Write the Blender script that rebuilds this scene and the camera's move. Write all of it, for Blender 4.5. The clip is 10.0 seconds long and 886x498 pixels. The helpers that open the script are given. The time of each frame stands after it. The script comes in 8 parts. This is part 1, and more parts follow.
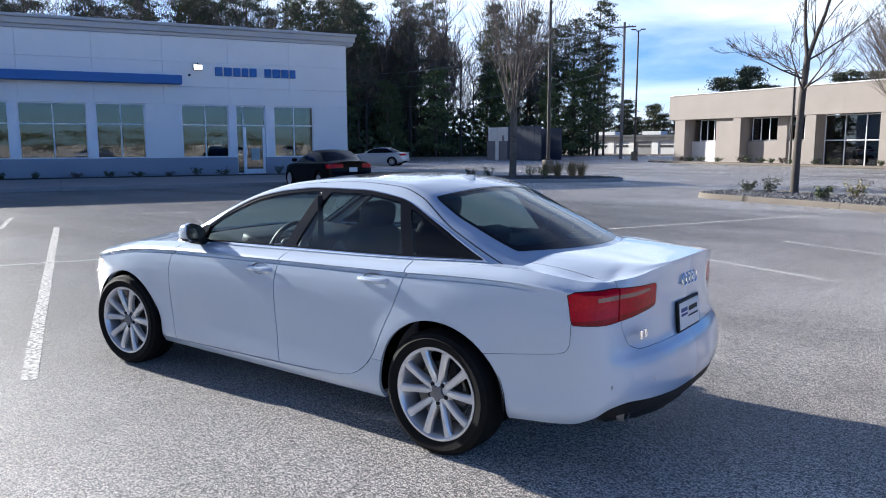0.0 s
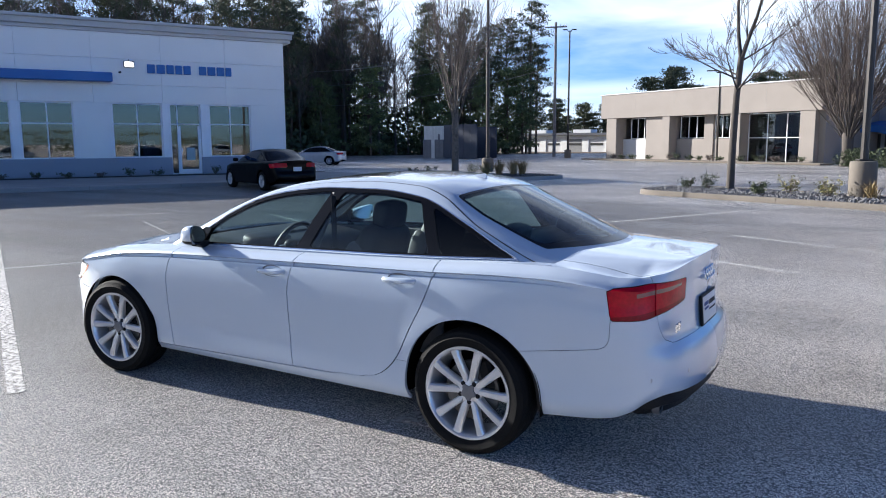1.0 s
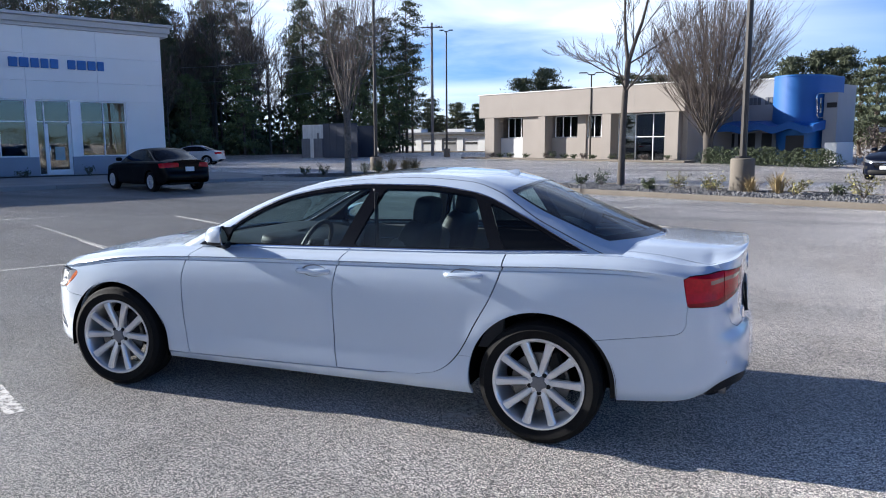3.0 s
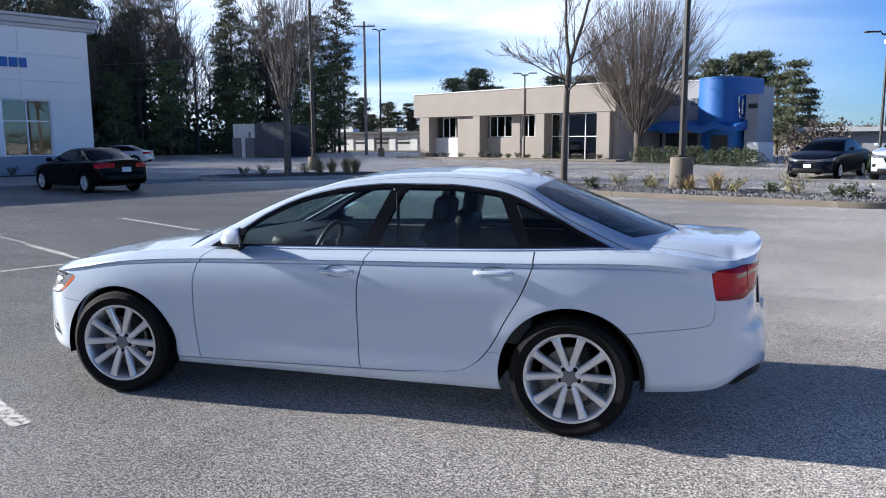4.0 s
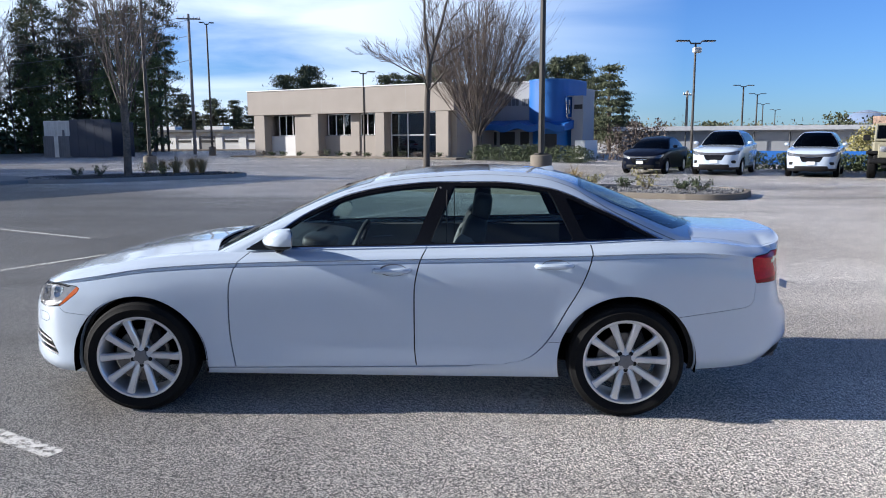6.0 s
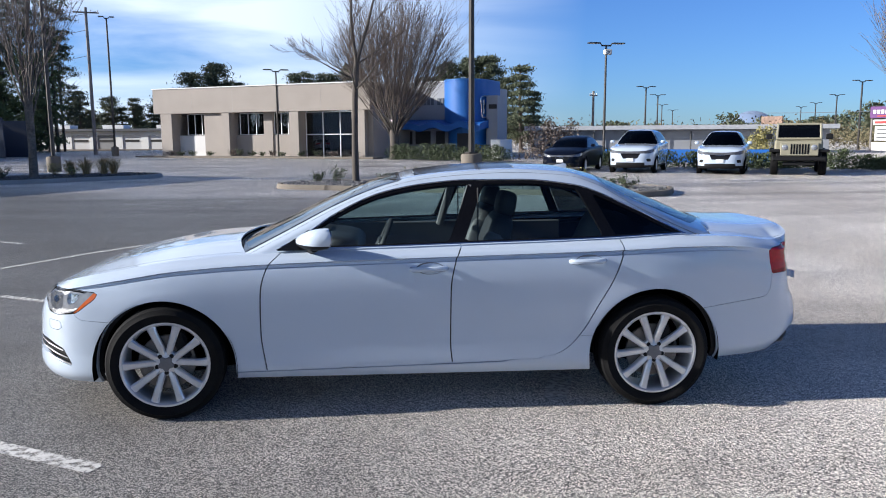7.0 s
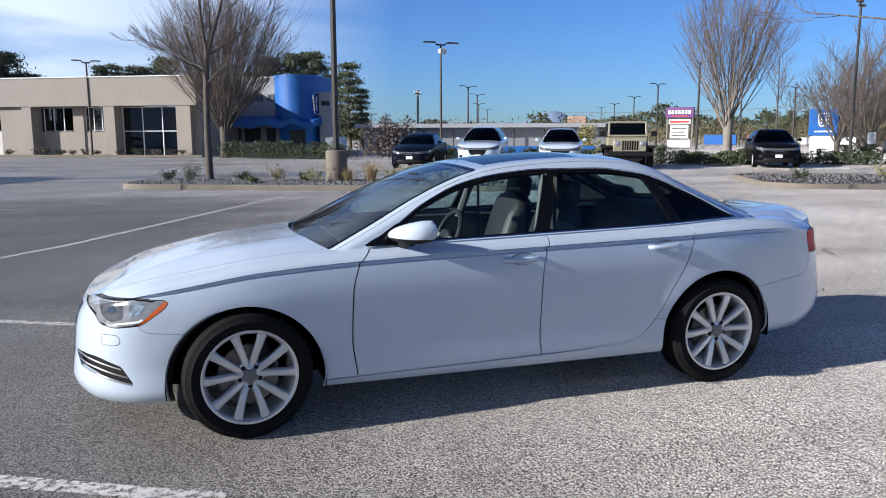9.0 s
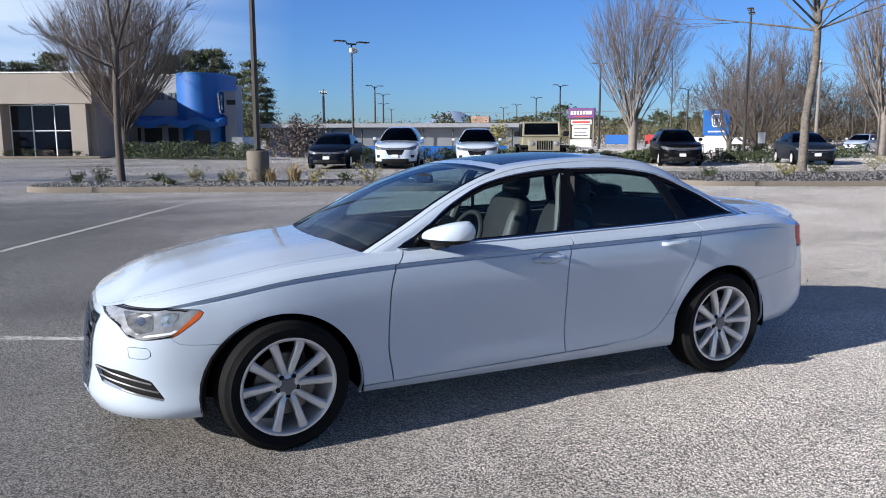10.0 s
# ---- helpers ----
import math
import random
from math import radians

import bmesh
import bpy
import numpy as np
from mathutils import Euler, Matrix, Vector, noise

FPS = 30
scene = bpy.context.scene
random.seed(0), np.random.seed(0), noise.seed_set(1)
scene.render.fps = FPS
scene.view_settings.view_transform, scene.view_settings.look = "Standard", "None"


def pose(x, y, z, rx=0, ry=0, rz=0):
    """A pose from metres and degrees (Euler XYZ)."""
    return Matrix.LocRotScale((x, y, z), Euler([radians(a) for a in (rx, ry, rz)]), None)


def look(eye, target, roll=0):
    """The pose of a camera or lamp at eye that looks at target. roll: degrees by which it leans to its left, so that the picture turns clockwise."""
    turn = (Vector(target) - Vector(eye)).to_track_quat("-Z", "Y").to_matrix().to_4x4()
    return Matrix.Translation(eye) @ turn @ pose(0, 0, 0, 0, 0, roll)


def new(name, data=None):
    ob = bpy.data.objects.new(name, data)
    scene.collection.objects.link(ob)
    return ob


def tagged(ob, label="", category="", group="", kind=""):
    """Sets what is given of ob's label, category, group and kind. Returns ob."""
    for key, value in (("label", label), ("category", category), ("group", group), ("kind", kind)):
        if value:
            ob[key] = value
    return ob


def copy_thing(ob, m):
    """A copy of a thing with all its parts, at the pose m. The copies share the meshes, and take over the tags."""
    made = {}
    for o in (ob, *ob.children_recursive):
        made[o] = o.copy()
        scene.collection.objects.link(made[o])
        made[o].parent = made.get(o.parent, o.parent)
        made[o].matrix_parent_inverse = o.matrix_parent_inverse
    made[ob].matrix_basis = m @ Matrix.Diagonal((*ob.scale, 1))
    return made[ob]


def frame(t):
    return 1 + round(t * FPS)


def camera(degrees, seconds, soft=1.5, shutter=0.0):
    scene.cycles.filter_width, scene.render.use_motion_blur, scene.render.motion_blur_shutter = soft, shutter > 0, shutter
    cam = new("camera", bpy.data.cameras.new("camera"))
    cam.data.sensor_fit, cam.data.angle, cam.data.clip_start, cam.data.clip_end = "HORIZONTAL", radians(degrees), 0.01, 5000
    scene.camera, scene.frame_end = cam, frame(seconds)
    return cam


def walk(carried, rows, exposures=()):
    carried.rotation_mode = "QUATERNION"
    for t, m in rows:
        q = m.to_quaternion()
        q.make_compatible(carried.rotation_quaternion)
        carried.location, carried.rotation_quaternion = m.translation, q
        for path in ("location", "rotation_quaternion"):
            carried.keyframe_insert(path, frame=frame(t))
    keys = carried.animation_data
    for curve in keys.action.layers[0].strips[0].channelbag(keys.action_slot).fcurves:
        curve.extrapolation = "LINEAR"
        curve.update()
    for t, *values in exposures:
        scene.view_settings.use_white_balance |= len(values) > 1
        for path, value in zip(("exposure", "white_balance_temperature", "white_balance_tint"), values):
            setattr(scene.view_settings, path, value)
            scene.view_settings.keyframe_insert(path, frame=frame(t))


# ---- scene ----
# ---------- camera ----------
cam = camera(60.8, 10.0, 1.0)
PATH = [
    (0, (3.757, -3.96, 1.637), (2.585, -2.362, 1.362), -0.1),
    (0.5, (3.546, -4.101, 1.631), (2.451, -2.451, 1.354), -0.1),
    (1, (3.33, -4.235, 1.64), (2.307, -2.539, 1.361), -0.3),
    (1.5, (3.129, -4.378, 1.63), (2.178, -2.641, 1.351), -0.3),
    (2, (2.904, -4.535, 1.629), (2.028, -2.759, 1.348), -0.3),
    (2.5, (2.649, -4.616, 1.625), (1.849, -2.805, 1.343), -0.3),
    (4, (1.897, -4.91, 1.628), (1.351, -3.007, 1.343), -0.3),
    (4.5, (1.592, -4.986, 1.631), (1.142, -3.059, 1.345), -0.3),
    (5, (1.265, -5.072, 1.619), (0.924, -3.122, 1.333), -0.3),
    (5.5, (0.944, -5.161, 1.636), (0.723, -3.195, 1.348), -0.3),
    (7, (-0.142, -5.228, 1.633), (0.0, -3.255, 1.339), -0.3),
    (7.5, (-0.52, -5.153, 1.61), (-0.262, -3.192, 1.313), -0.4),
    (8, (-0.89, -5.059, 1.61), (-0.509, -3.119, 1.312), -0.3),
    (8.5, (-1.294, -4.959, 1.607), (-0.799, -3.045, 1.308), -0.2),
    (9, (-1.661, -4.804, 1.582), (-1.05, -2.923, 1.281), -0.2),
    (9.5, (-1.991, -4.626, 1.591), (-1.249, -2.793, 1.289), -0.2),
    (10, (-2.306, -4.511, 1.585), (-1.459, -2.724, 1.283), -0.2),
]
walk(cam, [(t, look(eye, target, roll)) for t, eye, target, roll in PATH], exposures=[(0, 1.16), (2.5, 1.12), (5, 0.98), (7.5, 0.84), (10, 0.68)])

# ---------- sky and sun ----------
SUN_ELEV, SUN_AZ = radians(22.0), radians(1.0)
world = bpy.data.worlds.new("sky")
scene.world = world
world.use_nodes = True
wn, wl = world.node_tree.nodes, world.node_tree.links
bg = wn["Background"]
sky = wn.new("ShaderNodeTexSky")
sky.sky_type, sky.sun_disc = "NISHITA", False
sky.sun_elevation, sky.sun_rotation = SUN_ELEV, radians(270.0) - SUN_AZ
sky.air_density, sky.dust_density, sky.ozone_density = 1.0, 0.2, 2.5
wc = wn.new("ShaderNodeTexCoord")
wm = wn.new("ShaderNodeMapping")
wm.inputs["Rotation"].default_value = (0, 0, radians(20))
wm.inputs["Scale"].default_value = (1.3, 2.6, 9.0)
wnoise = wn.new("ShaderNodeTexNoise")
wnoise.inputs["Scale"].default_value, wnoise.inputs["Detail"].default_value = 1.5, 7
wnoise.inputs["Distortion"].default_value = 0.5
wr = wn.new("ShaderNodeValToRGB")
wr.color_ramp.elements[0].position, wr.color_ramp.elements[1].position = 0.25, 0.58
# cloud cover thickens towards the sun's side of the sky
wsep = wn.new("ShaderNodeSeparateXYZ")
wmap = wn.new("ShaderNodeMapRange")
wmap.inputs["From Min"].default_value, wmap.inputs["From Max"].default_value = 0.25, -0.15
wmul = wn.new("ShaderNodeMath")
wmul.operation = "MULTIPLY"
wmix = wn.new("ShaderNodeMix")
wmix.data_type = "RGBA"
wmix.inputs["B"].default_value = (8.6, 10.1, 12.4, 1)
wl.new(wc.outputs["Generated"], wm.inputs["Vector"])
wl.new(wm.outputs["Vector"], wnoise.inputs["Vector"])
wl.new(wnoise.outputs["Fac"], wr.inputs["Fac"])
wl.new(wc.outputs["Generated"], wsep.inputs["Vector"])
wl.new(wsep.outputs["X"], wmap.inputs["Value"])
wl.new(wr.outputs["Color"], wmul.inputs[0])
wl.new(wmap.outputs["Result"], wmul.inputs[1])
# the cirrus lies low over the horizon and thins out overhead, where the blue deepens
whigh = wn.new("ShaderNodeMapRange")
whigh.inputs["From Min"].default_value, whigh.inputs["From Max"].default_value = 0.34, 0.75
whigh.inputs["To Min"].default_value, whigh.inputs["To Max"].default_value = 1.0, 0.1
wthin = wn.new("ShaderNodeMath")
wthin.operation = "MULTIPLY"
wl.new(wsep.outputs["Z"], whigh.inputs["Value"])
wl.new(wmul.outputs["Value"], wthin.inputs[0])
wl.new(whigh.outputs["Result"], wthin.inputs[1])
wl.new(wthin.outputs["Value"], wmix.inputs["Factor"])
wdeep = wn.new("ShaderNodeMapRange")
wdeep.inputs["From Min"].default_value, wdeep.inputs["From Max"].default_value = 0.24, 0.80
wdeep.inputs["To Min"].default_value, wdeep.inputs["To Max"].default_value = 1.0, 0.42
wl.new(wsep.outputs["Z"], wdeep.inputs["Value"])
wtint = wn.new("ShaderNodeMix")
wtint.data_type, wtint.blend_type = "RGBA", "MULTIPLY"
wtint.inputs["Factor"].default_value = 1.0
wtint.inputs["B"].default_value = (0.50, 0.84, 1.52, 1)
wl.new(sky.outputs["Color"], wtint.inputs["A"])
wl.new(wtint.outputs["Result"], wmix.inputs["A"])
wdim = wn.new("ShaderNodeVectorMath")
wdim.operation = "SCALE"
wl.new(wmix.outputs["Result"], wdim.inputs[0])
wl.new(wdeep.outputs["Result"], wdim.inputs["Scale"])
wl.new(wdim.outputs["Vector"], bg.inputs["Color"])
bg.inputs["Strength"].default_value = 0.058
sun = new("sun", bpy.data.lights.new("sun", "SUN"))
sun.data.energy, sun.data.angle, sun.data.color = 5.0, radians(0.55), (1.0, 0.97, 0.935)
sun.matrix_world = look((-60 * math.cos(SUN_AZ), -60 * math.sin(SUN_AZ), 60 * math.tan(SUN_ELEV)), (0, 0, 0))


# ---------- materials ----------
def mat(name, col, rough=0.5, metal=0.0, var=0.12, scale=3.0, fine=60.0, bump=0.0, bscale=150.0, coat=0.0, rnd=0.0, spec=0.5, col2=None, emit=0.0):
    """A surface with broad and fine variation of tone, slight relief, and an optional shift from piece to piece."""
    m = bpy.data.materials.new(name)
    m.use_nodes = True
    n, l = m.node_tree.nodes, m.node_tree.links
    b = n["Principled BSDF"]
    b.inputs["Roughness"].default_value, b.inputs["Metallic"].default_value = rough, metal
    b.inputs["Coat Weight"].default_value, b.inputs["Coat Roughness"].default_value = coat, 0.03
    b.inputs["Specular IOR Level"].default_value = spec
    tc = n.new("ShaderNodeTexCoord")
    a = n.new("ShaderNodeTexNoise")
    a.inputs["Scale"].default_value, a.inputs["Detail"].default_value = scale, 5
    f = n.new("ShaderNodeTexNoise")
    f.inputs["Scale"].default_value, f.inputs["Detail"].default_value = fine, 3
    l.new(tc.outputs["Object"], a.inputs["Vector"])
    l.new(tc.outputs["Object"], f.inputs["Vector"])
    add = n.new("ShaderNodeMath")
    add.operation = "ADD"
    l.new(a.outputs["Fac"], add.inputs[0])
    l.new(f.outputs["Fac"], add.inputs[1])
    last = add.outputs["Value"]
    if rnd:
        oi = n.new("ShaderNodeObjectInfo")
        gi = n.new("ShaderNodeNewGeometry")
        s1 = n.new("ShaderNodeMath")
        s1.operation = "ADD"
        l.new(oi.outputs["Random"], s1.inputs[0])
        l.new(gi.outputs["Random Per Island"], s1.inputs[1])
        s2 = n.new("ShaderNodeMath")
        s2.operation = "MULTIPLY_ADD"
        s2.inputs[1].default_value = rnd
        l.new(s1.outputs["Value"], s2.inputs[0])
        l.new(last, s2.inputs[2])
        last = s2.outputs["Value"]
    mr = n.new("ShaderNodeMapRange")
    mr.inputs["From Min"].default_value, mr.inputs["From Max"].default_value = 0.65, 1.35 + 2 * rnd
    l.new(last, mr.inputs["Value"])
    mix = n.new("ShaderNodeMix")
    mix.data_type = "RGBA"
    lo = tuple(c * (1 - var) for c in col)
    hi = col2 if col2 else tuple(min(c * (1 + var), 0.95) for c in col)
    mix.inputs["A"].default_value, mix.inputs["B"].default_value = (*lo, 1), (*hi, 1)
    l.new(mr.outputs["Result"], mix.inputs["Factor"])
    l.new(mix.outputs["Result"], b.inputs["Base Color"])
    if bump:
        t = n.new("ShaderNodeTexNoise")
        t.inputs["Scale"].default_value, t.inputs["Detail"].default_value = bscale, 4
        l.new(tc.outputs["Object"], t.inputs["Vector"])
        bp = n.new("ShaderNodeBump")
        bp.inputs["Strength"].default_value, bp.inputs["Distance"].default_value = bump, 0.01
        l.new(t.outputs["Fac"], bp.inputs["Height"])
        l.new(bp.outputs["Normal"], b.inputs["Normal"])
    if emit:
        b.inputs["Emission Color"].default_value, b.inputs["Emission Strength"].default_value = (*col, 1), emit
    return m


def glass(name, tint, ior=1.5, rough=0.0):
    """A thin pane: tinted see-through, with mirror gloss that rises at grazing angles."""
    m = bpy.data.materials.new(name)
    m.use_nodes = True
    n, l = m.node_tree.nodes, m.node_tree.links
    n.remove(n["Principled BSDF"])
    tr, gl, lw, mx = n.new("ShaderNodeBsdfTransparent"), n.new("ShaderNodeBsdfGlossy"), n.new("ShaderNodeLayerWeight"), n.new("ShaderNodeMixShader")
    tr.inputs["Color"].default_value = (*tint, 1)
    gl.inputs["Roughness"].default_value = rough
    lw.inputs["Blend"].default_value = 0.5
    pw, ma = n.new("ShaderNodeMath"), n.new("ShaderNodeMath")
    pw.operation, ma.operation = "POWER", "MULTIPLY_ADD"
    f0 = ((ior - 1) / (ior + 1)) ** 2
    pw.inputs[1].default_value = 5.0
    ma.inputs[1].default_value, ma.inputs[2].default_value = 1 - f0, f0
    l.new(lw.outputs["Facing"], pw.inputs[0])
    l.new(pw.outputs["Value"], ma.inputs[0])
    l.new(ma.outputs["Value"], mx.inputs["Fac"])
    l.new(tr.outputs["BSDF"], mx.inputs[1])
    l.new(gl.outputs["BSDF"], mx.inputs[2])
    l.new(mx.outputs["Shader"], n["Material Output"].inputs["Surface"])
    return m


PAINT_WHITE = mat("white_car_paint", (0.47, 0.545, 0.645), 0.22, 0, 0.015, 2, 300, coat=1.0)
PAINT_BLACK = mat("black_car_paint", (0.004, 0.004, 0.005), 0.3, 0, 0.1, 3, 200, coat=0.16, spec=0.02)
PAINT_NAVY = mat("navy_car_paint", (0.004, 0.006, 0.014), 0.3, 0.0, 0.1, 3, 200, coat=0.18, spec=0.02)
PAINT_GREY = mat("grey_car_paint", (0.010, 0.014, 0.021), 0.3, 0.0, 0.1, 3, 200, coat=0.2, spec=0.04)
PAINT_SILVER = mat("silver_car_paint", (0.52, 0.55, 0.58), 0.3, 0.4, 0.05, 3, 200, coat=1.0)
PAINT_TAN = mat("khaki_car_paint", (0.27, 0.25, 0.18), 0.4, 0, 0.06, 3, 200, coat=0.6)
RUBBER = mat("tyre_rubber", (0.008, 0.008, 0.0085), 0.75, 0, 0.2, 12, 120, 0.3, 300, spec=0.12)
ARCH_FELT = mat("arch_liner_felt", (0.004, 0.004, 0.004), 1.0, 0, 0.2, 9, 90, spec=0.02)
ALLOY = mat("wheel_alloy", (0.68, 0.68, 0.69), 0.30, 0.6, 0.06, 9, 160)
CHROME = mat("chrome", (0.85, 0.86, 0.88), 0.1, 1.0, 0.03, 9, 90)
BLACK_GLOSS = mat("black_gloss_trim", (0.006, 0.006, 0.007), 0.15, 0, 0.1, 6, 90, spec=0.25)
BLACK_PLASTIC = mat("black_plastic", (0.010, 0.010, 0.011), 0.55, 0, 0.2, 8, 150, 0.15, 300, spec=0.2)
MIRROR = mat("mirror_glass", (0.35, 0.37, 0.40), 0.03, 1.0, 0.02)
CABIN = mat("dark_leather", (0.026, 0.026, 0.028), 0.5, 0, 0.2, 9, 180, 0.2, 250, spec=0.25)
CABIN_GREY = mat("grey_cabin_trim", (0.09, 0.09, 0.094), 0.6, 0, 0.15, 9, 180)
BRAKE = mat("brake_iron", (0.16, 0.15, 0.14), 0.45, 0.9, 0.2, 20, 90)
RED_LENS = mat("red_lamp_lens", (0.46, 0.002, 0.014), 0.2, 0, 0.25, 10, 60, coat=0.1, spec=0.2)
RED_DEEP = mat("deep_red_lens", (0.25, 0.002, 0.008), 0.2, 0, 0.3, 10, 60, coat=0.1, spec=0.2)
STRIP_LENS = mat("smoky_red_strip", (0.22, 0.06, 0.07), 0.12, 0, 0.2, 20, 150, coat=1.0)
CLEAR_LENS = mat("clear_lamp_lens", (0.36, 0.37, 0.39), 0.16, 0.5, 0.25, 12, 40, coat=1.0)
AMBER = mat("amber_reflector", (0.55, 0.10, 0.012), 0.2, 0, 0.2, 30, 150, coat=1.0)
PLATE_WHITE = mat("plate_white", (0.75, 0.75, 0.74), 0.4, 0, 0.04, 20, 150)
INK_BLUE = mat("ink_blue", (0.02, 0.05, 0.2), 0.5, 0, 0.1, 20, 100)
CAR_GLASS = glass("car_glass", (0.62, 0.77, 0.77), 1.6)
CAR_GLASS_DARK = glass("tinted_car_glass", (0.05, 0.06, 0.07), 1.42)
DARK_LENS = mat("smoky_lamp_lens", (0.13, 0.135, 0.145), 0.15, 0.4, 0.5, 9, 40, coat=1.0)
HUB_GREY = mat("hub_grey", (0.16, 0.16, 0.17), 0.4, 0.3, 0.1, 20, 90)


# ---------- mesh helpers ----------
class Mesh:
    """Vertices and faces gathered in lists; the vertices may carry further numbers after x, y, z."""

    def __init__(self, v=None, f=None):
        self.v, self.f = v or [], f or []

    def add(self, v, f):
        o = len(self.v)
        self.v += [tuple(p) for p in v]
        self.f += [tuple(i + o for i in q) for q in f]
        return self

    def join(self, other):
        return self.add(other.v, other.f)

    def moved(self, m):
        return Mesh([tuple(m @ Vector(p[:3])) for p in self.v], list(self.f))

    def flip_y(self):
        return Mesh([(p[0], -p[1], *p[2:]) for p in self.v], [tuple(reversed(q)) for q in self.f])


def part(name, me, material, parent=None, label="", smooth=35, place=None):
    d = bpy.data.meshes.new(name)
    d.from_pydata([p[:3] for p in me.v], [], me.f)
    d.materials.append(material)
    if smooth:
        d.polygons.foreach_set("use_smooth", [True] * len(d.polygons))
        d.update()
        d.set_sharp_from_angle(angle=radians(smooth))
    ob = new(name, d)
    if place is not None:
        ob.matrix_world = place
    if parent is not None:
        ob.parent = parent
    if label:
        tagged(ob, label)
    return ob


def thing(name, label, category, place=None, group="", kind=""):
    ob = new(name)
    ob.empty_display_size = 0.2
    if place is not None:
        ob.matrix_world = place
    return tagged(ob, label, category, group, kind)


def twin(ob, parent, m, name=None):
    """Another object on the same mesh, under a parent."""
    o = new(name or ob.name.split(".")[0], ob.data)
    o.parent, o.matrix_basis = parent, m
    return o


def rbox(c, s, ch=0.01, rz=0.0, m=None):
    """A box with chamfered edges; c: its centre, s: its sizes."""
    hx, hy, hz = s[0] / 2, s[1] / 2, s[2] / 2
    ch = min(ch, hx * 0.49, hy * 0.49, hz * 0.49)
    v, idx = [], {}
    for x in (-1, 1):
        for y in (-1, 1):
            for z in (-1, 1):
                for k in range(3):
                    idx[x, y, z, k] = len(v)
                    v.append(((hx - (k != 0) * ch) * x, (hy - (k != 1) * ch) * y, (hz - (k != 2) * ch) * z))
    f = []
    for k in range(3):
        a, b = [(1, 2), (2, 0), (0, 1)][k]
        for s0 in (-1, 1):
            ring = []
            for u, w in ((-1, -1), (1, -1), (1, 1), (-1, 1)):
                p = [0, 0, 0]
                p[k], p[a], p[b] = s0, u, w
                ring.append(idx[(*p, k)])
            f.append(ring if s0 > 0 else ring[::-1])
        for u in (-1, 1):
            for w in (-1, 1):
                p, q = [0, 0, 0], [0, 0, 0]
                p[k], q[k] = -1, 1
                p[a] = q[a] = u
                p[b] = q[b] = w
                e = [idx[(*p, a)], idx[(*q, a)], idx[(*q, b)], idx[(*p, b)]]
                f.append(e if u * w > 0 else e[::-1])
    for x in (-1, 1):
        for y in (-1, 1):
            for z in (-1, 1):
                t = [idx[x, y, z, 0], idx[x, y, z, 1], idx[x, y, z, 2]]
                f.append(t if x * y * z > 0 else t[::-1])
    mm = (m if m is not None else Matrix()) @ pose(*c, 0, 0, rz)
    return Mesh([tuple(mm @ Vector(p)) for p in v], [tuple(q) for q in f])


def tube(pts, radii, n=8, caps=True):
    """A round bar along points, with a radius at each."""
    me = Mesh()
    pts = [Vector(p) for p in pts]
    if not isinstance(radii, (list, tuple)):
        radii = [radii] * len(pts)
    up = Vector((0, 0, 1))
    for i, p in enumerate(pts):
        d = (pts[min(i + 1, len(pts) - 1)] - pts[max(i - 1, 0)]).normalized()
        if abs(d.dot(up)) > 0.95:
            up = Vector((1, 0, 0)) if abs(d.x) < 0.9 else Vector((0, 1, 0))
        a = d.cross(up).normalized()
        b = a.cross(d).normalized()
        up = b
        for k in range(n):
            t = 2 * math.pi * k / n
            me.v.append(tuple(p + radii[i] * (math.cos(t) * a + math.sin(t) * b)))
    for i in range(len(pts) - 1):
        for k in range(n):
            q = (k + 1) % n
            me.f.append((i * n + k, i * n + q, (i + 1) * n + q, (i + 1) * n + k))
    if caps:
        me.f.append(tuple(reversed(range(n))))
        me.f.append(tuple(range((len(pts) - 1) * n, len(pts) * n)))
    return me


def lathe(profile, n=32, m=None):
    """Turns (radius, height) pairs round the z axis."""
    me, k = Mesh(), len(profile)
    for i in range(n):
        t = 2 * math.pi * i / n
        for r, z in profile:
            me.v.append((r * math.cos(t), r * math.sin(t), z))
    for i in range(n):
        j = (i + 1) % n
        for q in range(k - 1):
            me.f.append((i * k + q, j * k + q, j * k + q + 1, i * k + q + 1))
    return me.moved(m) if m is not None else me


def prism(poly, z0, z1):
    """An upright block over an outline."""
    n = len(poly)
    v = [(x, y, z0) for x, y in poly] + [(x, y, z1) for x, y in poly]
    return Mesh(v, [tuple(reversed(range(n))), tuple(range(n, 2 * n))] + [(i, (i + 1) % n, n + (i + 1) % n, n + i) for i in range(n)])


def curve(*pts):
    """A smooth monotone curve through (x, value) pairs, flat beyond its ends."""
    x, y = np.array(pts, float).T
    h, d = np.diff(x), np.diff(y) / np.diff(x)
    s = np.r_[d[0], [0 if a * b <= 0 else 3 * (p + q) / ((2 * q + p) / a + (q + 2 * p) / b) for a, b, p, q in zip(d, d[1:], h, h[1:])], d[-1]]
    xs = np.linspace(x[0], x[-1], 600)
    i = np.clip(np.searchsorted(x, xs, "right") - 1, 0, len(h) - 1)
    t = (xs - x[i]) / h[i]
    ys = (2 * t**3 - 3 * t**2 + 1) * y[i] + (t**3 - 2 * t**2 + t) * h[i] * s[i] + (3 * t**2 - 2 * t**3) * y[i + 1] + (t**3 - t**2) * h[i] * s[i + 1]
    return lambda q: float(np.interp(q, xs, ys))


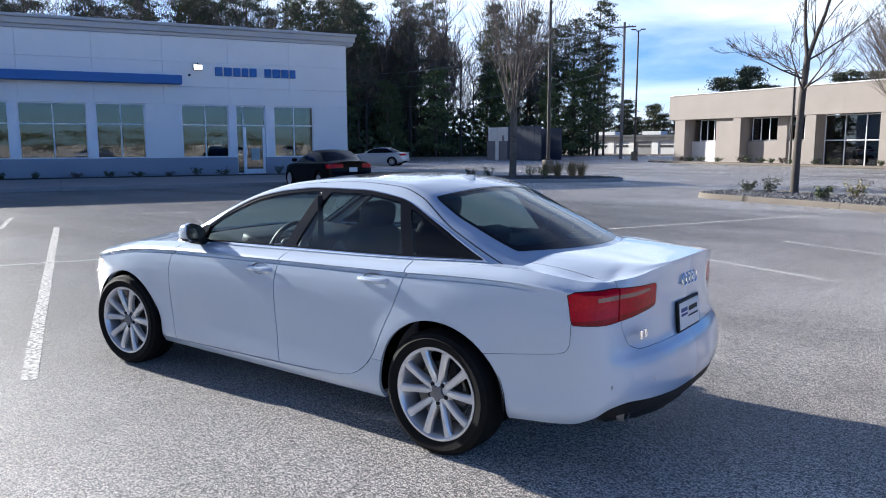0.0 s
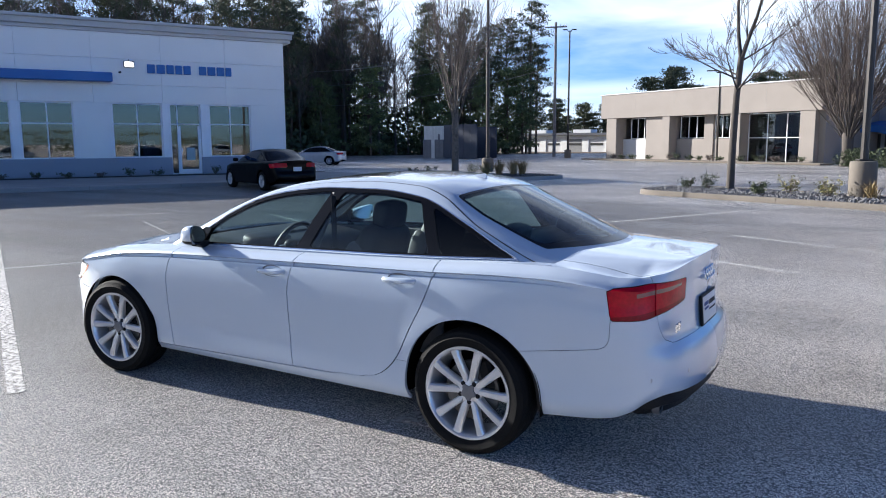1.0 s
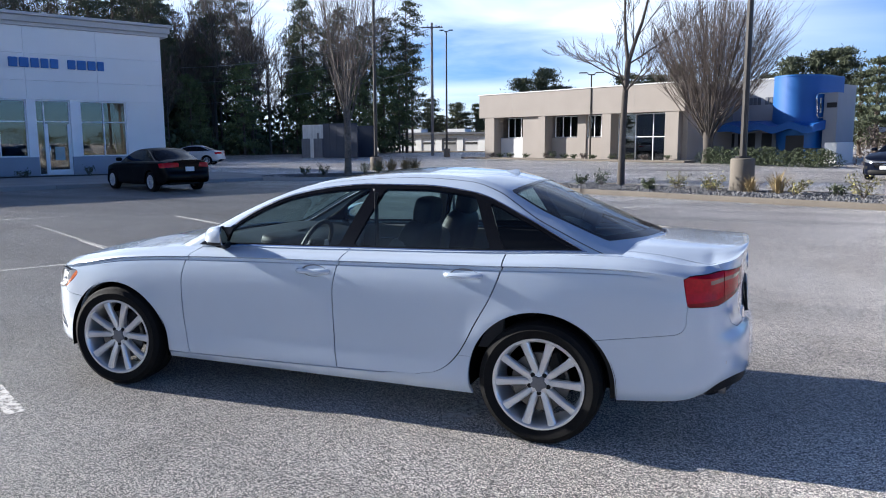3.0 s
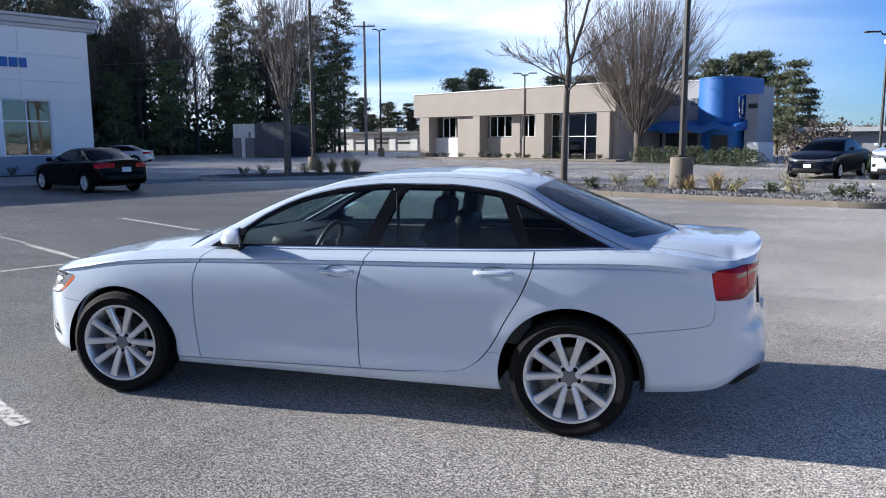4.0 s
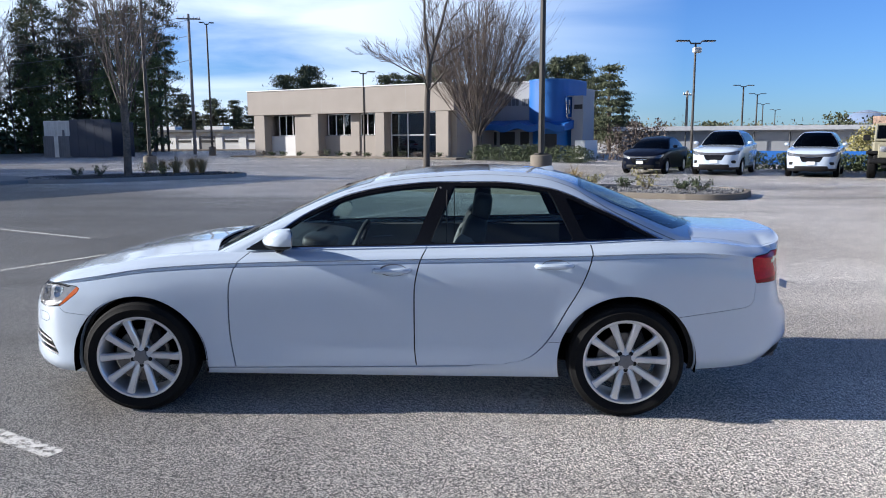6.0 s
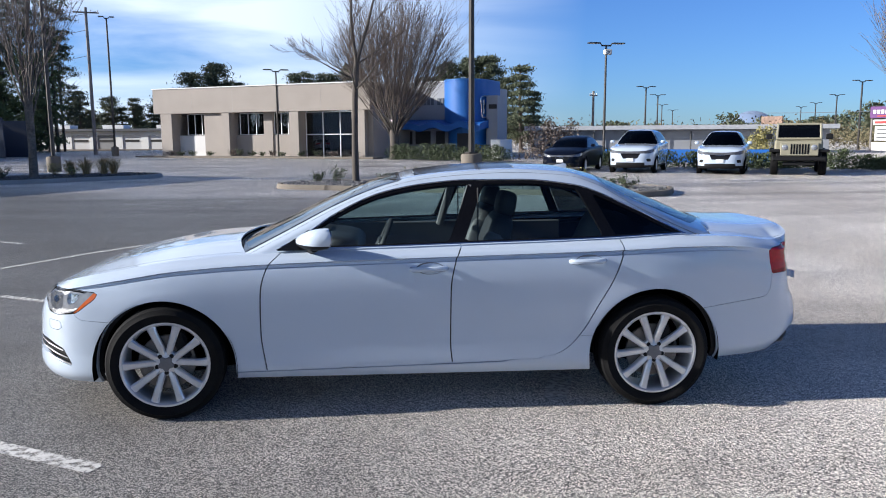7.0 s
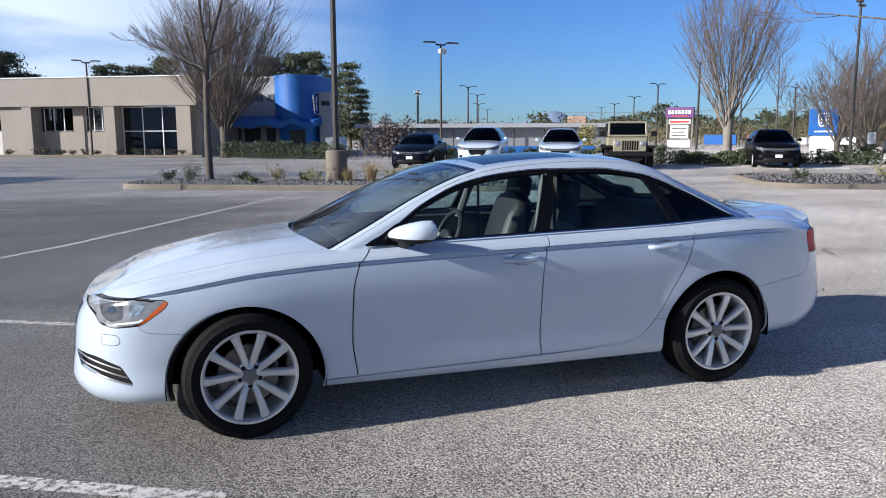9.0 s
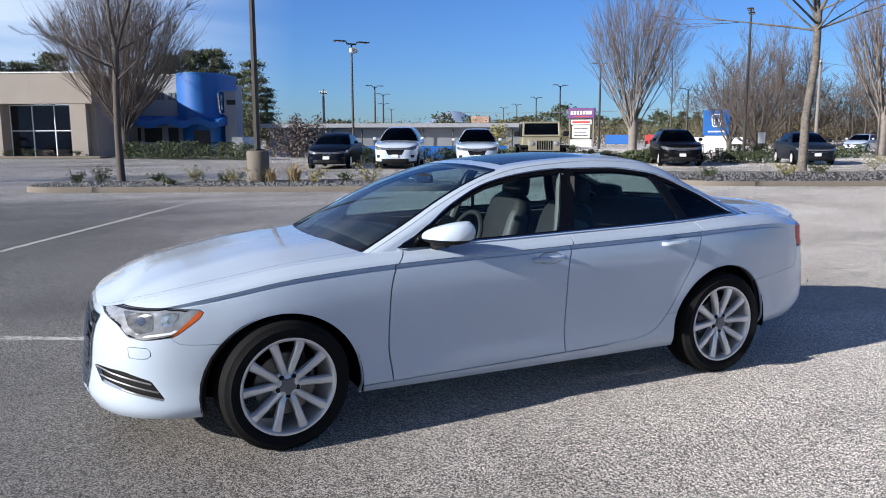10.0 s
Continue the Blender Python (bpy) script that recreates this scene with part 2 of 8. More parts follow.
def chain(pts, n):
    """Evenly spaced points on a smooth line through a few points."""
    p = np.array(pts, float)
    q = np.vstack([2 * p[0] - p[1], p, 2 * p[-1] - p[-2]])
    fine = []
    for i in range(1, len(q) - 2):
        for t in np.linspace(0, 1, 24, endpoint=False):
            fine.append(0.5 * (2 * q[i] + (q[i + 1] - q[i - 1]) * t + (2 * q[i - 1] - 5 * q[i] + 4 * q[i + 1] - q[i + 2]) * t**2 + (3 * q[i] - q[i - 1] - 3 * q[i + 1] + q[i + 2]) * t**3))
    fine = np.array(fine + [p[-1]])
    s = np.r_[0, np.cumsum(np.linalg.norm(np.diff(fine, axis=0), axis=1))]
    u = np.linspace(0, s[-1], n)
    return np.array([np.interp(u, s, fine[:, k]) for k in range(p.shape[1])]).T


# ---------- setting: ground, islands, buildings ----------
GRID = 62.3
D1 = Vector((math.cos(radians(GRID)), math.sin(radians(GRID)), 0))
D2 = Vector((D1.y, -D1.x, 0))


def asphalt():
    """Old asphalt: pale aggregate in dark binder, worn and stained in broad patches, hairline cracks."""
    m = bpy.data.materials.new("old_asphalt")
    m.use_nodes = True
    n, l = m.node_tree.nodes, m.node_tree.links
    b = n["Principled BSDF"]
    b.inputs["Roughness"].default_value, b.inputs["Specular IOR Level"].default_value = 0.54, 0.6
    tc = n.new("ShaderNodeTexCoord")
    vo = n.new("ShaderNodeTexVoronoi")
    vo.inputs["Scale"].default_value = 180
    nf = n.new("ShaderNodeTexNoise")
    nf.inputs["Scale"].default_value, nf.inputs["Detail"].default_value = 240, 4
    nb = n.new("ShaderNodeTexNoise")
    nb.inputs["Scale"].default_value, nb.inputs["Detail"].default_value = 0.22, 7
    nb.inputs["Roughness"].default_value = 0.62
    for t in (vo, nf, nb):
        l.new(tc.outputs["Object"], t.inputs["Vector"])
    sep = n.new("ShaderNodeSeparateColor")
    l.new(vo.outputs["Color"], sep.inputs["Color"])
    add = n.new("ShaderNodeMath")
    add.operation = "MULTIPLY_ADD"
    add.inputs[1].default_value = 0.62
    l.new(sep.outputs["Red"], add.inputs[0])
    l.new(nf.outputs["Fac"], add.inputs[2])
    ramp = n.new("ShaderNodeValToRGB")
    e = ramp.color_ramp.elements
    e[0].position, e[0].color = 0.60, (0.014, 0.0135, 0.0135, 1)
    e[1].position, e[1].color = 1.02, (0.82, 0.77, 0.71, 1)
    x = ramp.color_ramp.elements.new(0.80)
    x.color = (0.170, 0.157, 0.143, 1)
    l.new(add.outputs["Value"], ramp.inputs["Fac"])
    big = n.new("ShaderNodeValToRGB")
    q = big.color_ramp.elements
    q[0].position, q[0].color = 0.36, (0.74, 0.71, 0.67, 1)
    q[1].position, q[1].color = 0.60, (1.08, 1.07, 1.06, 1)
    l.new(nb.outputs["Fac"], big.inputs["Fac"])
    mul = n.new("ShaderNodeMix")
    mul.data_type, mul.blend_type = "RGBA", "MULTIPLY"
    mul.inputs["Factor"].default_value = 1.0
    l.new(ramp.outputs["Color"], mul.inputs["A"])
    l.new(big.outputs["Color"], mul.inputs["B"])
    # lanes polished darker by traffic, along the rows
    mp = n.new("ShaderNodeMapping")
    mp.inputs["Rotation"].default_value = (0, 0, radians(27.7))
    mp.inputs["Scale"].default_value = (0.03, 0.55, 1)
    ns = n.new("ShaderNodeTexNoise")
    ns.inputs["Scale"].default_value, ns.inputs["Detail"].default_value = 1.0, 4
    l.new(tc.outputs["Object"], mp.inputs["Vector"])
    l.new(mp.outputs["Vector"], ns.inputs["Vector"])
    lane = n.new("ShaderNodeMapRange")
    lane.inputs["From Min"].default_value, lane.inputs["From Max"].default_value = 0.33, 0.52
    lane.inputs["To Min"].default_value = 0.62
    l.new(ns.outputs["Fac"], lane.inputs["Value"])
    # hairline cracks
    wob = n.new("ShaderNodeTexNoise")
    wob.inputs["Scale"].default_value = 1.4
    mixv = n.new("ShaderNodeMix")
    mixv.data_type = "VECTOR"
    mixv.inputs["Factor"].default_value = 0.35
    l.new(tc.outputs["Object"], wob.inputs["Vector"])
    l.new(tc.outputs["Object"], mixv.inputs["A"])
    l.new(wob.outputs["Color"], mixv.inputs["B"])
    cr = n.new("ShaderNodeTexVoronoi")
    cr.feature = "DISTANCE_TO_EDGE"
    cr.inputs["Scale"].default_value = 0.2
    l.new(mixv.outputs["Result"], cr.inputs["Vector"])
    crm = n.new("ShaderNodeMapRange")
    crm.inputs["From Min"].default_value, crm.inputs["From Max"].default_value = 0.0004, 0.0022
    crm.inputs["To Min"].default_value = 0.6
    l.new(cr.outputs["Distance"], crm.inputs["Value"])
    # tone goes from darker at -x to paler at +x and far off
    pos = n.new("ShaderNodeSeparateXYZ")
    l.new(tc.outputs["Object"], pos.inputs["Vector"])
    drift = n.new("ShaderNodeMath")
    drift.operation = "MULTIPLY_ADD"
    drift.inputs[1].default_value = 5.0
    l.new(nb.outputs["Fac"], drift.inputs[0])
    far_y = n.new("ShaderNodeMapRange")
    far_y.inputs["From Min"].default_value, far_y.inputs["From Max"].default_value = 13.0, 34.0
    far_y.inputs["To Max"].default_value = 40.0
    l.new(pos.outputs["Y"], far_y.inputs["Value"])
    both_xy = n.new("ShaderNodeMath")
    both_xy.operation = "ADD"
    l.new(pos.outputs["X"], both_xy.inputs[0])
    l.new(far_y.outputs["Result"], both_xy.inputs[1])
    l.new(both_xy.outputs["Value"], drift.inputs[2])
    side_tone = n.new("ShaderNodeMapRange")
    side_tone.interpolation_type = "SMOOTHSTEP"
    side_tone.inputs["From Min"].default_value, side_tone.inputs["From Max"].default_value = -2.5, 8.5
    side_tone.inputs["To Min"].default_value, side_tone.inputs["To Max"].default_value = 0.56, 1.6
    l.new(drift.outputs["Value"], side_tone.inputs["Value"])
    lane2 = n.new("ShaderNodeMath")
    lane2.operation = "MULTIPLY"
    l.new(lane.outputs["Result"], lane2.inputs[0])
    l.new(side_tone.outputs["Result"], lane2.inputs[1])
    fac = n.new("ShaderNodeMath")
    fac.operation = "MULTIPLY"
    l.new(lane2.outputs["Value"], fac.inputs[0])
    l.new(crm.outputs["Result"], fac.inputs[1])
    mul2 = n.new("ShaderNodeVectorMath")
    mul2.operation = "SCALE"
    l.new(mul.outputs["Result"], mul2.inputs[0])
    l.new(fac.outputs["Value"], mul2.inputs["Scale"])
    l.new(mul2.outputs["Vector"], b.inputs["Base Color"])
    bp = n.new("ShaderNodeBump")
    b.inputs["Diffuse Roughness"].default_value = 0.7
    bp.inputs["Strength"].default_value, bp.inputs["Distance"].default_value = 0.9, 0.006
    l.new(add.outputs["Value"], bp.inputs["Height"])
    l.new(bp.outputs["Normal"], b.inputs["Normal"])
    return m


def worn_paint():
    """White road paint, rubbed through to the stones beneath."""
    m = mat("worn_road_paint", (0.58, 0.57, 0.55), 0.8, 0, 0.12, 2.0, 60, 0.4, 120)
    n, l = m.node_tree.nodes, m.node_tree.links
    b = n["Principled BSDF"]
    tr, mx, out = n.new("ShaderNodeBsdfTransparent"), n.new("ShaderNodeMixShader"), n["Material Output"]
    tc, ns, mr = n.new("ShaderNodeTexCoord"), n.new("ShaderNodeTexNoise"), n.new("ShaderNodeMapRange")
    ns.inputs["Scale"].default_value, ns.inputs["Detail"].default_value, ns.inputs["Roughness"].default_value = 26.0, 8, 0.75
    mr.inputs["From Min"].default_value, mr.inputs["From Max"].default_value = 0.41, 0.52
    l.new(tc.outputs["Object"], ns.inputs["Vector"])
    l.new(ns.outputs["Fac"], mr.inputs["Value"])
    l.new(mr.outputs["Result"], mx.inputs["Fac"])
    l.new(tr.outputs["BSDF"], mx.inputs[1])
    l.new(b.outputs["BSDF"], mx.inputs[2])
    l.new(mx.outputs["Shader"], out.inputs["Surface"])
    return m


ASPHALT = asphalt()
ROAD_PAINT = worn_paint()
CONCRETE = mat("pale_concrete", (0.165, 0.142, 0.116), 0.85, 0, 0.25, 1.2, 40, 0.4, 90, rnd=0.15)
CONCRETE_GREY = mat("grey_concrete", (0.33, 0.32, 0.30), 0.85, 0, 0.2, 0.8, 40, 0.3, 90)
STUCCO_BEIGE = mat("beige_stucco", (0.31, 0.275, 0.245), 0.9, 0, 0.10, 0.5, 30, 0.3, 60)
STUCCO_WHITE = mat("white_wall_panel", (0.86, 0.86, 0.83), 0.6, 0, 0.05, 0.6, 30, 0.05, 40, rnd=0.06)
WAINSCOT = mat("grey_wall_base", (0.30, 0.33, 0.38), 0.7, 0, 0.08, 0.6, 30, 0.1, 60)
CORNICE = mat("grey_cornice", (0.50, 0.50, 0.49), 0.6, 0, 0.08, 0.8, 30)
BLUE_BAND = mat("blue_metal_band", (0.010, 0.13, 0.40), 0.45, 0, 0.08, 0.9, 40)
BLUE_WALL = mat("blue_metal_wall", (0.006, 0.105, 0.38), 0.55, 0, 0.08, 0.5, 40)
GREY_WALL = mat("grey_showroom_wall", (0.34, 0.35, 0.37), 0.7, 0, 0.06, 0.6, 30)
FRAME_WHITE = mat("white_window_frame", (0.84, 0.85, 0.86), 0.45, 0.1, 0.05, 2, 60)
FRAME_DARK = mat("dark_window_frame", (0.03, 0.03, 0.032), 0.5, 0.2, 0.1, 2, 60)
# the rooms' dimness is put into this dark wall, floor and ceiling colour
ROOM_PAINTED_DIM = mat("room_painted_dim", (0.10, 0.095, 0.09), 0.9, 0, 0.4, 0.8, 6)
ROOF_GRAVEL = mat("roof_gravel", (0.3, 0.29, 0.27), 0.95, 0, 0.3, 1, 30)
SHOP_GLASS = glass("shop_glass", (0.50, 0.54, 0.54), 1.95)
SOIL = mat("dark_mulch", (0.035, 0.03, 0.028), 0.95, 0, 0.4, 3, 40, 0.6, 60)
ROCKS = mat("dark_rock_chips", (0.085, 0.085, 0.09), 0.85, 0, 0.5, 3, 50, rnd=0.5, col2=(0.24, 0.24, 0.25))
LITTER = mat("leaf_litter", (0.10, 0.075, 0.05), 0.95, 0, 0.4, 0.4, 12, 0.5, 30)
FLOOD = mat("floodlight_glass", (0.95, 0.97, 1.0), 0.4, emit=2.5)

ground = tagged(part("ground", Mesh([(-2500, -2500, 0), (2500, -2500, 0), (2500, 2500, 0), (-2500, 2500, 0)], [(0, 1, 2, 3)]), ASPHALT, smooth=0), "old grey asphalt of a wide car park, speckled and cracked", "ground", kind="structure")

# painted bay lines: start, end, width
LINES = [((-1.62, -1.55), (-11.45, 3.63), 0.11), ((-8.6, -2.0), (-4.45, 5.8), 0.09), ((-3.5, 7.2), (1.0, 16.2), 0.10), ((-4.45, 5.8), (-3.5, 7.2), 0.10), ((-7.9, 4.85), (-5.6, 3.6), 0.09), ((-4.2, 2.85), (-2.1, 1.75), 0.09), ((-10.6, 6.3), (-6.4, 4.1), 0.04), ((-9.3, 8.8), (-5.9, 7.0), 0.08), ((-12.75, 6.3), (-11.5, 7.9), 0.09), ((0.5, 6.85), (2.35, 5.95), 0.09), ((0.9, 9.65), (3.8, 8.15), 0.09), ((2.6, 11.55), (5.4, 10.2), 0.08), ((10.4, 5.65), (14.0, 4.85), 0.09), ((12.9, 7.8), (15.8, 6.9), 0.07), ((-7.1, 14.3), (-4.2, 12.9), 0.07), ((-12.0, 2.8), (-14.2, 4.0), 0.09), ((0.88, -0.74), (1.04, -0.24), 0.15)]
for a, b, w in LINES:
    a, b = Vector((*a, 0)), Vector((*b, 0))
    d = (b - a).normalized()
    s = Vector((-d.y, d.x, 0)) * (w / 2)
    n = max(2, int((b - a).length / 0.35))
    rng = random.Random(int(a.x * 100))
    me = Mesh()
    for i in range(n + 1):
        p = a + (b - a) * i / n
        me.v += [tuple(p + s * (1 + rng.uniform(-0.08, 0.08)) + Vector((0, 0, 0.004))), tuple(p - s * (1 + rng.uniform(-0.08, 0.08)) + Vector((0, 0, 0.004)))]
    me.f = [(2 * i, 2 * i + 1, 2 * i + 3, 2 * i + 2) for i in range(n)]
    tagged(part("parking_line", me, ROAD_PAINT, smooth=0), "worn white painted parking line on the asphalt", "parking line", "painted parking lines", "structure")


def outline(c, ang, length, width, n=10, r=None):
    """A rounded bed: points anticlockwise."""
    r = r or width / 2
    out = []
    for cx, cy, a0 in ((length / 2 - r, width / 2 - r, 0), (-length / 2 + r, width / 2 - r, 90), (-length / 2 + r, -width / 2 + r, 180), (length / 2 - r, -width / 2 + r, 270)):
        for k in range(n + 1):
            a = radians(a0 + 90 * k / n)
            out.append((cx + r * math.cos(a), cy + r * math.sin(a)))
    m = pose(*c, 0, 0, 0, ang)
    res = []
    for x, y in out:
        p = m @ Vector((x, y, 0))
        if not res or (p - res[-1]).length > 0.02:
            res.append(p)
    return res


def rock_mesh(rng, place, n, smin, smax):
    me = Mesh()
    base = [(1, 0, 0), (-1, 0, 0), (0, 1, 0), (0, -1, 0), (0, 0, 1), (0, 0, -1)]
    fc = [(0, 2, 4), (2, 1, 4), (1, 3, 4), (3, 0, 4), (2, 0, 5), (1, 2, 5), (3, 1, 5), (0, 3, 5)]
    for _ in range(n):
        p = place(rng)
        s = rng.uniform(smin, smax)
        m = pose(p[0], p[1], p[2], rng.uniform(0, 360), rng.uniform(0, 360), rng.uniform(0, 360))
        me.add([m @ Vector((x * s * rng.uniform(0.6, 1.2), y * s * rng.uniform(0.6, 1.2), z * s * rng.uniform(0.5, 0.9))) for x, y, z in base], fc)
    return me


def island(label, c, ang, length, width, r, seed, rocks, soil_mat, kerb_mat):
    """A kerbed planting bed with separate kerb stones and stone chips."""
    isl = thing("planting_island", label, "planting bed", pose(0, 0, 0), "kerbed planting islands", "structure")
    pts = outline(c, ang, length, width, 10, r)
    n = len(pts)
    cen = Vector((*c, 0))
    inner = [p + (cen - p).normalized() * 0.15 for p in pts]
    part("soil", prism([(p.x, p.y) for p in inner], 0.0, 0.11), soil_mat, isl, "dark mulch", 0)
    # kerb stones of about three metres with open joints
    per = [0.0]
    for a, b in zip(pts, pts[1:] + pts[:1]):
        per.append(per[-1] + (b - a).length)
    stones = max(6, round(per[-1] / 3.0))
    loop, il = pts + pts[:1], inner + inner[:1]

    def at(s):
        s = min(max(s, 0), per[-1] - 1e-6)
        i = next(k for k in range(n) if per[k + 1] > s)
        t = (s - per[i]) / (per[i + 1] - per[i])
        return loop[i].lerp(loop[i + 1], t), il[i].lerp(il[i + 1], t)

    rng = random.Random(seed)
    for k in range(stones):
        s0, s1 = per[-1] * k / stones + 0.006, per[-1] * (k + 1) / stones - 0.006
        h = 0.15 + rng.uniform(-0.008, 0.008)
        me, m = Mesh(), 12
        for i in range(m + 1):
            o, q = at(s0 + (s1 - s0) * i / m)
            w = (q - o).normalized()
            for off, z in ((0.0, 0.0), (0.012, h - 0.03), (0.035, h), (0.14, h + 0.004), (0.155, h - 0.012), (0.155, 0.02)):
                me.v.append((o.x + w.x * off, o.y + w.y * off, z))
        me.f = [(i * 6 + j, (i + 1) * 6 + j, (i + 1) * 6 + j + 1, i * 6 + j + 1) for i in range(m) for j in range(5)]
        me.f += [tuple(range(5, -1, -1)), tuple(m * 6 + j for j in range(6))]
        part("kerb_stone", me, kerb_mat, isl)
    mm = pose(*c, 0, 0, 0, ang)

    def place(g):
        while True:
            x, y = g.uniform(-length / 2 + 0.2, length / 2 - 0.2), g.uniform(-width / 2 + 0.2, width / 2 - 0.2)
            dx, dy = max(0, abs(x) - (length / 2 - r)), max(0, abs(y) - (width / 2 - r))
            if math.hypot(dx, dy) < r - 0.2:
                return mm @ Vector((x, y, 0.115 + 0.04 * (1 - (2 * y / width) ** 2)))
    if rocks:
        tagged(part("rock_chips", rock_mesh(rng, place, rocks, 0.025, 0.06), ROCKS, isl, "dark grey stone chips", 0), kind="stuff")
    return place


island("rounded kerbed island with dark mulch, dry grass and a bare tree", (-13.7, 26.0), 39, 9.0, 4.2, 2.0, 1, 500, SOIL, CONCRETE_GREY)
isl_b = island("long kerbed island with dark rock chips and small shrubs", (2.2, 18.35), -25.0, 12.6, 3.3, 1.2, 2, 3600, SOIL, CONCRETE)
isl_c = island("wide kerbed island with rock chips beside the drive lane", (24.0, 11.2), -27.7, 19.5, 6.4, 1.6, 3, 2600, SOIL, CONCRETE)

# ---- the dealership building with the long blue band ----
M1 = pose(-24.6, 26.05, 0, 0, 0, GRID)
b1 = thing("dealership_building", "single-storey white panelled showroom with a blue band and storefront windows", "building", M1, kind="structure")


def p1(name, me, material, label="", smooth=0):
    ob = part(name, me, material, None, label, smooth)
    ob.parent = b1
    return ob


LEFT = -46.0
WIN = [(-26.2, -23.2), (-22.8, -19.4), (-19.0, -15.8), (-15.44, -12.63), (-12.26, -10.10), (-8.45, -6.21), (-5.85, -4.38), (-3.94, -1.85)]
edges = [LEFT] + [v for w in WIN for v in w] + [0.0]
for k in range(0, len(edges), 2):
    x0, x1 = edges[k], edges[k + 1]
    wide = x1 - x0 > 0.6
    p1("wall" if wide else "window_post", rbox(((x0 + x1) / 2, 0.15 if wide else 0.10, 2.29), (x1 - x0, 0.3, 2.58), 0.004), STUCCO_WHITE if wide else FRAME_WHITE)
for k in range(15):
    for z0, z1 in ((3.58, 4.42), (4.42, 5.60), (5.60, 6.78)):
        x1 = -3.07 * k
        x0 = max(LEFT, x1 - 3.07)
        p1("wall_panel", rbox(((x0 + x1) / 2, 0.15, (z0 + z1) / 2), (x1 - x0 - 0.008, 0.3, z1 - z0 - 0.008), 0.006), STUCCO_WHITE)
for x0, x1 in ((LEFT, -5.85), (-4.38, 0.0)):
    p1("wall_base", rbox(((x0 + x1) / 2, 0.10, 0.575), (x1 - x0 + 0.03, 0.34, 0.85), 0.012), WAINSCOT, "grey painted wall base")
for y0, y1, z0, z1 in ((-0.10, 0.3, 6.78, 6.95), (-0.22, 0.3, 6.95, 7.22), (-0.34, 0.3, 7.22, 7.36)):
    p1("cornice", rbox((LEFT / 2 + 0.15, (y0 + y1) / 2, (z0 + z1) / 2), (-LEFT + 0.35 - y0, y1 - y0, z1 - z0 - 0.003), 0.02), CORNICE, "stepped grey cornice")
    p1("cornice", rbox((0.15 - y0 / 2, 11.2, (z0 + z1) / 2), (0.3 - y0, 21.8, z1 - z0 - 0.003), 0.02), CORNICE)
p1("side_wall", rbox((-0.15, 11.2, 3.4), (0.29, 21.7, 6.74), 0.004), STUCCO_WHITE)
p1("rear_wall", rbox((LEFT / 2, 22.2, 3.4), (-LEFT, 0.3, 6.74), 0.004), STUCCO_WHITE)
p1("end_wall", rbox((LEFT + 0.15, 11.2, 3.4), (0.29, 21.7, 6.74), 0.004), STUCCO_WHITE)
p1("roof", rbox((LEFT / 2, 11.2, 6.86), (-LEFT - 0.7, 21.4, 0.12), 0.004), ROOF_GRAVEL)
p1("inner_floor", rbox((LEFT / 2, 11.0, 0.09), (-LEFT - 0.6, 21.2, 0.10), 0.004), CONCRETE_GREY)
p1("inner_wall", rbox((LEFT / 2, 6.5, 2.2), (-LEFT - 0.7, 0.12, 4.0), 0.004), ROOM_PAINTED_DIM)
p1("inner_ceiling", rbox((LEFT / 2, 3.5, 3.85), (-LEFT - 0.7, 6.0, 0.08), 0.004), STUCCO_WHITE)
band = p1("blue_band", rbox(((LEFT - 8.4) / 2, -0.30, 4.71), (-8.4 - LEFT, 0.6, 0.42), 0.03), BLUE_BAND, "long blue metal band over the windows")
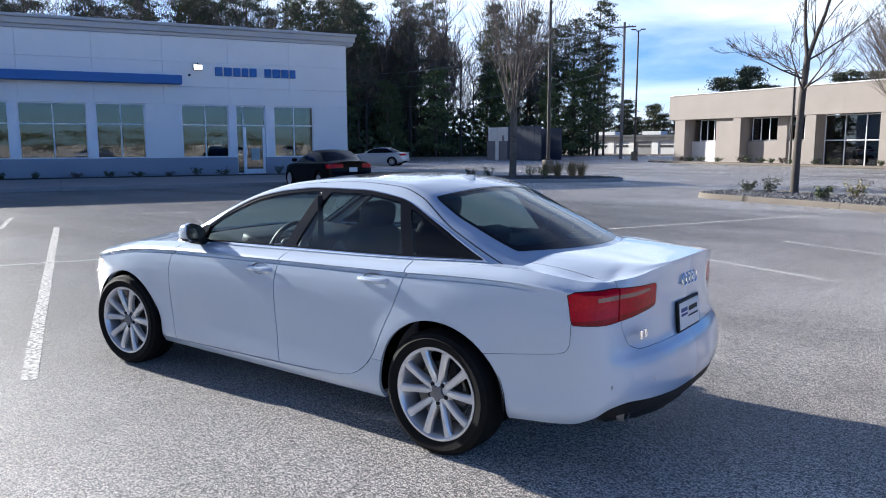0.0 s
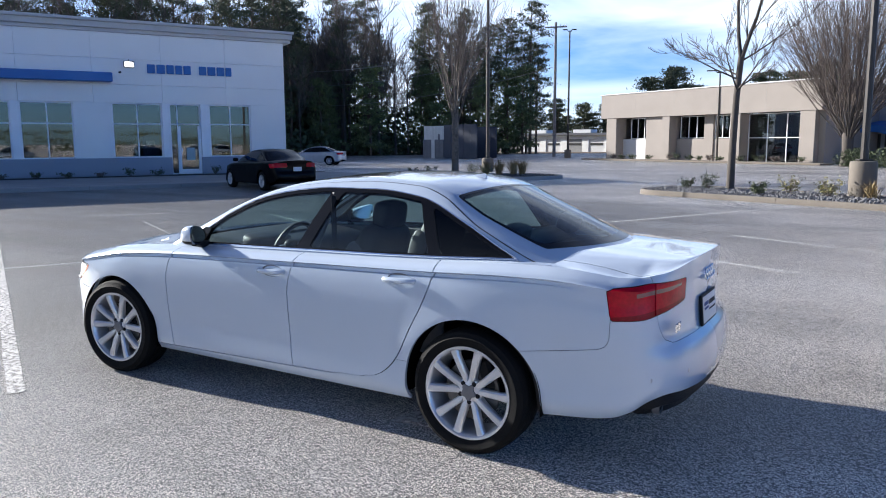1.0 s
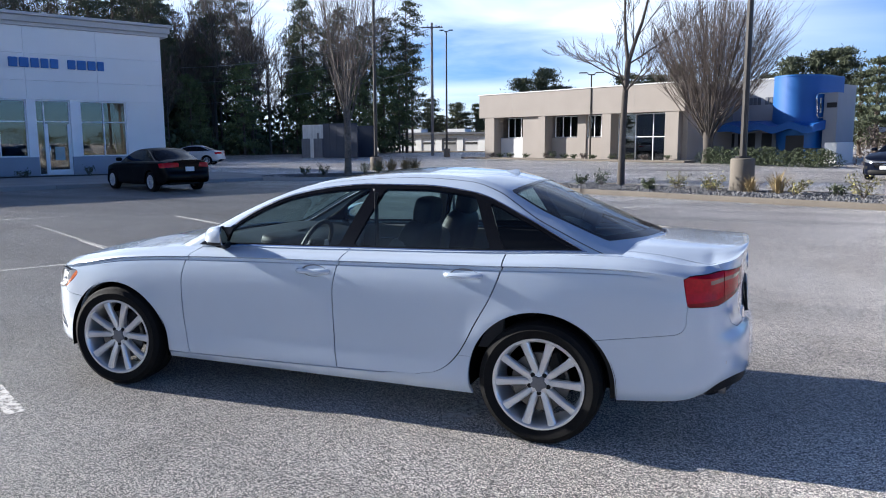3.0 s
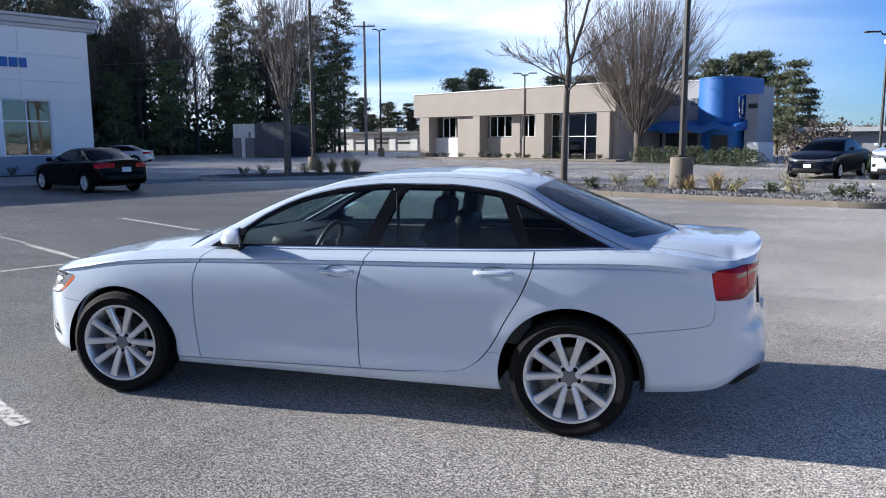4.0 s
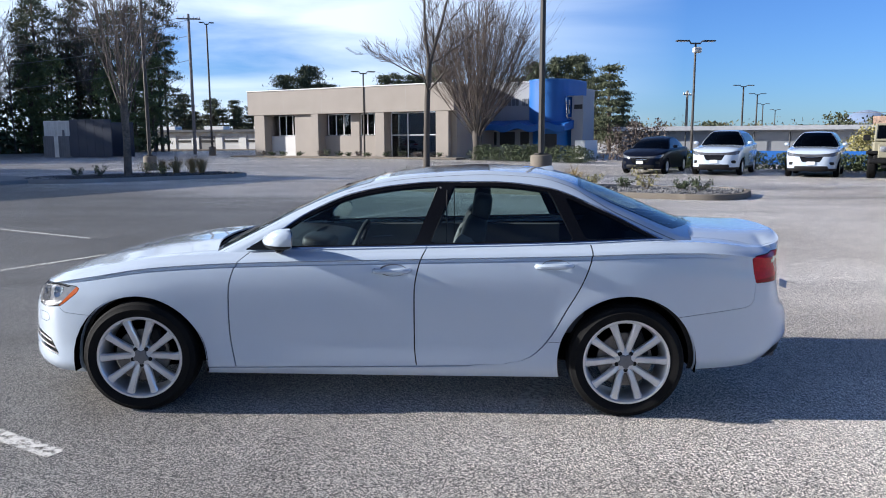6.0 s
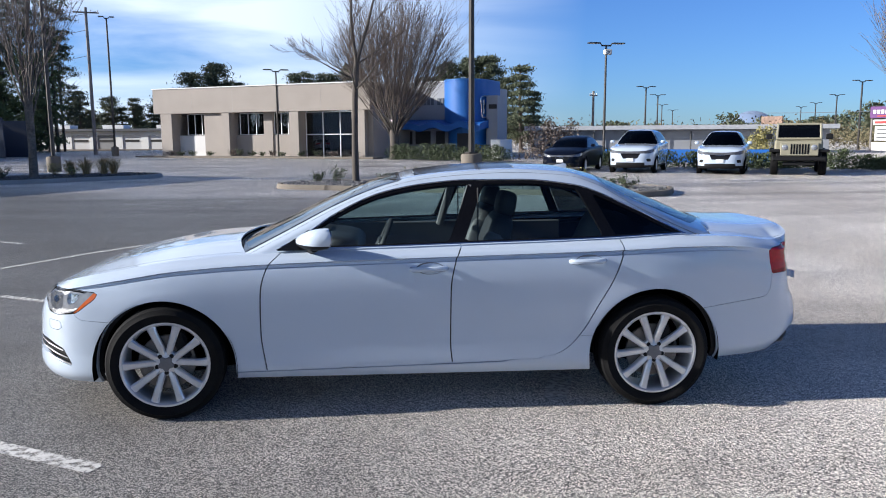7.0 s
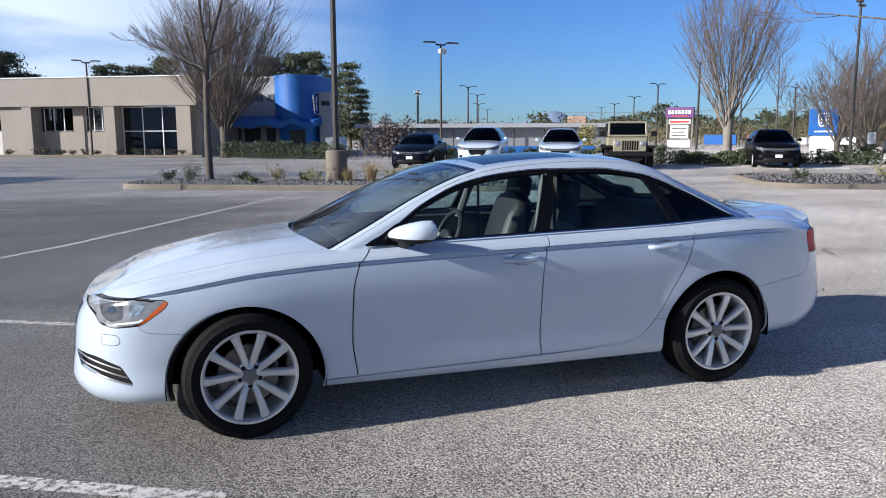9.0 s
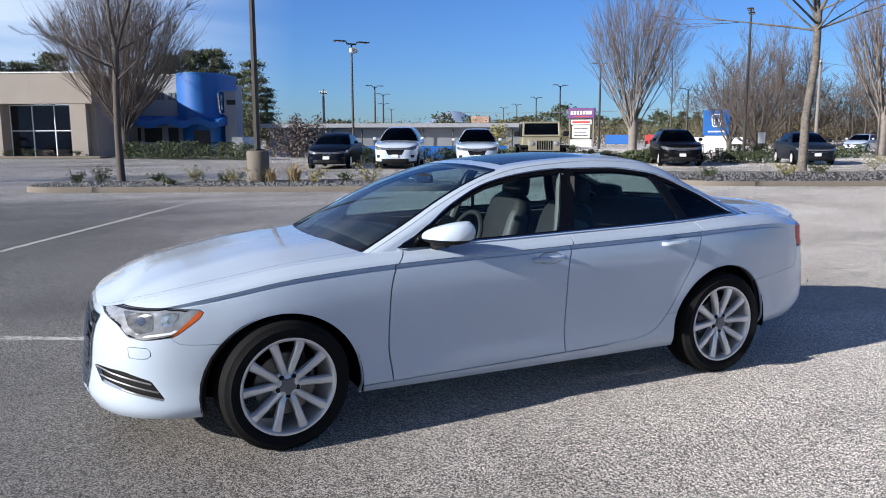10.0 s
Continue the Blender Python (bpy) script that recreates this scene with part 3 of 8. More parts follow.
for k, (x0, x1) in enumerate(WIN):
    door = k == 6
    fr = part("window" if not door else "entrance", rbox(((x0 + x1) / 2, 0.12, 3.545), (x1 - x0, 0.10, 0.06), 0.008), FRAME_WHITE, None, "white framed storefront window" if not door else "white framed glass entrance door", 0)
    fr.parent = b1
    z0 = 1.0 if not door else 0.16
    mid = (x0 + x1) / 2 if not door else x0 + 0.36
    for cx in (x0 + 0.03, x1 - 0.03, mid):
        zt = 3.515
        part("mullion", rbox((cx, 0.12, (z0 + zt) / 2), (0.055, 0.10, zt - z0), 0.006), FRAME_WHITE, fr, "", 0)
    for cz in (z0 + 0.03, 2.60):
        for u0, u1 in ((x0 + 0.06, mid - 0.03), (mid + 0.03, x1 - 0.06)):
            part("transom", rbox(((u0 + u1) / 2, 0.12, cz), (u1 - u0, 0.09, 0.055), 0.006), FRAME_WHITE, fr, "", 0)
    for u0, u1 in ((x0 + 0.06, mid - 0.03), (mid + 0.03, x1 - 0.06)):
        for v0, v1 in ((z0 + 0.06, 2.57), (2.63, 3.51)):
            pane = part("pane", rbox(((u0 + u1) / 2, 0.14, (v0 + v1) / 2), (u1 - u0, 0.012, v1 - v0), 0.002), SHOP_GLASS, fr, "", 0)
            pane.visible_shadow = False
    if door:
        for cx in (mid + 0.08, x1 - 0.10):
            part("door_stile", rbox((cx, 0.09, 1.36), (0.11, 0.06, 2.3), 0.01), FRAME_WHITE, fr, "", 0)
        part("door_rail", rbox(((mid + x1) / 2, 0.09, 0.30), (x1 - mid - 0.24, 0.06, 0.22), 0.01), FRAME_WHITE, fr, "", 0)
        part("notice", rbox(((mid + x1) / 2 + 0.02, 0.05, 1.15), (0.42, 0.01, 0.62), 0.002), mat("pale_notice", (0.35, 0.45, 0.45), 0.6), fr, "pale paper notice on the door", 0)
        part("pull_handle", tube([(mid + 0.16, 0.02, 0.95), (mid + 0.16, 0.0, 1.05), (mid + 0.16, 0.0, 1.35), (mid + 0.16, 0.02, 1.45)], 0.014, 8), CHROME, fr)
    if k == 5:
        part("poster", rbox((x1 - 0.55, 0.22, 1.55), (0.75, 0.02, 0.95), 0.004), mat("blue_poster", (0.05, 0.10, 0.2), 0.5), fr, "dim blue poster behind the glass", 0)
        part("poster_print", rbox((x1 - 0.55, 0.20, 1.70), (0.4, 0.01, 0.22), 0.002), PLATE_WHITE, fr, "", 0)
# sign letters as plain bars
sign = thing("wall_sign", "row of plain blue raised letter bars on the white wall", "sign", M1)
widths = [0.36, 0.38, 0.34, 0.31, 0.34, 0, 0.34, 0.38, 0.36, 0.29]
x = -6.78
for w in widths:
    if w == 0:
        x += 0.32
        continue
    ob = part("letter_bar", rbox((x + w / 2, -0.045, 5.20), (w, 0.09, 0.42), 0.035), BLUE_BAND, sign, "", 0)
    x += w + 0.075
fl = thing("floodlight", "small white wall floodlight switched on", "floodlight", M1)
part("housing", rbox((-7.6, -0.16, 5.36), (0.46, 0.14, 0.30), 0.03), FRAME_DARK, fl, "", 0)
part("lens", rbox((-7.6, -0.237, 5.35), (0.38, 0.02, 0.22), 0.006), FLOOD, fl, "bright white lens", 0)
part("bracket", tube([(-7.6, 0.0, 5.45), (-7.6, -0.12, 5.58), (-7.6, -0.12, 5.46)], 0.02, 6), FRAME_DARK, fl)
cam_box = thing("security_camera", "small dark wall camera beside the blue band", "camera", M1)
part("body", rbox((-8.0, -0.08, 4.98), (0.10, 0.18, 0.09), 0.02), FRAME_DARK, cam_box, "", 0)
# raised walk with kerb, planting strip
walkway = thing("pavement", "grey concrete walk with a low kerb along the showroom", "pavement", M1, kind="structure")
for k in range(16):
    x1 = 2.2 - 3.2 * k
    part("slab", rbox((x1 - 1.6, -4.95, 0.06), (3.188, 7.4, 0.16), 0.01), CONCRETE_GREY, walkway, "", 0)
    part("kerb_stone", rbox((x1 - 1.6, -8.75, 0.06), (3.188, 0.18, 0.17), 0.02), CONCRETE_GREY, walkway, "", 0)
part("planting_strip", rbox((-22, -0.66, 0.05), (47.8, 1.15, 0.17), 0.03), SOIL, walkway, "dark planting strip at the wall", 0)

# ---- the beige office building ----
M2 = pose(-20.4, 63.6, 0, 0, 0, GRID - 90)
b2 = thing("office_building", "low flat-roofed beige stucco building with deep window bays", "building", M2, kind="structure")


def p2(name, me, material, label="", parent=None):
    ob = part(name, me, material, None, label, 0)
    ob.parent = parent or b2
    return ob


def blk(x0, x1, y0, y1, z0, z1, ch=0.015):
    return rbox(((x0 + x1) / 2, (y0 + y1) / 2, (z0 + z1) / 2), (x1 - x0, y1 - y0, z1 - z0), ch)


p2("fascia", blk(-0.2, 21.4, 0.0, 0.5, 3.72, 5.80), STUCCO_BEIGE, "broad beige stucco fascia")
for k in range(4):
    p2("fascia_joint", blk(4.1 + 4.3 * k, 4.115 + 4.3 * k, -0.004, 0.02, 3.74, 5.78, 0.001), CONCRETE_GREY)
p2("coping", blk(-0.26, 21.46, -0.06, 0.56, 5.80, 5.88), PLATE_WHITE, "thin white roof coping")
p2("side_fascia", blk(-0.2, 0.3, 0.52, 18, 3.72, 5.80), STUCCO_BEIGE)
p2("side_fascia", blk(20.9, 21.38, 0.52, 18, 0.0, 5.80), STUCCO_BEIGE)
p2("roof", blk(0.32, 20.88, 0.52, 18, 5.2, 5.4), ROOF_GRAVEL)
p2("soffit", blk(0.32, 20.88, 0.52, 1.28, 3.74, 3.84), CONCRETE_GREY)
p2("column", blk(0.5, 1.75, 0.05, 1.3, 0, 3.72), STUCCO_BEIGE)
p2("column", blk(7.15, 7.95, 0.05, 1.3, 0, 3.72), STUCCO_BEIGE)
p2("column", blk(13.95, 14.85, 0.05, 1.3, 0, 3.72), STUCCO_BEIGE)
p2("wall", blk(5.1, 7.15, 0.30, 1.3, 0, 3.72), STUCCO_BEIGE)
p2("wall", blk(19.75, 20.9, 0.05, 1.3, 0, 3.72), STUCCO_BEIGE)
p2("wall", blk(10.85, 11.75, 0.85, 1.3, 0, 3.72), STUCCO_BEIGE)
p2("back_wall", blk(0.5, 1.0, 1.32, 18, 0, 3.72), STUCCO_BEIGE)
p2("rear_wall", blk(0.5, 20.9, 17.6, 18, 0, 3.7), STUCCO_BEIGE)
p2("room_wall", blk(1.0, 20.8, 5.0, 5.1, 0, 3.7), ROOM_PAINTED_DIM)
p2("room_floor", blk(1.0, 20.8, 1.32, 5.0, 0.0, 0.06), ROOM_PAINTED_DIM)
p2("room_ceiling", blk(1.0, 20.8, 1.32, 5.0, 3.60, 3.70), ROOM_PAINTED_DIM)
for x0, x1 in ((1.75, 5.1), (7.95, 10.85), (11.75, 13.95)):
    p2("window_apron", blk(x0, x1, 0.95, 1.25, 0, 1.85), mat("pale_apron", (0.56, 0.55, 0.54), 0.8, 0, 0.06, 1, 30) if x0 < 3 else STUCCO_BEIGE, "pale panel under the window")
for x0, x1, z0, z1, cols, rows in ((2.65, 5.0, 1.90, 3.68, 3, 1), (8.3, 10.8, 1.90, 3.68, 3, 1), (11.8, 13.85, 1.90, 3.68, 3, 1), (14.9, 19.7, 0.08, 3.68, 3, 2)):
    w = part("window", blk(x0, x1, 1.05, 1.15, z1 - 0.05, z1, 0.004), FRAME_WHITE, None, "tall window with pale thin frame" if rows == 1 else "full-height glazed entrance with white frame", 0)
    w.parent = b2
    for i in range(cols + 1):
        xx = x0 + (x1 - x0) * i / cols
        part("mullion", blk(xx - 0.03, xx + 0.03, 1.04, 1.14, z0, z1 - 0.052, 0.004), FRAME_WHITE, w, "", 0)
    for j in range(rows):
        zz = z0 + (z1 - z0) * j / rows
        for i in range(cols):
            a, c = x0 + (x1 - x0) * i / cols + 0.032, x0 + (x1 - x0) * (i + 1) / cols - 0.032
            part("transom", blk(a, c, 1.045, 1.135, zz - (0.03 if j else 0), zz + 0.03, 0.004), FRAME_WHITE, w, "", 0)
            pn = part("pane", blk(a, c, 1.08, 1.09, zz + 0.032, z0 + (z1 - z0) * (j + 1) / rows - 0.055, 0.001), SHOP_GLASS, w, "", 0)
            pn.visible_shadow = False
walk2 = tagged(part("kerb", blk(-1.0, 22.5, -1.6, 0.0, 0.0, 0.14, 0.02), CONCRETE, None, "", 0, M2), "pale concrete kerb strip before the beige building", "kerb", kind="structure")

# ---- blue showroom beside it, set back ----
M3 = pose(-20.4 + 7 * D1.x, 63.6 + 7 * D1.y, 0, 0, 0, GRID - 90)
b3 = thing("car_showroom", "grey showroom with a rounded blue entrance tower and blue canopy", "building", M3, kind="structure")


def p3(name, me, material, label="", smooth=0):
    ob = part(name, me, material, None, label, smooth)
    ob.parent = b3
    return ob


p3("wall", blk(18.6, 25.6, 0.0, 0.4, 0, 6.1), GREY_WALL)
p3("wall_cap", blk(18.5, 25.7, -0.05, 0.45, 6.1, 6.2), PLATE_WHITE)
tower = Mesh()
prof = [(24.7, 1.2), (24.85, -0.6), (25.6, -1.5), (26.6, -1.85), (27.5, -1.55), (28.15, -0.8), (28.4, 0.4), (28.4, 3.0), (24.7, 3.0)]
sm = [tuple(q) for q in chain(prof[:7], 26)] + prof[7:]
p3("tower", prism(sm, 2.35, 6.1), BLUE_WALL, "rounded glossy blue entrance tower", 30)
p3("tower_cap", prism([(x, y - 0.05) for x, y in sm], 6.1, 6.2), BLUE_BAND, "", 30)
sm2 = [(26.6 + (x - 26.6) * 0.88, 0.8 + (y - 0.8) * 0.8) for x, y in sm]
p3("tower_base", prism(sm2, 0.0, 2.35), BLUE_BAND, "shaded blue tower base", 30)
p3("side_wall", blk(28.4, 29.35, -0.3, 1.2, 0, 4.9), GREY_WALL)
p3("rear_block", blk(18.6, 27.0, 3.02, 9, 0, 5.9), GREY_WALL)
can = Mesh()
nseg = 40
for i in range(nseg + 1):
    x = 20.6 + 8.0 * i / nseg
    wv = 0.16 * math.sin((x - 21.5) * 2.6) * (1 if x > 22.6 else 0.2)
    for y, z in ((-2.3, 2.2 + wv), (-2.3, 2.7 + wv), (0.0, 3.05), (0.0, 2.35)):
        can.v.append((x, y, z))
can.f = [(i * 4 + j, (i + 1) * 4 + j, (i + 1) * 4 + (j + 1) % 4, i * 4 + (j + 1) % 4) for i in range(nseg) for j in range(4)] + [(0, 1, 2, 3), tuple(nseg * 4 + j for j in (3, 2, 1, 0))]
p3("canopy", can, BLUE_WALL, "wavy blue canopy")
for x0, x1 in ((20.2, 21.6), (21.9, 23.3), (23.8, 24.6)):
    p3("window", blk(x0, x1, -0.03, 0.02, 1.0, 2.1, 0.01), FRAME_DARK, "dark showroom window")
p3("entrance", blk(26.3, 27.6, -1.42, -1.35, 0.0, 1.9, 0.01), FRAME_DARK, "dark entrance opening")
for k in range(9):
    p3("sign_bar", blk(22.0 + 0.34 * k + (0.25 if k > 4 else 0), 22.26 + 0.34 * k + (0.25 if k > 4 else 0), -0.08, 0.0, 4.25, 4.8, 0.03), mat("grey_sign_bar", (0.12, 0.13, 0.15), 0.5), "plain dark sign bar")
for k in range(4):
    p3("sign_bar", blk(28.62, 29.3, -0.36, -0.30, 3.85, 4.2, 0.03) if k == 0 else blk(28.66 + 0.15 * k, 28.75 + 0.15 * k, -0.38, -0.362, 3.9, 4.15, 0.004), FRAME_DARK, "plain dark sign bar")
lg = pose(28.44, -0.45, 4.0, 90, 0, 70)
fr = [tuple(q) for q in chain([(0, -0.85), (-0.5, -0.8), (-0.62, 0), (-0.66, 0.75), (0, 0.88), (0.66, 0.75), (0.62, 0), (0.5, -0.8), (0, -0.85)], 40)]
p3("emblem_frame", tube([tuple(lg @ Vector((x, y, 0.0))) for x, y in fr], 0.07, 6), CHROME, "plain rounded chrome emblem frame")
p3("emblem_bar", rbox((0, 0, 0), (0.16, 1.1, 0.08), 0.02, 0, lg @ pose(-0.28, 0, 0)), CHROME, "plain chrome emblem bar")
p3("emblem_bar", rbox((0, 0, 0), (0.16, 1.1, 0.08), 0.02, 0, lg @ pose(0.28, 0, 0)), CHROME, "plain chrome emblem bar")
p3("ramp_wall", blk(29.9, 30.7, -3.4, -0.6, 0, 1.4), PLATE_WHITE, "white ramp wall")
for s in range(5):
    p3("rail_post", tube([(29.0 + 0.35 * s, -6.0 + 0.3 * s, 0), (29.0 + 0.35 * s, -6.0 + 0.3 * s, 1.0)], 0.03, 6), FRAME_DARK)
p3("hand_rail", tube([(29.0, -6.0, 1.0), (30.4, -4.8, 1.0)], 0.035, 6), FRAME_DARK)

# ---- storage units, bin enclosure, far shed ----
M4 = pose(-58, 118, 0, 0, 0, -12)
units = thing("storage_units", "long low white row of storage units with roller doors", "building", M4, kind="structure")
for k in range(14):
    ob = part("unit_wall", blk(k * 4.2, k * 4.2 + 1.2, 0, 0.4, 0, 2.7), STUCCO_WHITE, units, "", 0)
    part("roller_door", blk(k * 4.2 + 1.22, k * 4.2 + 4.18, 0.1, 0.2, 0, 2.1), PLATE_WHITE if k % 3 else mat("grey_door", (0.3, 0.3, 0.3), 0.6), units, "white roller door", 0)
    part("door_window", blk(k * 4.2 + 1.5, k * 4.2 + 3.9, 0.06, 0.098, 1.1, 1.45), FRAME_DARK, units, "", 0)
    part("lintel", blk(k * 4.2 + 1.22, k * 4.2 + 4.18, 0, 0.4, 2.12, 2.7), STUCCO_WHITE, units, "", 0)
part("roof", blk(-0.5, 59.5, -0.5, 12, 2.72, 3.1), mat("grey_metal_roof", (0.16, 0.17, 0.19), 0.4, 0.4), units, "grey metal roof", 0)
for k in range(6):
    part("roof_unit", blk(4 + 9 * k, 7.5 + 9 * k, 3, 5, 3.1, 3.7), PLATE_WHITE, units, "white roof unit", 0)
M5 = pose(-38.6, 61.6, 0, 0, 0, -8)
bins = thing("bin_enclosure", "fenced bin enclosure with pale worn gate and dark panels", "enclosure", M5, kind="structure")
WORN = mat("worn_white_boards", (0.60, 0.60, 0.58), 0.8, 0, 0.3, 1.5, 20, 0.3, 30, rnd=0.3)
DARKP = mat("dark_blue_panel", (0.035, 0.045, 0.07), 0.6, 0, 0.2, 0.7, 20, rnd=0.2)
GREYP = mat("grey_gate_boards", (0.16, 0.16, 0.17), 0.8, 0, 0.3, 1.5, 20, 0.3, 30, rnd=0.3)
for k in range(12):
    part("board", blk(0.0 + 0.215 * k, 0.205 + 0.215 * k, 0.05, 0.10, 1.95, 3.3, 0.01), WORN, bins, "", 0)
    part("gate_board", blk(-0.1 + 0.22 * k, 0.11 + 0.22 * k, -0.03, 0.03, 0.05, 1.95 if k not in (5, 9) else 2.5, 0.01), GREYP if k not in (5, 6) else WORN, bins, "", 0)
for k in range(5):
    part("side_panel", blk(2.65 + 0.82 * k, 3.45 + 0.82 * k, 0.0, 0.08, 0.05, 3.4, 0.01), DARKP, bins, "dark blue panel", 0)
part("rear_panel", blk(-0.1, 6.8, 3.2, 3.3, 0.05, 3.2), DARKP, bins, "", 0)

shed = thing("long_shed", "long low grey metal shed behind the lot", "building", pose(14.5, 70.5, 0, 0, 0, -20), kind="structure")
SHEET = mat("grey_sheet_metal", (0.30, 0.31, 0.33), 0.55, 0.2, 0.12, 0.5, 20, rnd=0.12)
for k in range(9):
    part("sheet", blk(3.0 * k, 3.0 * k + 2.97, 0, 0.15, 0, 2.2), SHEET, shed, "", 0)
    part("post", tube([(3.0 * k - 0.01, -0.5, 0), (3.0 * k - 0.01, -0.5, 2.05)], 0.07, 6), FRAME_DARK, shed)
part("roof", blk(-0.8, 27.6, -0.9, 12, 2.2, 2.6), mat("pale_metal_roof", (0.46, 0.47, 0.49), 0.45, 0.2), shed, "pale metal roof", 0)
shade = tagged(part("low_blue_fence", blk(-1.0, 9.8, 5.2, 5.32, 0.1, 0.85), BLUE_WALL, None, "", 0, pose(9.6, 35.0, 0, 0, 0, -27.7)), "low bright blue panel fence behind the cars", "fence")
tagged(part("woodland_floor", Mesh([(-140, -10, 0.005), (-62, 52, 0.005), (-53, 82, 0.005), (-46, 92, 0.005), (-30, 104, 0.005), (-60, 250, 0.005), (-300, 250, 0.005), (-300, -10, 0.005)], [tuple(range(8))]), LITTER, None, "", 0), "brown leaf litter under the pines", "woodland floor", kind="structure")
# ---------- cars ----------
def split(me, g):
    """Cuts a surface along g = 0; gives the side where g is below 0 and the side above."""
    val = [g(p) for p in me.v]
    out, maps = (Mesh(), Mesh()), ({}, {})
    for f in me.f:
        for side in (0, 1):
            poly = []
            for a, b in zip(f, f[1:] + f[:1]):
                if (val[a] > 0) == bool(side):
                    if a not in maps[side]:
                        maps[side][a] = len(out[side].v)
                        out[side].v.append(me.v[a])
                    poly.append(maps[side][a])
                if (val[a] > 0) != (val[b] > 0):
                    key = (min(a, b), max(a, b))
                    if key not in maps[side]:
                        t = val[key[0]] / (val[key[0]] - val[key[1]])
                        maps[side][key] = len(out[side].v)
                        out[side].v.append(tuple(i + t * (j - i) for i, j in zip(me.v[key[0]], me.v[key[1]])))
                    poly.append(maps[side][key])
            if len(poly) > 2:
                out[side].f.append(tuple(poly))
    return out


def gap(me, g, w=0.0038):
    """Cuts a surface along g = 0 and leaves an open joint."""
    return split(me, lambda p: g(p) + w)[0], split(me, lambda p: g(p) - w)[1]


def hem(me, depth=0.018):
    """Folds the free edges of a panel inwards, towards the car's axis."""
    count = {}
    for f in me.f:
        for a, b in zip(f, f[1:] + f[:1]):
            count[a, b] = count.get((a, b), 0) + 1
    made, faces = {}, []

    def inner(i):
        if i not in made:
            p = Vector(me.v[i][:3])
            d = Vector((max(-1.7, min(1.7, p.x)) - p.x, -p.y, 0.6 - p.z)).normalized()
            made[i] = len(me.v)
            me.v.append((*(p + depth * d), *me.v[i][3:]))
        return made[i]

    for (a, b) in [e for e in count if (e[1], e[0]) not in count]:
        faces.append((b, a, inner(a), inner(b)))
    me.f += faces
    return me


def poly_dist(pts):
    """Signed distance to an outline, below 0 inside it."""
    def g(x, z):
        best, inside = 1e9, False
        for (ax, az), (bx, bz) in zip(pts, pts[1:] + pts[:1]):
            ex, ez, wx, wz = bx - ax, bz - az, x - ax, z - az
            t = max(0.0, min(1.0, (wx * ex + wz * ez) / (ex * ex + ez * ez)))
            best = min(best, math.hypot(wx - t * ex, wz - t * ez))
            if (az > z) != (bz > z) and x < ax + (z - az) * ex / ez:
                inside = not inside
        return -best if inside else best
    return g


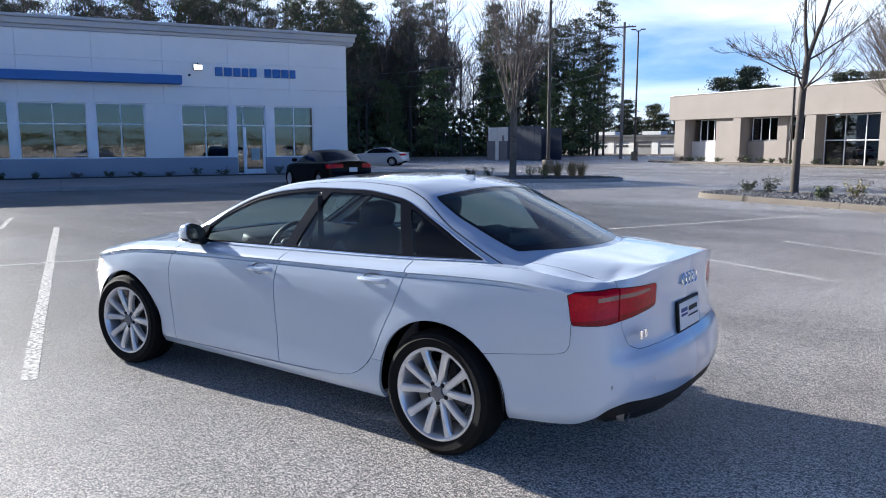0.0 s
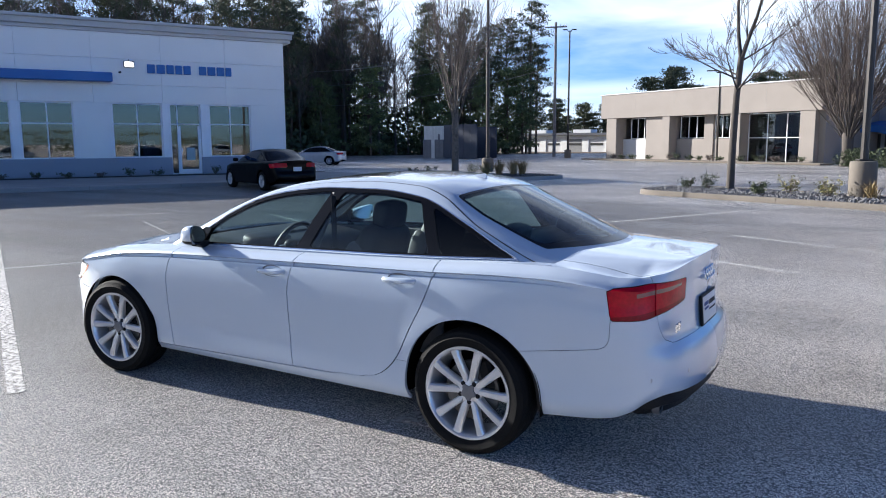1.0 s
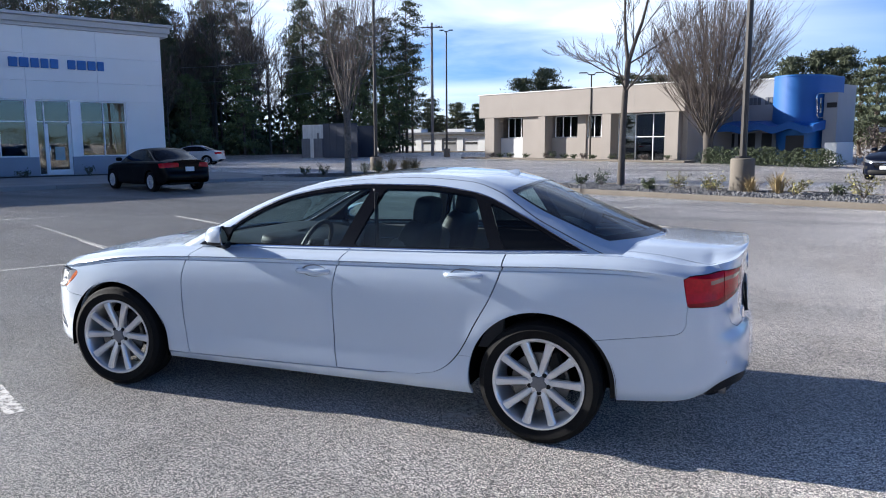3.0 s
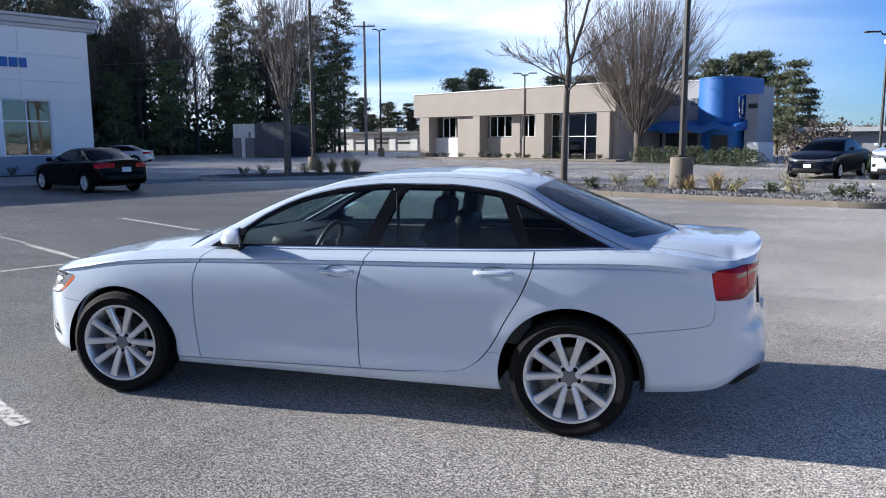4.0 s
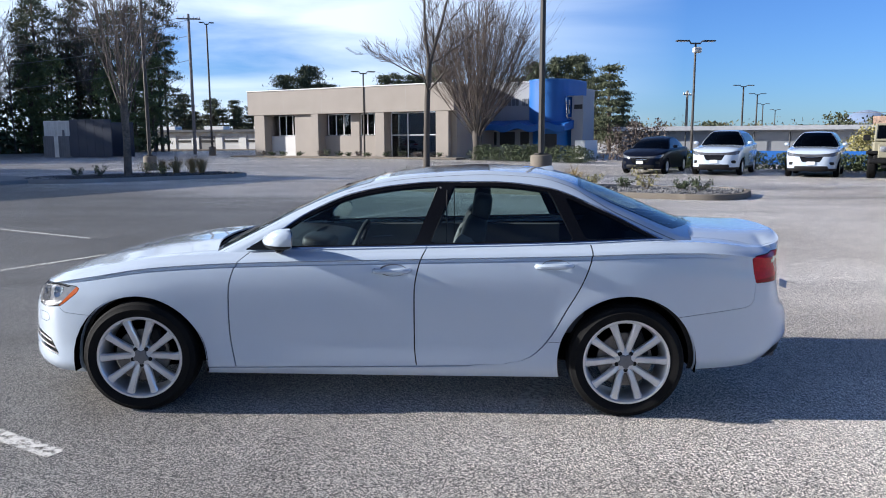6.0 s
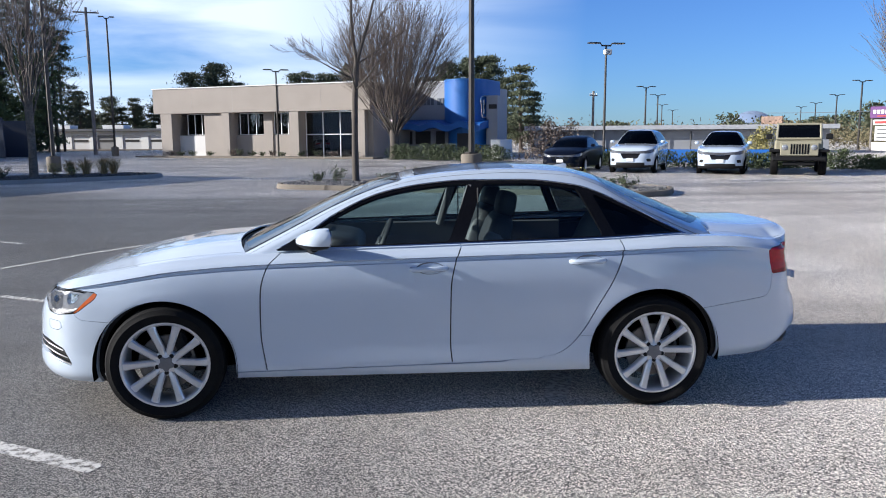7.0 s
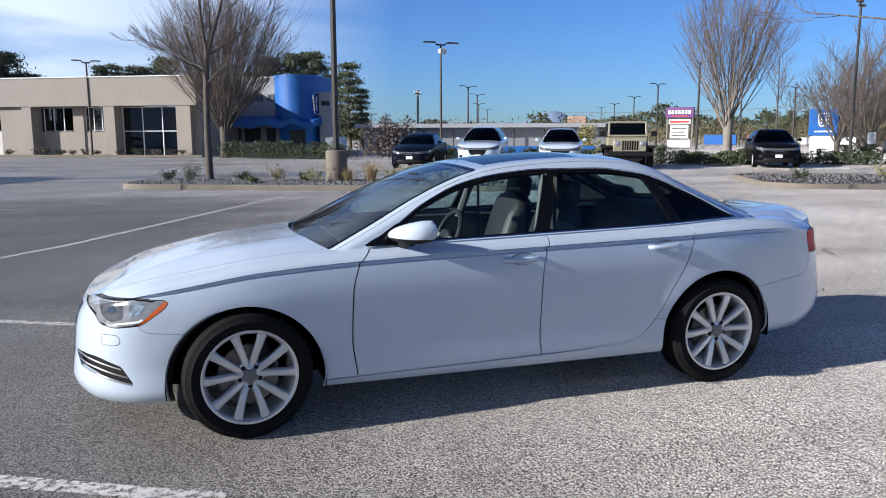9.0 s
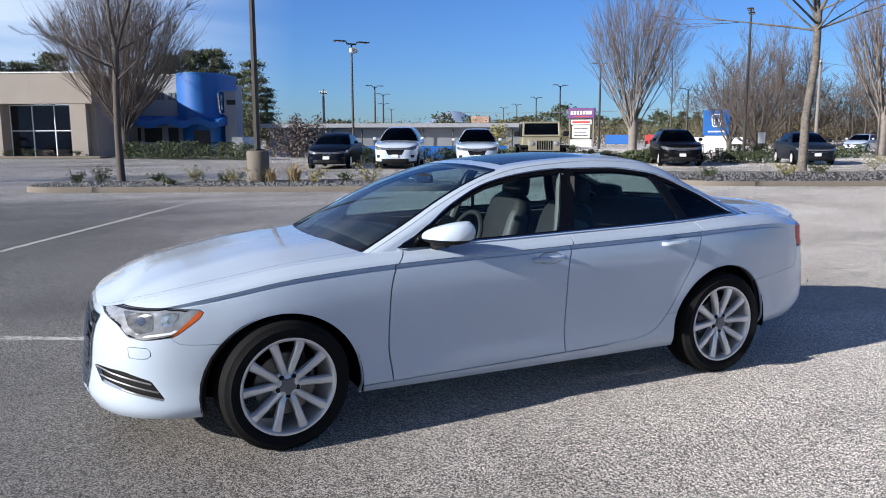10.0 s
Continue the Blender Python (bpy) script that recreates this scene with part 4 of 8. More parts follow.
class Shape:
    """The curves of a car body: front at -x, wheels on z = 0, mirror-alike in y."""

    def __init__(self, sx=1.0, sy=1.0, sz=1.0, **kw):
        c = dict(
            plan=[(-2.385, 0), (-2.375, -0.28), (-2.325, -0.50), (-2.21, -0.68), (-2.03, -0.81), (-1.78, -0.872), (-1.456, -0.903), (-0.9, -0.918), (0, -0.930), (0.8, -0.937), (1.456, -0.938), (1.9, -0.910), (2.18, -0.868), (2.37, -0.79), (2.47, -0.64), (2.52, -0.36), (2.535, 0)],
            top=[(-2.385, 0.712), (-2.2, 0.778), (-2.0, 0.822), (-1.74, 0.868), (-1.37, 0.926), (-0.87, 0.960), (0.19, 0.990), (1.16, 1.012), (1.66, 1.027), (1.85, 1.027), (2.0, 1.019), (2.12, 1.004), (2.25, 0.988), (2.37, 0.985), (2.47, 1.008), (2.52, 1.045), (2.535, 1.058)],
            crown=[(-2.385, 0.0), (-2.2, 0.018), (-1.6, 0.045), (-1.0, 0.045), (1.6, 0.03), (1.75, 0.036), (1.9, 0.042), (2.0, 0.047), (2.12, 0.060), (2.25, 0.069), (2.33, 0.064), (2.40, 0.048), (2.46, 0.022), (2.535, 0.0)],
            roof=[(-1.3, 0.87), (-1.03, 1.0), (-0.778, 1.118), (-0.57, 1.215), (-0.365, 1.302), (-0.162, 1.368), (0.04, 1.412), (0.35, 1.445), (0.62, 1.455), (0.95, 1.44), (1.2, 1.392), (1.32, 1.35), (1.6, 1.238), (1.9, 1.112), (2.05, 1.06), (2.2, 1.0), (2.35, 0.94)],
            yb=[(-1.25, 0.78), (-0.7, 0.812), (0, 0.83), (0.8, 0.832), (1.3, 0.81), (1.7, 0.765), (2.1, 0.70)],
            dlo=[(-0.84, 0.965), (-0.66, 1.05), (-0.45, 1.185), (-0.17, 1.302), (0.1, 1.350), (0.34, 1.368), (0.67, 1.368), (1.0, 1.335), (1.32, 1.212), (1.545, 1.10), (1.70, 1.025)],
            bend=[(-1.2, 0.16), (-0.4, 0.12), (0.15, 0.02), (0.9, 0.0), (1.4, -0.25), (2.2, -0.25)],
            bottom=[(-2.385, 0.20), (-1.9, 0.20), (-1.5, 0.22), (1.5, 0.225), (1.85, 0.27), (2.2, 0.295), (2.31, 0.335), (2.40, 0.400), (2.46, 0.428), (2.50, 0.418), (2.535, 0.395)],
            line=0.051, front_axle=-1.456, rear_axle=1.456, wheel_r=0.338, tyre_w=0.235,
            arch=((0.300, 0.406), (0.328, 0.401)), hood_end=(-0.985, 0.13), deck_start=(1.87, 0.06), glass_x=(-0.075, 1.245),
        )
        c.update(kw)
        grow = lambda key, f: curve(*[(x * sx, y * f) for x, y in c[key]])
        self.top, self.crown, self.roof, self.dlo, self.bottom = grow("top", sz), grow("crown", sz), grow("roof", sz), grow("dlo", sz), grow("bottom", sz)
        self.yb, self.bend = grow("yb", sy), grow("bend", 1.0)
        self.plan = [(x * sx, y * sy) for x, y in c["plan"]]
        self.line, self.wheel_r, self.tyre_w, self.arch = c["line"], c["wheel_r"], c["tyre_w"], c["arch"]
        self.hood_end, self.deck_start, self.glass_x = c["hood_end"], c["deck_start"], c["glass_x"]
        self.front_axle, self.rear_axle = c["front_axle"] * sx, c["rear_axle"] * sx
        self.sx, self.sy, self.sz = sx, sy, sz
        self.boot = "deck_start" not in kw
        self.boot_z = curve((1.7, 1.080), (1.9, 1.076), (2.1, 1.066), (2.3, 1.055), (2.40, 1.053), (2.50, 1.057))
        self.low = curve((0, 0.064), (0.06, 0.034), (0.12, 0.0235), (0.18, 0.0235), (0.28, 0.0245), (0.38, 0.020), (0.50, 0.012), (0.60, 0.006), (0.70, 0.0015), (0.78, 0.0), (0.85, 0.003), (0.92, 0.0095), (0.940, 0.012), (0.957, 0.0145), (0.964, 0.033), (0.985, 0.037), (1.0, 0.0125))
        self.high = curve((0, 0.0125), (0.25, 0.023), (0.6, 0.050), (1.0, 0.10))
        self.nose = curve((0.15, 0.10), (0.22, 0.03), (0.30, 0.0), (0.42, 0.014), (0.55, 0.028), (0.64, 0.05), (0.70, 0.085), (0.80, 0.16))
        self.tail = curve((0.25, 0.05), (0.32, 0.03), (0.40, 0.010), (0.47, 0.0), (0.57, 0.008), (0.63, 0.028), (0.655, 0.05), (0.70, 0.066), (0.80, 0.072), (0.92, 0.068), (0.99, 0.060), (1.04, 0.055), (1.065, 0.054))

    def side_y(self, x, z):
        h = (z - self.top(x)) / 0.38
        return self.yb(x) - (0.15 * h + 0.07 * h * abs(h))

    def top_z(self, x, y):
        return self.roof(x - self.bend(x) * y * y) - (0.035 + 0.07 * min(1.0, max(0.0, (x + 0.5) / 0.8)) + 0.04 * min(1.0, max(0.0, (x - 1.0) / 0.4))) * y * y

    def rail(self, x):
        lo, hi = 0.6, 2.2
        for _ in range(26):
            m = (lo + hi) / 2
            lo, hi = (m, hi) if self.top_z(x, self.side_y(x, m)) > m else (lo, m)
        return self.side_y(x, lo), lo

    def build(self, ncol, rl, ru):
        """The lower shell of the near side, the bonnet and boot surface, the greenhouse side and its top."""
        pl = chain(self.plan, ncol)
        seg = np.r_[0, np.cumsum(np.linalg.norm(np.diff(pl, axis=0), axis=1))]
        tan = np.gradient(pl, axis=0)
        tan /= np.linalg.norm(tan, axis=1)[:, None]
        vl = [i / (rl - 6) * 0.9 for i in range(rl - 6)] + [0.9, 0.935, 0.957, 0.964, 0.985, 1.0]
        wu = [(i + 1) / ru for i in range(ru)]
        lower, deck = Mesh(), Mesh()
        rows, tdeck = len(vl) + ru, 10
        edge = [-9.0]
        for (px, py), (tx, ty), s in zip(pl, tan, seg):
            nx, ny = ty, -tx
            if ny > 0 and abs(nx) < 0.99:
                nx, ny = -nx, -ny
            nx = -abs(nx) if px < 0 else abs(nx)
            ny = -abs(ny)
            zt, zb = self.top(px), self.bottom(px)
            zl = zt - self.line
            ends = self.nose if px < 0 else self.tail
            fade = min(1.0, max(0.0, (px + 2.15 * self.sx) / 0.4), max(0.0, (2.08 * self.sx - px) / 0.35))
            for j in range(rows):
                if j < len(vl):
                    z = zb + (zl - zb) * vl[j]
                    off = self.low(vl[j])
                    if vl[j] > 0.86:
                        off = off * fade + 0.006 * (1 - fade)
                else:
                    z = zl + (zt - zl) * wu[j - len(vl)]
                    off = self.high(wu[j - len(vl)])
                off = ny * ny * off + nx * nx * ends(z / self.sz)
                if px > 0:
                    off += 0.20 * nx * nx * ny * ny * min(1.0, max(0.0, (z / self.sz - 0.68) / 0.3))
                for ax, (az, ar) in ((self.front_axle, self.arch[0]), (self.rear_axle, self.arch[1])):
                    r = math.hypot(px - ax, z - az)
                    off -= (0.006 if ax < 0 else 0.010) * min(1.0, max(0.0, (z - 0.38) / 0.2)) * math.exp(-(((r - ar) / 0.075) ** 2)) * ny * ny
                lower.v.append((px - nx * off, py - ny * off, z, seg[-1] - s))
            ex, ey, ez = lower.v[-1][:3]
            edge[0] = max(edge[0], ex)
            mx = edge[0]
            for k in range(tdeck + 1):
                t = k / tdeck
                y = ey * (1 - t)
                ridge = 0.007 * math.exp(-(((abs(y) - 0.42) / 0.11) ** 2)) if ex < -0.6 else 0.0
                lid = min(1.0, max(0.0, (ex / self.sx - 1.68) / 0.2))
                if lid and self.boot:
                    b_ = min(1.0, t / 0.30)
                    b_ = b_ * b_ * (3 - 2 * b_)
                    hz = (self.boot_z(ex / self.sx) - 0.045 * (abs(y) / (0.68 * self.sy)) ** 4) * self.sz
                    over_z = ez + (hz - ez) * b_
                else:
                    lid, over_z = 0.0, 0.0
                deck.v.append((ex + (mx - ex) * t, y, lid * over_z + (1 - lid) * (ez + self.crown(ex) * min(1.0, abs(ey) / 0.62) ** 1.5 * (1 - (1 - t) ** 2.2) + ridge * min(1, max(0, (ex + 2.3) / 0.5))), abs(ey)))
        for i in range(ncol - 1):
            for j in range(rows - 1):
                a, b = i * rows + j, (i + 1) * rows + j
                lower.f.append((a, b, b + 1, a + 1))
            for k in range(tdeck):
                a, b = i * (tdeck + 1) + k, (i + 1) * (tdeck + 1) + k
                deck.f.append((a, b, b + 1, a + 1))
        self.length = seg[-1]
        r = 0.05
        cut = 0.268 * r
        x0, x1 = self.hood_end[0] - self.hood_end[1] - 0.12, self.deck_start[0] + self.deck_start[1] + 0.12
        nx = max(30, int((x1 - x0) / (0.028 if ncol > 100 else 0.07)))
        xs = [x0 + (x1 - x0) * i / nx for i in range(nx + 1)]
        rails = {x: self.rail(x) for x in xs}
        side, over = Mesh(), Mesh()
        nz, ny = 22, 22
        for x in xs:
            yr, zr = rails[x]
            zb = self.top(x)
            for j in range(nz + 1):
                z = zb - 0.02 + (max(zr, zb) - cut - zb + 0.02) * j / nz
                y = self.side_y(x, z) - max(0.0, r - (zr - z)) ** 2 / (2 * r)
                side.v.append((x, -y, z, zr - z))
            for j in range(ny + 1):
                y = (yr - cut) * (1 - j / ny)
                z = self.top_z(x, y) - max(0.0, r - (yr - y)) ** 2 / (2 * r)
                over.v.append((x, -y, z, x - self.bend(x) * y * y, yr - y))
        for i in range(nx):
            for j in range(nz):
                a, b = i * (nz + 1) + j, (i + 1) * (nz + 1) + j
                side.f.append((a, b, b + 1, a + 1))
                over.f.append((a, b, b + 1, a + 1))
        side = split(side, lambda p: self.top(p[0]) + 0.012 - (p[2] + p[3]))[0]
        return lower, deck, side, over


def both(me):
    out = Mesh(list(me.v), list(me.f))
    return out.join(me.flip_y())


def tidy(me):
    """Welds the seam on the car's middle plane and leaves out flat corners."""
    key, mp, v = {}, [], []
    for p in me.v:
        k = tuple(round(c, 4) for c in p[:3])
        if k not in key:
            key[k] = len(v)
            v.append(p)
        mp.append(key[k])
    f = []
    for q in me.f:
        w = []
        for i in q:
            if mp[i] not in w:
                w.append(mp[i])
        if len(w) > 2:
            f.append(tuple(w))
    return Mesh(v, f)


WHEELS = {}


def wheel_meshes(r, w, spokes, rim_r, detail):
    key = (r, w, spokes, rim_r, detail)
    if key not in WHEELS:
        n = 56 if detail else 24
        h = w / 2
        tyre = lathe([(rim_r - 0.006, -h * 0.86), (rim_r + 0.012, -h * 0.95), (rim_r + 0.05, -h * 1.03), (r - 0.035, -h * 0.98), (r - 0.012, -h * 0.88), (r - 0.002, -h * 0.7), (r, -h * 0.3), (r - 0.006, -h * 0.27), (r - 0.006, -h * 0.23), (r, -h * 0.2), (r, h * 0.2), (r - 0.006, h * 0.23), (r - 0.006, h * 0.27), (r, h * 0.3), (r - 0.002, h * 0.7), (r - 0.012, h * 0.88), (r - 0.035, h * 0.98), (rim_r + 0.05, h * 1.03), (rim_r + 0.012, h * 0.95), (rim_r - 0.006, h * 0.86)], n)
        rim = lathe([(rim_r + 0.004, h * 0.87), (rim_r + 0.003, h * 0.93), (rim_r - 0.008, h * 0.93), (rim_r - 0.016, h * 0.86), (rim_r - 0.024, h * 0.6), (rim_r - 0.03, -h * 0.2), (rim_r - 0.022, -h * 0.8), (rim_r, -h * 0.88)], n)
        spoke = []
        for k in range(spokes):
            # spokes run in pairs that meet in a rounded fork at the hub
            sgn = 1 if k % 2 else -1
            a0 = 2 * math.pi * (k // 2) / (spokes // 2)
            prof = [(0.050, 17, 0.0125, h * 0.66, 0.05), (0.066, 16.0, 0.0165, h * 0.71, 0.045), (0.085, 15.0, 0.0185, h * 0.75, 0.042), (0.14, 16.6, 0.0195, h * 0.83, 0.036), (rim_r - 0.05, 17.6, 0.0215, h * 0.885, 0.030), (rim_r - 0.012, 18.0, 0.0265, h * 0.87, 0.03)]
            v = []
            for q, deg_, hw, zf, th in prof:
                a = a0 + sgn * radians(deg_)
                for u, z in ((-hw, zf - th), (-hw, zf - 0.009), (-hw * 0.60, zf), (hw * 0.60, zf), (hw, zf - 0.009), (hw, zf - th)):
                    v.append((q * math.cos(a) - u * math.sin(a), q * math.sin(a) + u * math.cos(a), z))
            spoke.append(Mesh(v, [(i * 6 + j, (i + 1) * 6 + j, (i + 1) * 6 + j + 1, i * 6 + j + 1) for i in range(5) for j in range(5)]))
        hub = lathe([(0.0, h * 0.70), (0.046, h * 0.69), (0.056, h * 0.66), (0.074, h * 0.60), (0.077, h * 0.4)], 30)
        cap = Mesh([(0, 0, h * 0.80)], [])
        for ring, (f_, z_) in enumerate(((0.62, 0.80), (0.94, 0.785), (1.0, 0.74), (1.0, 0.68))):
            for i in range(40):
                t = 2 * math.pi * i / 40
                rr = f_ * (0.041 - 0.007 * math.cos(5 * t))
                cap.v.append((rr * math.cos(t), rr * math.sin(t), h * z_))
        cap.f = [(0, 1 + i, 1 + (i + 1) % 40) for i in range(40)] + [(1 + 40 * q + i, 1 + 40 * (q + 1) + i, 1 + 40 * (q + 1) + (i + 1) % 40, 1 + 40 * q + (i + 1) % 40) for q in range(3) for i in range(40)]
        bolt = lathe([(0.0, h * 0.72), (0.0075, h * 0.72), (0.008, h * 0.705), (0.0125, h * 0.705), (0.0135, h * 0.66)], 12)
        disc = lathe([(0.06, h * 0.35), (0.16, h * 0.35), (0.162, h * 0.3), (0.162, h * 0.2)], 32)
        WHEELS[key] = (tyre, rim, spoke, hub, cap, bolt, disc)
    return WHEELS[key]


def add_wheel(car, x, y, r, w, spokes, rim_r, detail, alloy, turn=0.0, steer=0.0):
    """One wheel; its outer face looks along y's sign."""
    tyre, rim, spoke, hub, cap, bolt, disc = wheel_meshes(r, w, spokes, rim_r, detail)
    m = pose(x, y, r - 0.004, 0, 0, steer) @ pose(0, 0, 0, 90 if y < 0 else -90, 0, 0) @ pose(0, 0, 0, 0, 0, turn)
    t = part("wheel", rim, alloy, car, place=None)
    t.matrix_basis = m
    part("tyre", tyre, RUBBER, t, "black rubber tyre")
    if detail:
        for sp_ in spoke:
            part("spoke", sp_, alloy, t)
    else:
        ring = Mesh()
        for sp_ in spoke:
            ring.join(sp_)
        part("spoke_ring", ring, alloy, t)
    part("hub", hub, alloy, t)
    if detail:
        part("hub_cap", cap, HUB_GREY, t, "dark grey hub cap")
        for k in range(5):
            a = 2 * math.pi * (k + 0.5) / 5
            part("lug_bolt", bolt.moved(pose(0.054 * math.cos(a), 0.054 * math.sin(a), 0)), BLACK_PLASTIC, t)
        part("brake_disc", disc, BRAKE, t, "worn iron brake disc")
        part("brake_caliper", rbox((0.11, 0.06, 0.02), (0.08, 0.17, 0.06), 0.02), BLACK_PLASTIC, t)
    else:
        part("brake_disc", lathe([(0.0, 0.0), (rim_r - 0.03, 0.0)], 20), BLACK_PLASTIC, t)


def mask(me, lo, hi):
    """The part of a surface with x between two limits, which may lean with z."""
    return split(split(me, lambda p: lo(p[2]) - p[0])[0], lambda p: p[0] - hi(p[2]))[0]


def body_parts(sh, car, paint, ncol, rl, ru, detail, pane):
    lower, deck, side, over = sh.build(ncol, rl, ru)
    sx = sh.sx
    # wheel openings
    for ax, (az, ar) in ((sh.front_axle, sh.arch[0]), (sh.rear_axle, sh.arch[1])):
        lower = split(lower, lambda p, ax=ax, az=az, ar=ar: ar - math.hypot(p[0] - ax, p[2] - az))[0]
        well = Mesh()
        n = 20
        for k in range(n + 1):
            a = math.pi * (1.05 - 1.10 * k / n)
            for y in (-0.90 * sh.sy, -0.56):
                well.v.append((ax + (ar + 0.008) * math.cos(a), y, az + (ar + 0.008) * math.sin(a)))
        well.f = [(2 * k, 2 * k + 2, 2 * k + 3, 2 * k + 1) for k in range(n)]
        well.v.append((ax, -0.56, 0.18))
        well.f += [(2 * k + 1, 2 * k + 3, len(well.v) - 1) for k in range(n)]
        part("wheel_arch_liner", well, ARCH_FELT, car)
        part("wheel_arch_liner", well.flip_y(), ARCH_FELT, car)
    # dark inner skin seen through the joints, and floor pan
    inner = Mesh([(p[0] * 0.985, p[1] * 0.975, p[2] - 0.004 if p[2] > 0.9 * sh.top(p[0]) else p[2]) for p in lower.v], list(lower.f))
    part("inner_skin", both(inner), BLACK_PLASTIC, car, "dark inner body skin")
    part("floor_pan", rbox(((sh.front_axle + sh.rear_axle) / 2, 0, 0.27), (sh.rear_axle - sh.front_axle + 1.3, 1.1 * sh.sy, 0.08), 0.03), BLACK_PLASTIC, car)
    return lower, deck, side, over


def main_car():
    sh = Shape(sy=0.964)
    car = thing("sedan", "clean white four-door sedan with silver alloy wheels parked on asphalt", "car")
    lower, deck, side, over = body_parts(sh, car, PAINT_WHITE, 190, 36, 8, True, CAR_GLASS)

    def pair(name, me, material, label="", hemmed=0.0, smooth=35):
        if hemmed:
            hem(me, hemmed)
        a = part(name, me, material, car, label, smooth)
        part(name, me.flip_y(), material, car, label, smooth)
        return a

    # tail lamps wrap from flank to boot lid
    L = sh.length
    tl = poly_dist([(0.40, 0.852), (0.62, 0.820), (0.82, 0.797), (0.985, 0.794), (1.008, 0.935), (0.97, 0.950), (0.72, 0.963), (0.41, 0.966)])
    tl_in, lower = gap(lower, lambda p: tl(p[3], p[2]) if p[0] > 1.8 else 1.0, 0.002)
    tin, tout = gap(tl_in, lambda p: p[3] - 0.715 + 0.15 * (p[2] - 0.9), 0.0045)
    for name, piece in (("tail_lamp_inner", tin), ("tail_lamp_outer", tout)):
        strip = split(piece, lambda p: abs(p[2] - (0.922 - 0.06 * (p[3] - 0.7))) - 0.010)
        mid = split(strip[0], lambda p: 0.47 - p[3])[0]
        mid = split(mid, lambda p: p[3] - 0.86)[0]
        glow = Mesh([(p[0] + 0.0012, p[1] * 1.0012, p[2]) for p in mid.v], list(mid.f))
        pair(name, piece, RED_LENS, "glossy red lamp lens", 0.02)
        if glow.f:
            pair("lamp_strip", glow, STRIP_LENS, "pale light strip in the tail lamp")
        low = split(piece, lambda p: p[2] - 0.838 + 0.09 * (p[3] - 0.7))[0]
        dark = Mesh([(p[0] + 0.0012, p[1] * 1.0012, p[2]) for p in low.v], list(low.f))
        pair("lamp_base", dark, RED_DEEP, "darker red lower lens")
    # head lamps
    hl = poly_dist([(-2.262, 0.748), (-2.0, 0.766), (-1.825, 0.752), (-1.845, 0.715), (-1.965, 0.628), (-2.10, 0.610), (-2.165, 0.622), (-2.205, 0.672), (-2.258, 0.706)])
    hl_in, lower = gap(lower, lambda p: hl(p[0], p[2]) if p[0] < -1.6 else 1.0, 0.002)
    amber, clear = split(hl_in, lambda p: -(p[0] + 1.915 - 1.1 * (p[2] - 0.69)))
    bay, flash = split(clear, lambda p: p[0] + 2.035 + 0.15 * (p[2] - 0.69))
    pair("head_lamp", clear, CLEAR_LENS, "clear headlamp lens with bright reflectors", 0.02)
    cell = poly_dist([(-2.175, 0.738), (-2.05, 0.742), (-2.055, 0.655), (-2.12, 0.640), (-2.16, 0.668)])
    eye = split(bay, lambda p: cell(p[0], p[2]))[0]
    pair("projector_bay", Mesh([(p[0] - 0.001, p[1] * 1.0015, p[2]) for p in eye.v], list(eye.f)), DARK_LENS, "smoky projector bay")
    lens = split(bay, lambda p: math.hypot(p[0] + 2.105, p[2] - 0.70) - 0.022)[0]
    if lens.f:
        pair("projector_lens", Mesh([(p[0] - 0.002, p[1] * 1.003, p[2]) for p in lens.v], list(lens.f)), CHROME, "bright round projector lens")
    glint = poly_dist([(-2.02, 0.742), (-1.93, 0.744), (-1.965, 0.690), (-2.02, 0.672)])
    refl = split(flash, lambda p: glint(p[0], p[2]))[0]
    if refl.f:
        pair("reflector", Mesh([(p[0] - 0.001, p[1] * 1.0015, p[2]) for p in refl.v], list(refl.f)), CHROME, "bright faceted reflector")
    strip = split(split(clear, lambda p: abs(hl(p[0], p[2]) + 0.021) - 0.006)[0], lambda p: max(p[2] - 0.69 + 0.2 * (p[0] + 2.1), -2.13 - p[0]))[0]
    if strip.f:
        pair("light_strip", Mesh([(p[0] - 0.002, p[1] * 1.003, p[2]) for p in strip.v], list(strip.f)), PLATE_WHITE, "white light strip")
    pair("side_marker", amber, AMBER, "amber side marker in the headlamp", 0.02)
    brow = split(clear, lambda p: abs(hl(p[0], p[2]) + 0.007) - 0.0045)[0]
    pair("lamp_bezel", Mesh([(p[0] - 0.001, p[1] * 1.002, p[2]) for p in brow.v], list(brow.f)), BLACK_GLOSS, "dark lamp bezel")
    # lower air intakes with bright slats
    fg = poly_dist([(-2.32, 0.455), (-2.20, 0.447), (-2.08, 0.405), (-2.015, 0.30), (-2.16, 0.335), (-2.29, 0.375)])
    fog, lower = gap(lower, lambda p: fg(p[0], p[2]) if p[0] < -1.9 else 1.0, 0.002)
    fogd = Mesh([(p[0] + 0.02, p[1] * 0.975, p[2]) for p in fog.v], list(fog.f))
    pair("air_intake", fogd, BLACK_PLASTIC, "black air intake", 0.02)
    def skin_y(x, z):
        near = sorted(fog.v, key=lambda p: (p[0] - x) ** 2 + (p[2] - z) ** 2)[:5]
        ws_ = [1 / (1e-5 + (p[0] - x) ** 2 + (p[2] - z) ** 2) for p in near]
        return sum(w * p[1] for w, p in zip(ws_, near)) / sum(ws_)

